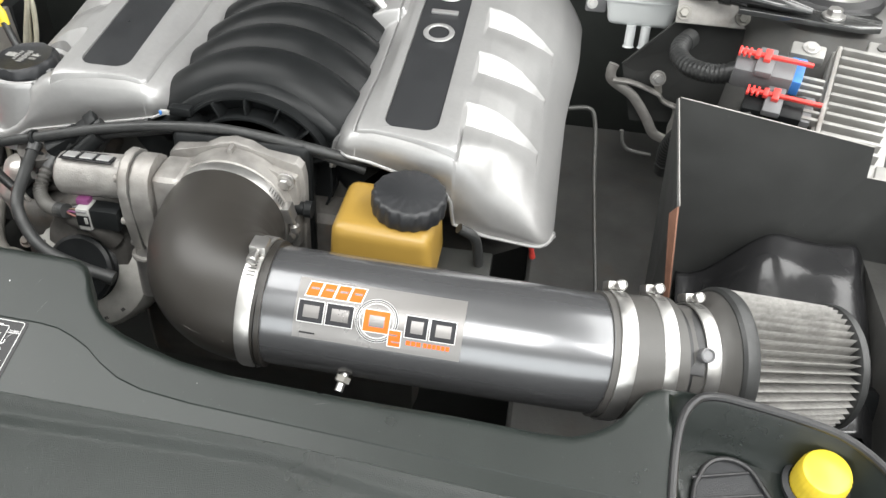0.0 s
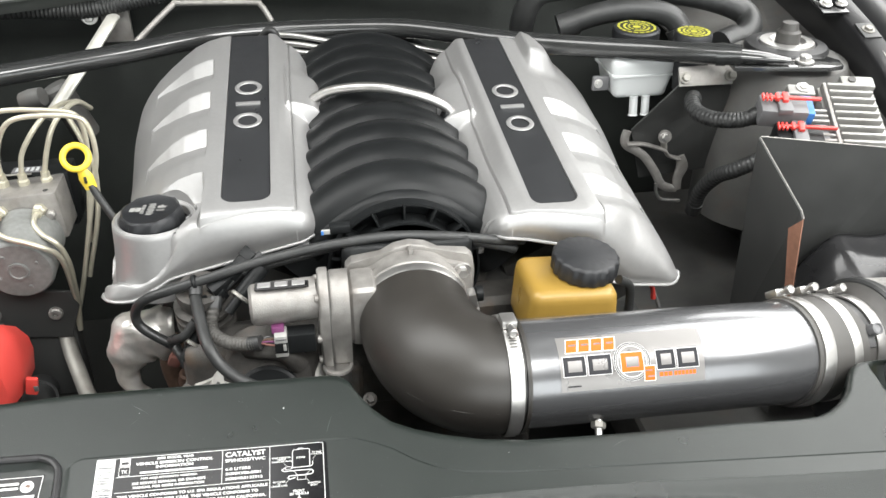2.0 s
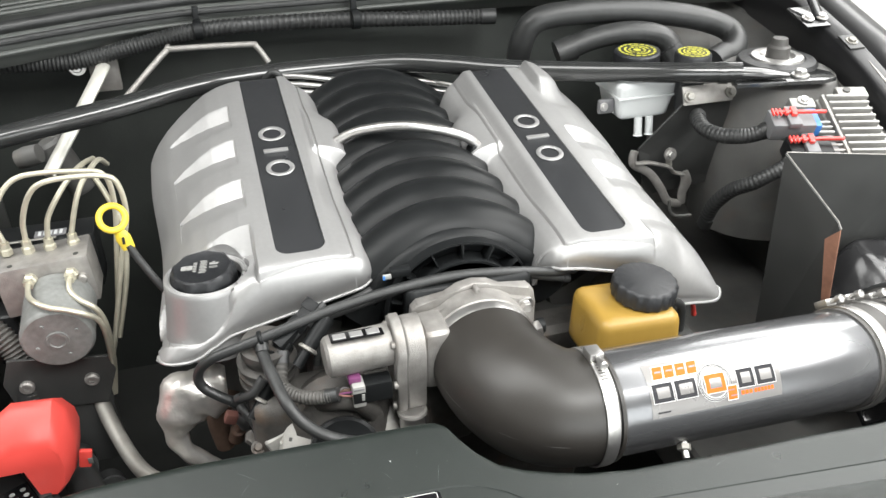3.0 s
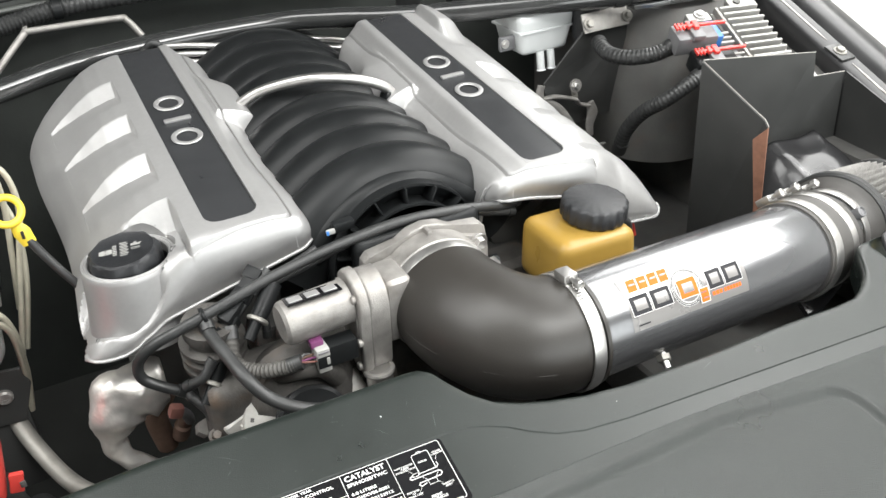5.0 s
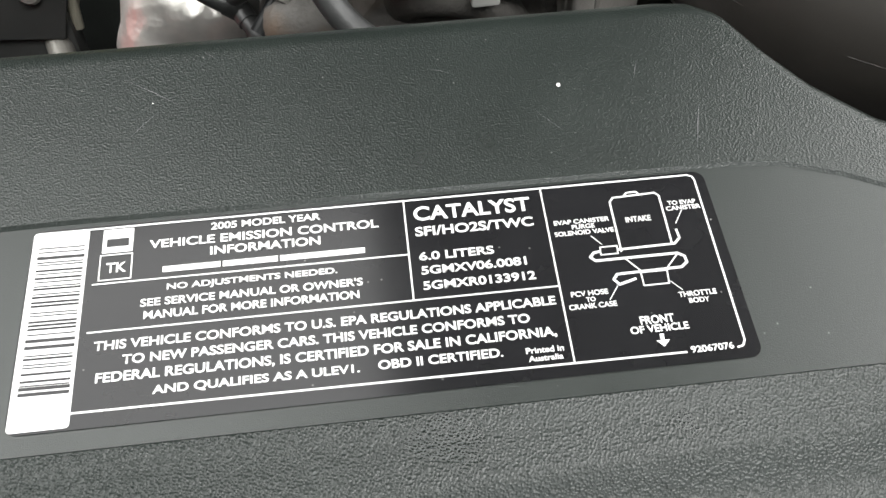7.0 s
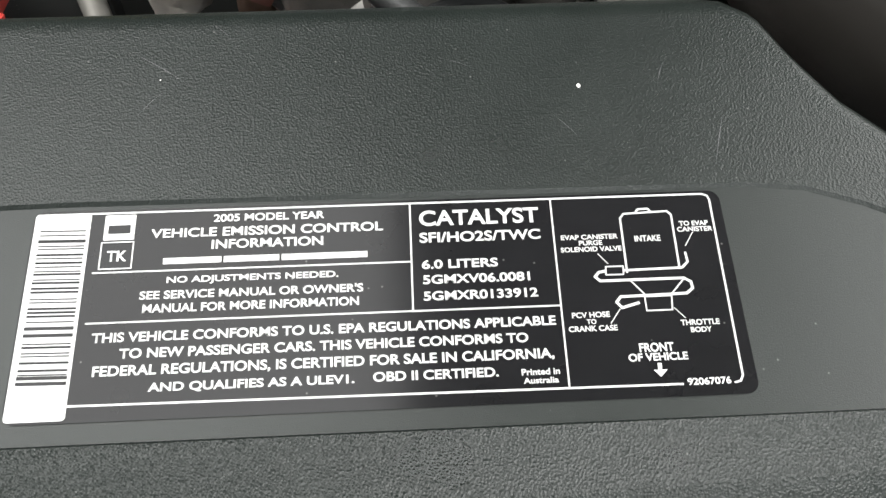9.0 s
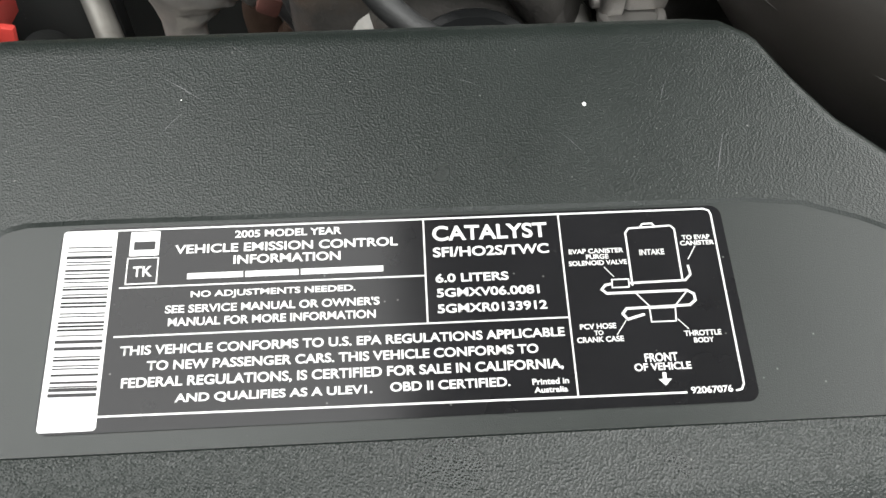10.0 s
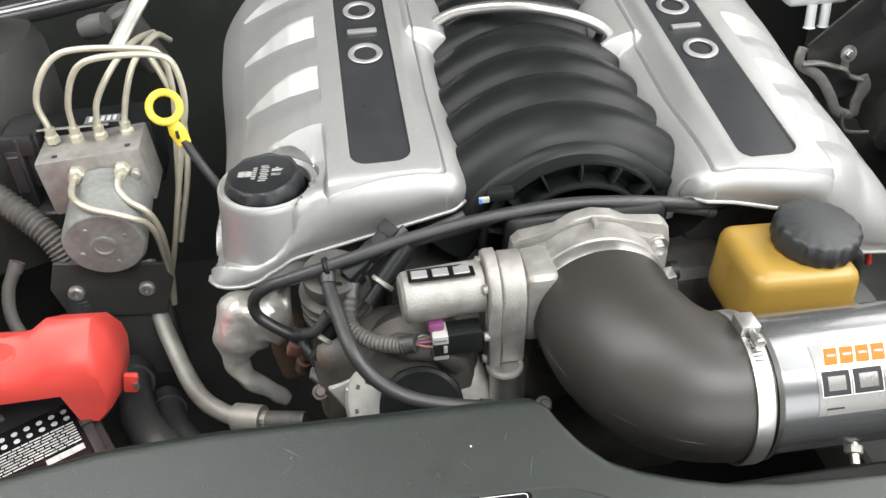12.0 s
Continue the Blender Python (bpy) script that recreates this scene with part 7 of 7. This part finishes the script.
def red_cover():
    ob = thing("battery_terminal_cover", (-0.47, 0.29, 0.70), "red plastic battery terminal cover over the battery's corner", "terminal cover")
    out = [(-0.640, 0.765), (-0.640, 0.797), (-0.512, 0.787), (-0.490, 0.790), (-0.474, 0.802), (-0.434, 0.799), (-0.424, 0.784), (-0.422, 0.742), (-0.427, 0.712), (-0.440, 0.697), (-0.460, 0.702), (-0.470, 0.745), (-0.530, 0.764), (-0.640, 0.768)]
    cx, cz = -0.468, 0.748
    bm = bmesh.new()
    rings = []
    for y, s, dz in ((0.335, 0.97, -0.030), (0.300, 1.0, -0.004), (0.292, 1.0, 0.0), (0.283, 0.985, -0.002), (0.262, 0.86, -0.016), (0.256, 0.78, -0.020)):
        rings.append([bm.verts.new((cx + (x - cx) * (s if x > cx else 1.0), y, cz + (z - cz) * s + dz * (1 if z > cz else 0.2))) for x, z in out])
    k = len(out)
    for p, q in zip(rings, rings[1:]):
        for i in range(k):
            bm.faces.new((p[i], p[(i + 1) % k], q[(i + 1) % k], q[i]))
    bm.faces.new(rings[0])
    bm.faces.new(rings[-1])
    bmesh.ops.bevel(bm, geom=[e for e in bm.edges if e.calc_face_angle(0) > 0.5], offset=0.0035, segments=3, profile=0.5, affect="EDGES")
    piece("shell", bm, RED, ob, smooth=40)
    piece("tab", box((-0.4165, 0.283, 0.722), (0.013, 0.006, 0.022), 0.002, 2, Matrix.Rotation(radians(12), 4, "Y")), RED, ob)
    piece("tab_slot", box((-0.4115, 0.2795, 0.720), (0.005, 0.002, 0.007), 0.0005), DARKBAY, ob)
    piece("symbol", lathe([(0.011, 0), (0.011, 0.0012), (0.009, 0.0014), (0.009, 0.0005)], along((-0.512, 0.2775, 0.780), (0, -0.75, 0.6)), 24), RED, ob)
    return ob


red_cover()


def battery():
    # the lid's corner lies below the red cover; u runs along the near edge, v across the lid
    o = Vector((-0.4344, 0.2378, 0.700))
    v = Vector((-0.469, 0.883, 0)).normalized()
    u = Vector((-v.y, v.x, 0))
    m = Matrix.Translation(o) @ Matrix((u, v, Vector((0, 0, 1)))).transposed().to_4x4()
    ob = thing("battery", (-0.55, 0.22, 0.51), "black car battery with a white printed label", "battery")

    def bx(name, cc, s, mat, bev=0.003, label=""):
        b = box(cc, s, bev)
        bmesh.ops.transform(b, matrix=m, verts=b.verts[:])
        return piece(name, b, mat, ob, label)

    bx("case", (0.128, 0.035, -0.100), (0.25, 0.165, 0.18), SMOOTHBLK, 0.004)
    bx("lid", (0.128, 0.035, -0.008), (0.256, 0.172, 0.016), SMOOTHBLK, 0.003)
    bx("lid_ridge", (0.012, 0.035, 0.002), (0.010, 0.165, 0.006), SMOOTHBLK, 0.002)
    bx("vent_cap", (0.012, 0.028, 0.0060), (0.011, 0.010, 0.004), SMOOTHBLK, 0.001)
    bx("lid_screw", (0.075, 0.085, 0.001), (0.006, 0.006, 0.004), DARKBAY, 0.001)
    bx("label", (0.115, 0.029, 0.0006), (0.196, 0.074, 0.0012), LABELBLK, 0.0003, "black label with rows of white print")

    def dot(x, y, r):
        d = bmesh.new()
        d.faces.new([d.verts.new(m @ Vector((x + r * math.cos(q * 0.524), y + r * math.sin(q * 0.524), 0.0016))) for q in range(12)])
        piece("label_dot", d, LABELPRINT, ob, smooth=0)

    for j in range(2):
        for i in range(14):
            dot(0.025 + 0.0112 * i, 0.0565 - 0.0098 * j, 0.0029)
    rng = random.Random(8)
    for k in range(8):
        x = 0.022
        while x < 0.125:
            w = rng.uniform(0.004, 0.012)
            piece("label_bar", stroke([(x, 0.0385 - 0.0036 * k), (min(0.128, x + w), 0.0385 - 0.0036 * k)], 0.0017, 0.0016, m), LABELPRINT, ob, smooth=0)
            x += w + 0.0022
    for k in range(3):
        piece("label_bar", stroke([(0.024 + 0.011 * k, 0.0045), (0.031 + 0.011 * k, 0.0045)], 0.0075, 0.0016, m), LABELPRINT, ob, smooth=0)
    return ob


battery()


def headlamp_back():
    ob = thing("headlamp_housing", (0.55, 0.2, 0.70), "glossy dark dented housing behind the air filter", "headlamp housing")

    def skin(x, y):
        back = (0.294 - y) / 0.17
        z = 0.822 - 0.085 * back ** 1.25 - 0.040 * smoothstep(0.606, 0.638, x) - 0.062 * smoothstep(0.535, 0.450, x)
        z += 0.007 * math.sin(23 * x + 31 * y) * smoothstep(0.0, 0.25, back)
        return (x, y, z + 0.003 * math.sin(61 * x - 40 * y))

    thicken(piece("skin", surface(skin, [0.446 + 0.0049 * i for i in range(40)], [0.124 + 0.0053 * i for i in range(33)]), HLAMP, ob, smooth=60), 0.003)
    piece("collar", lathe([(0.060, 0), (0.060, 0.012), (0.052, 0.014)], along((0.60, 0.150, 0.70), (0.1, -0.9, 0.3)), 40), MOULDED, ob)


headlamp_back()


def bonnet():
    ob = thing("bonnet", (0, 1.06, 1.06), "raised black bonnet over the engine bay", "bonnet")
    a = Vector((0, 1.07, 1.07))
    d = Vector((0, 0.50 - 1.07, 2.14 - 1.07))
    n = Vector((0, 1.07, 0.57)).normalized()
    bm = surface(lambda u, v: (0.76 * u * (1 - 0.06 * v), (a + d * v).y + n.y * 0.03 * math.sin(math.pi * v), (a + d * v).z + n.z * (0.03 * math.sin(math.pi * v) - 0.025 * abs(u) ** 3)), [-1 + 0.1 * i for i in range(21)], [i / 14 for i in range(15)])
    thicken(piece("skin", bm, BODYBLK, ob, smooth=60), 0.004)
    li = surface(lambda u, v: (0.66 * u, (a + d * (0.08 + 0.84 * v)).y - 0.012, (a + d * (0.08 + 0.84 * v)).z - 0.012), [-1 + 0.2 * i for i in range(11)], [i / 8 for i in range(9)])
    thicken(piece("liner", li, LINER, ob, smooth=60), 0.006)
    return ob


bonnet()
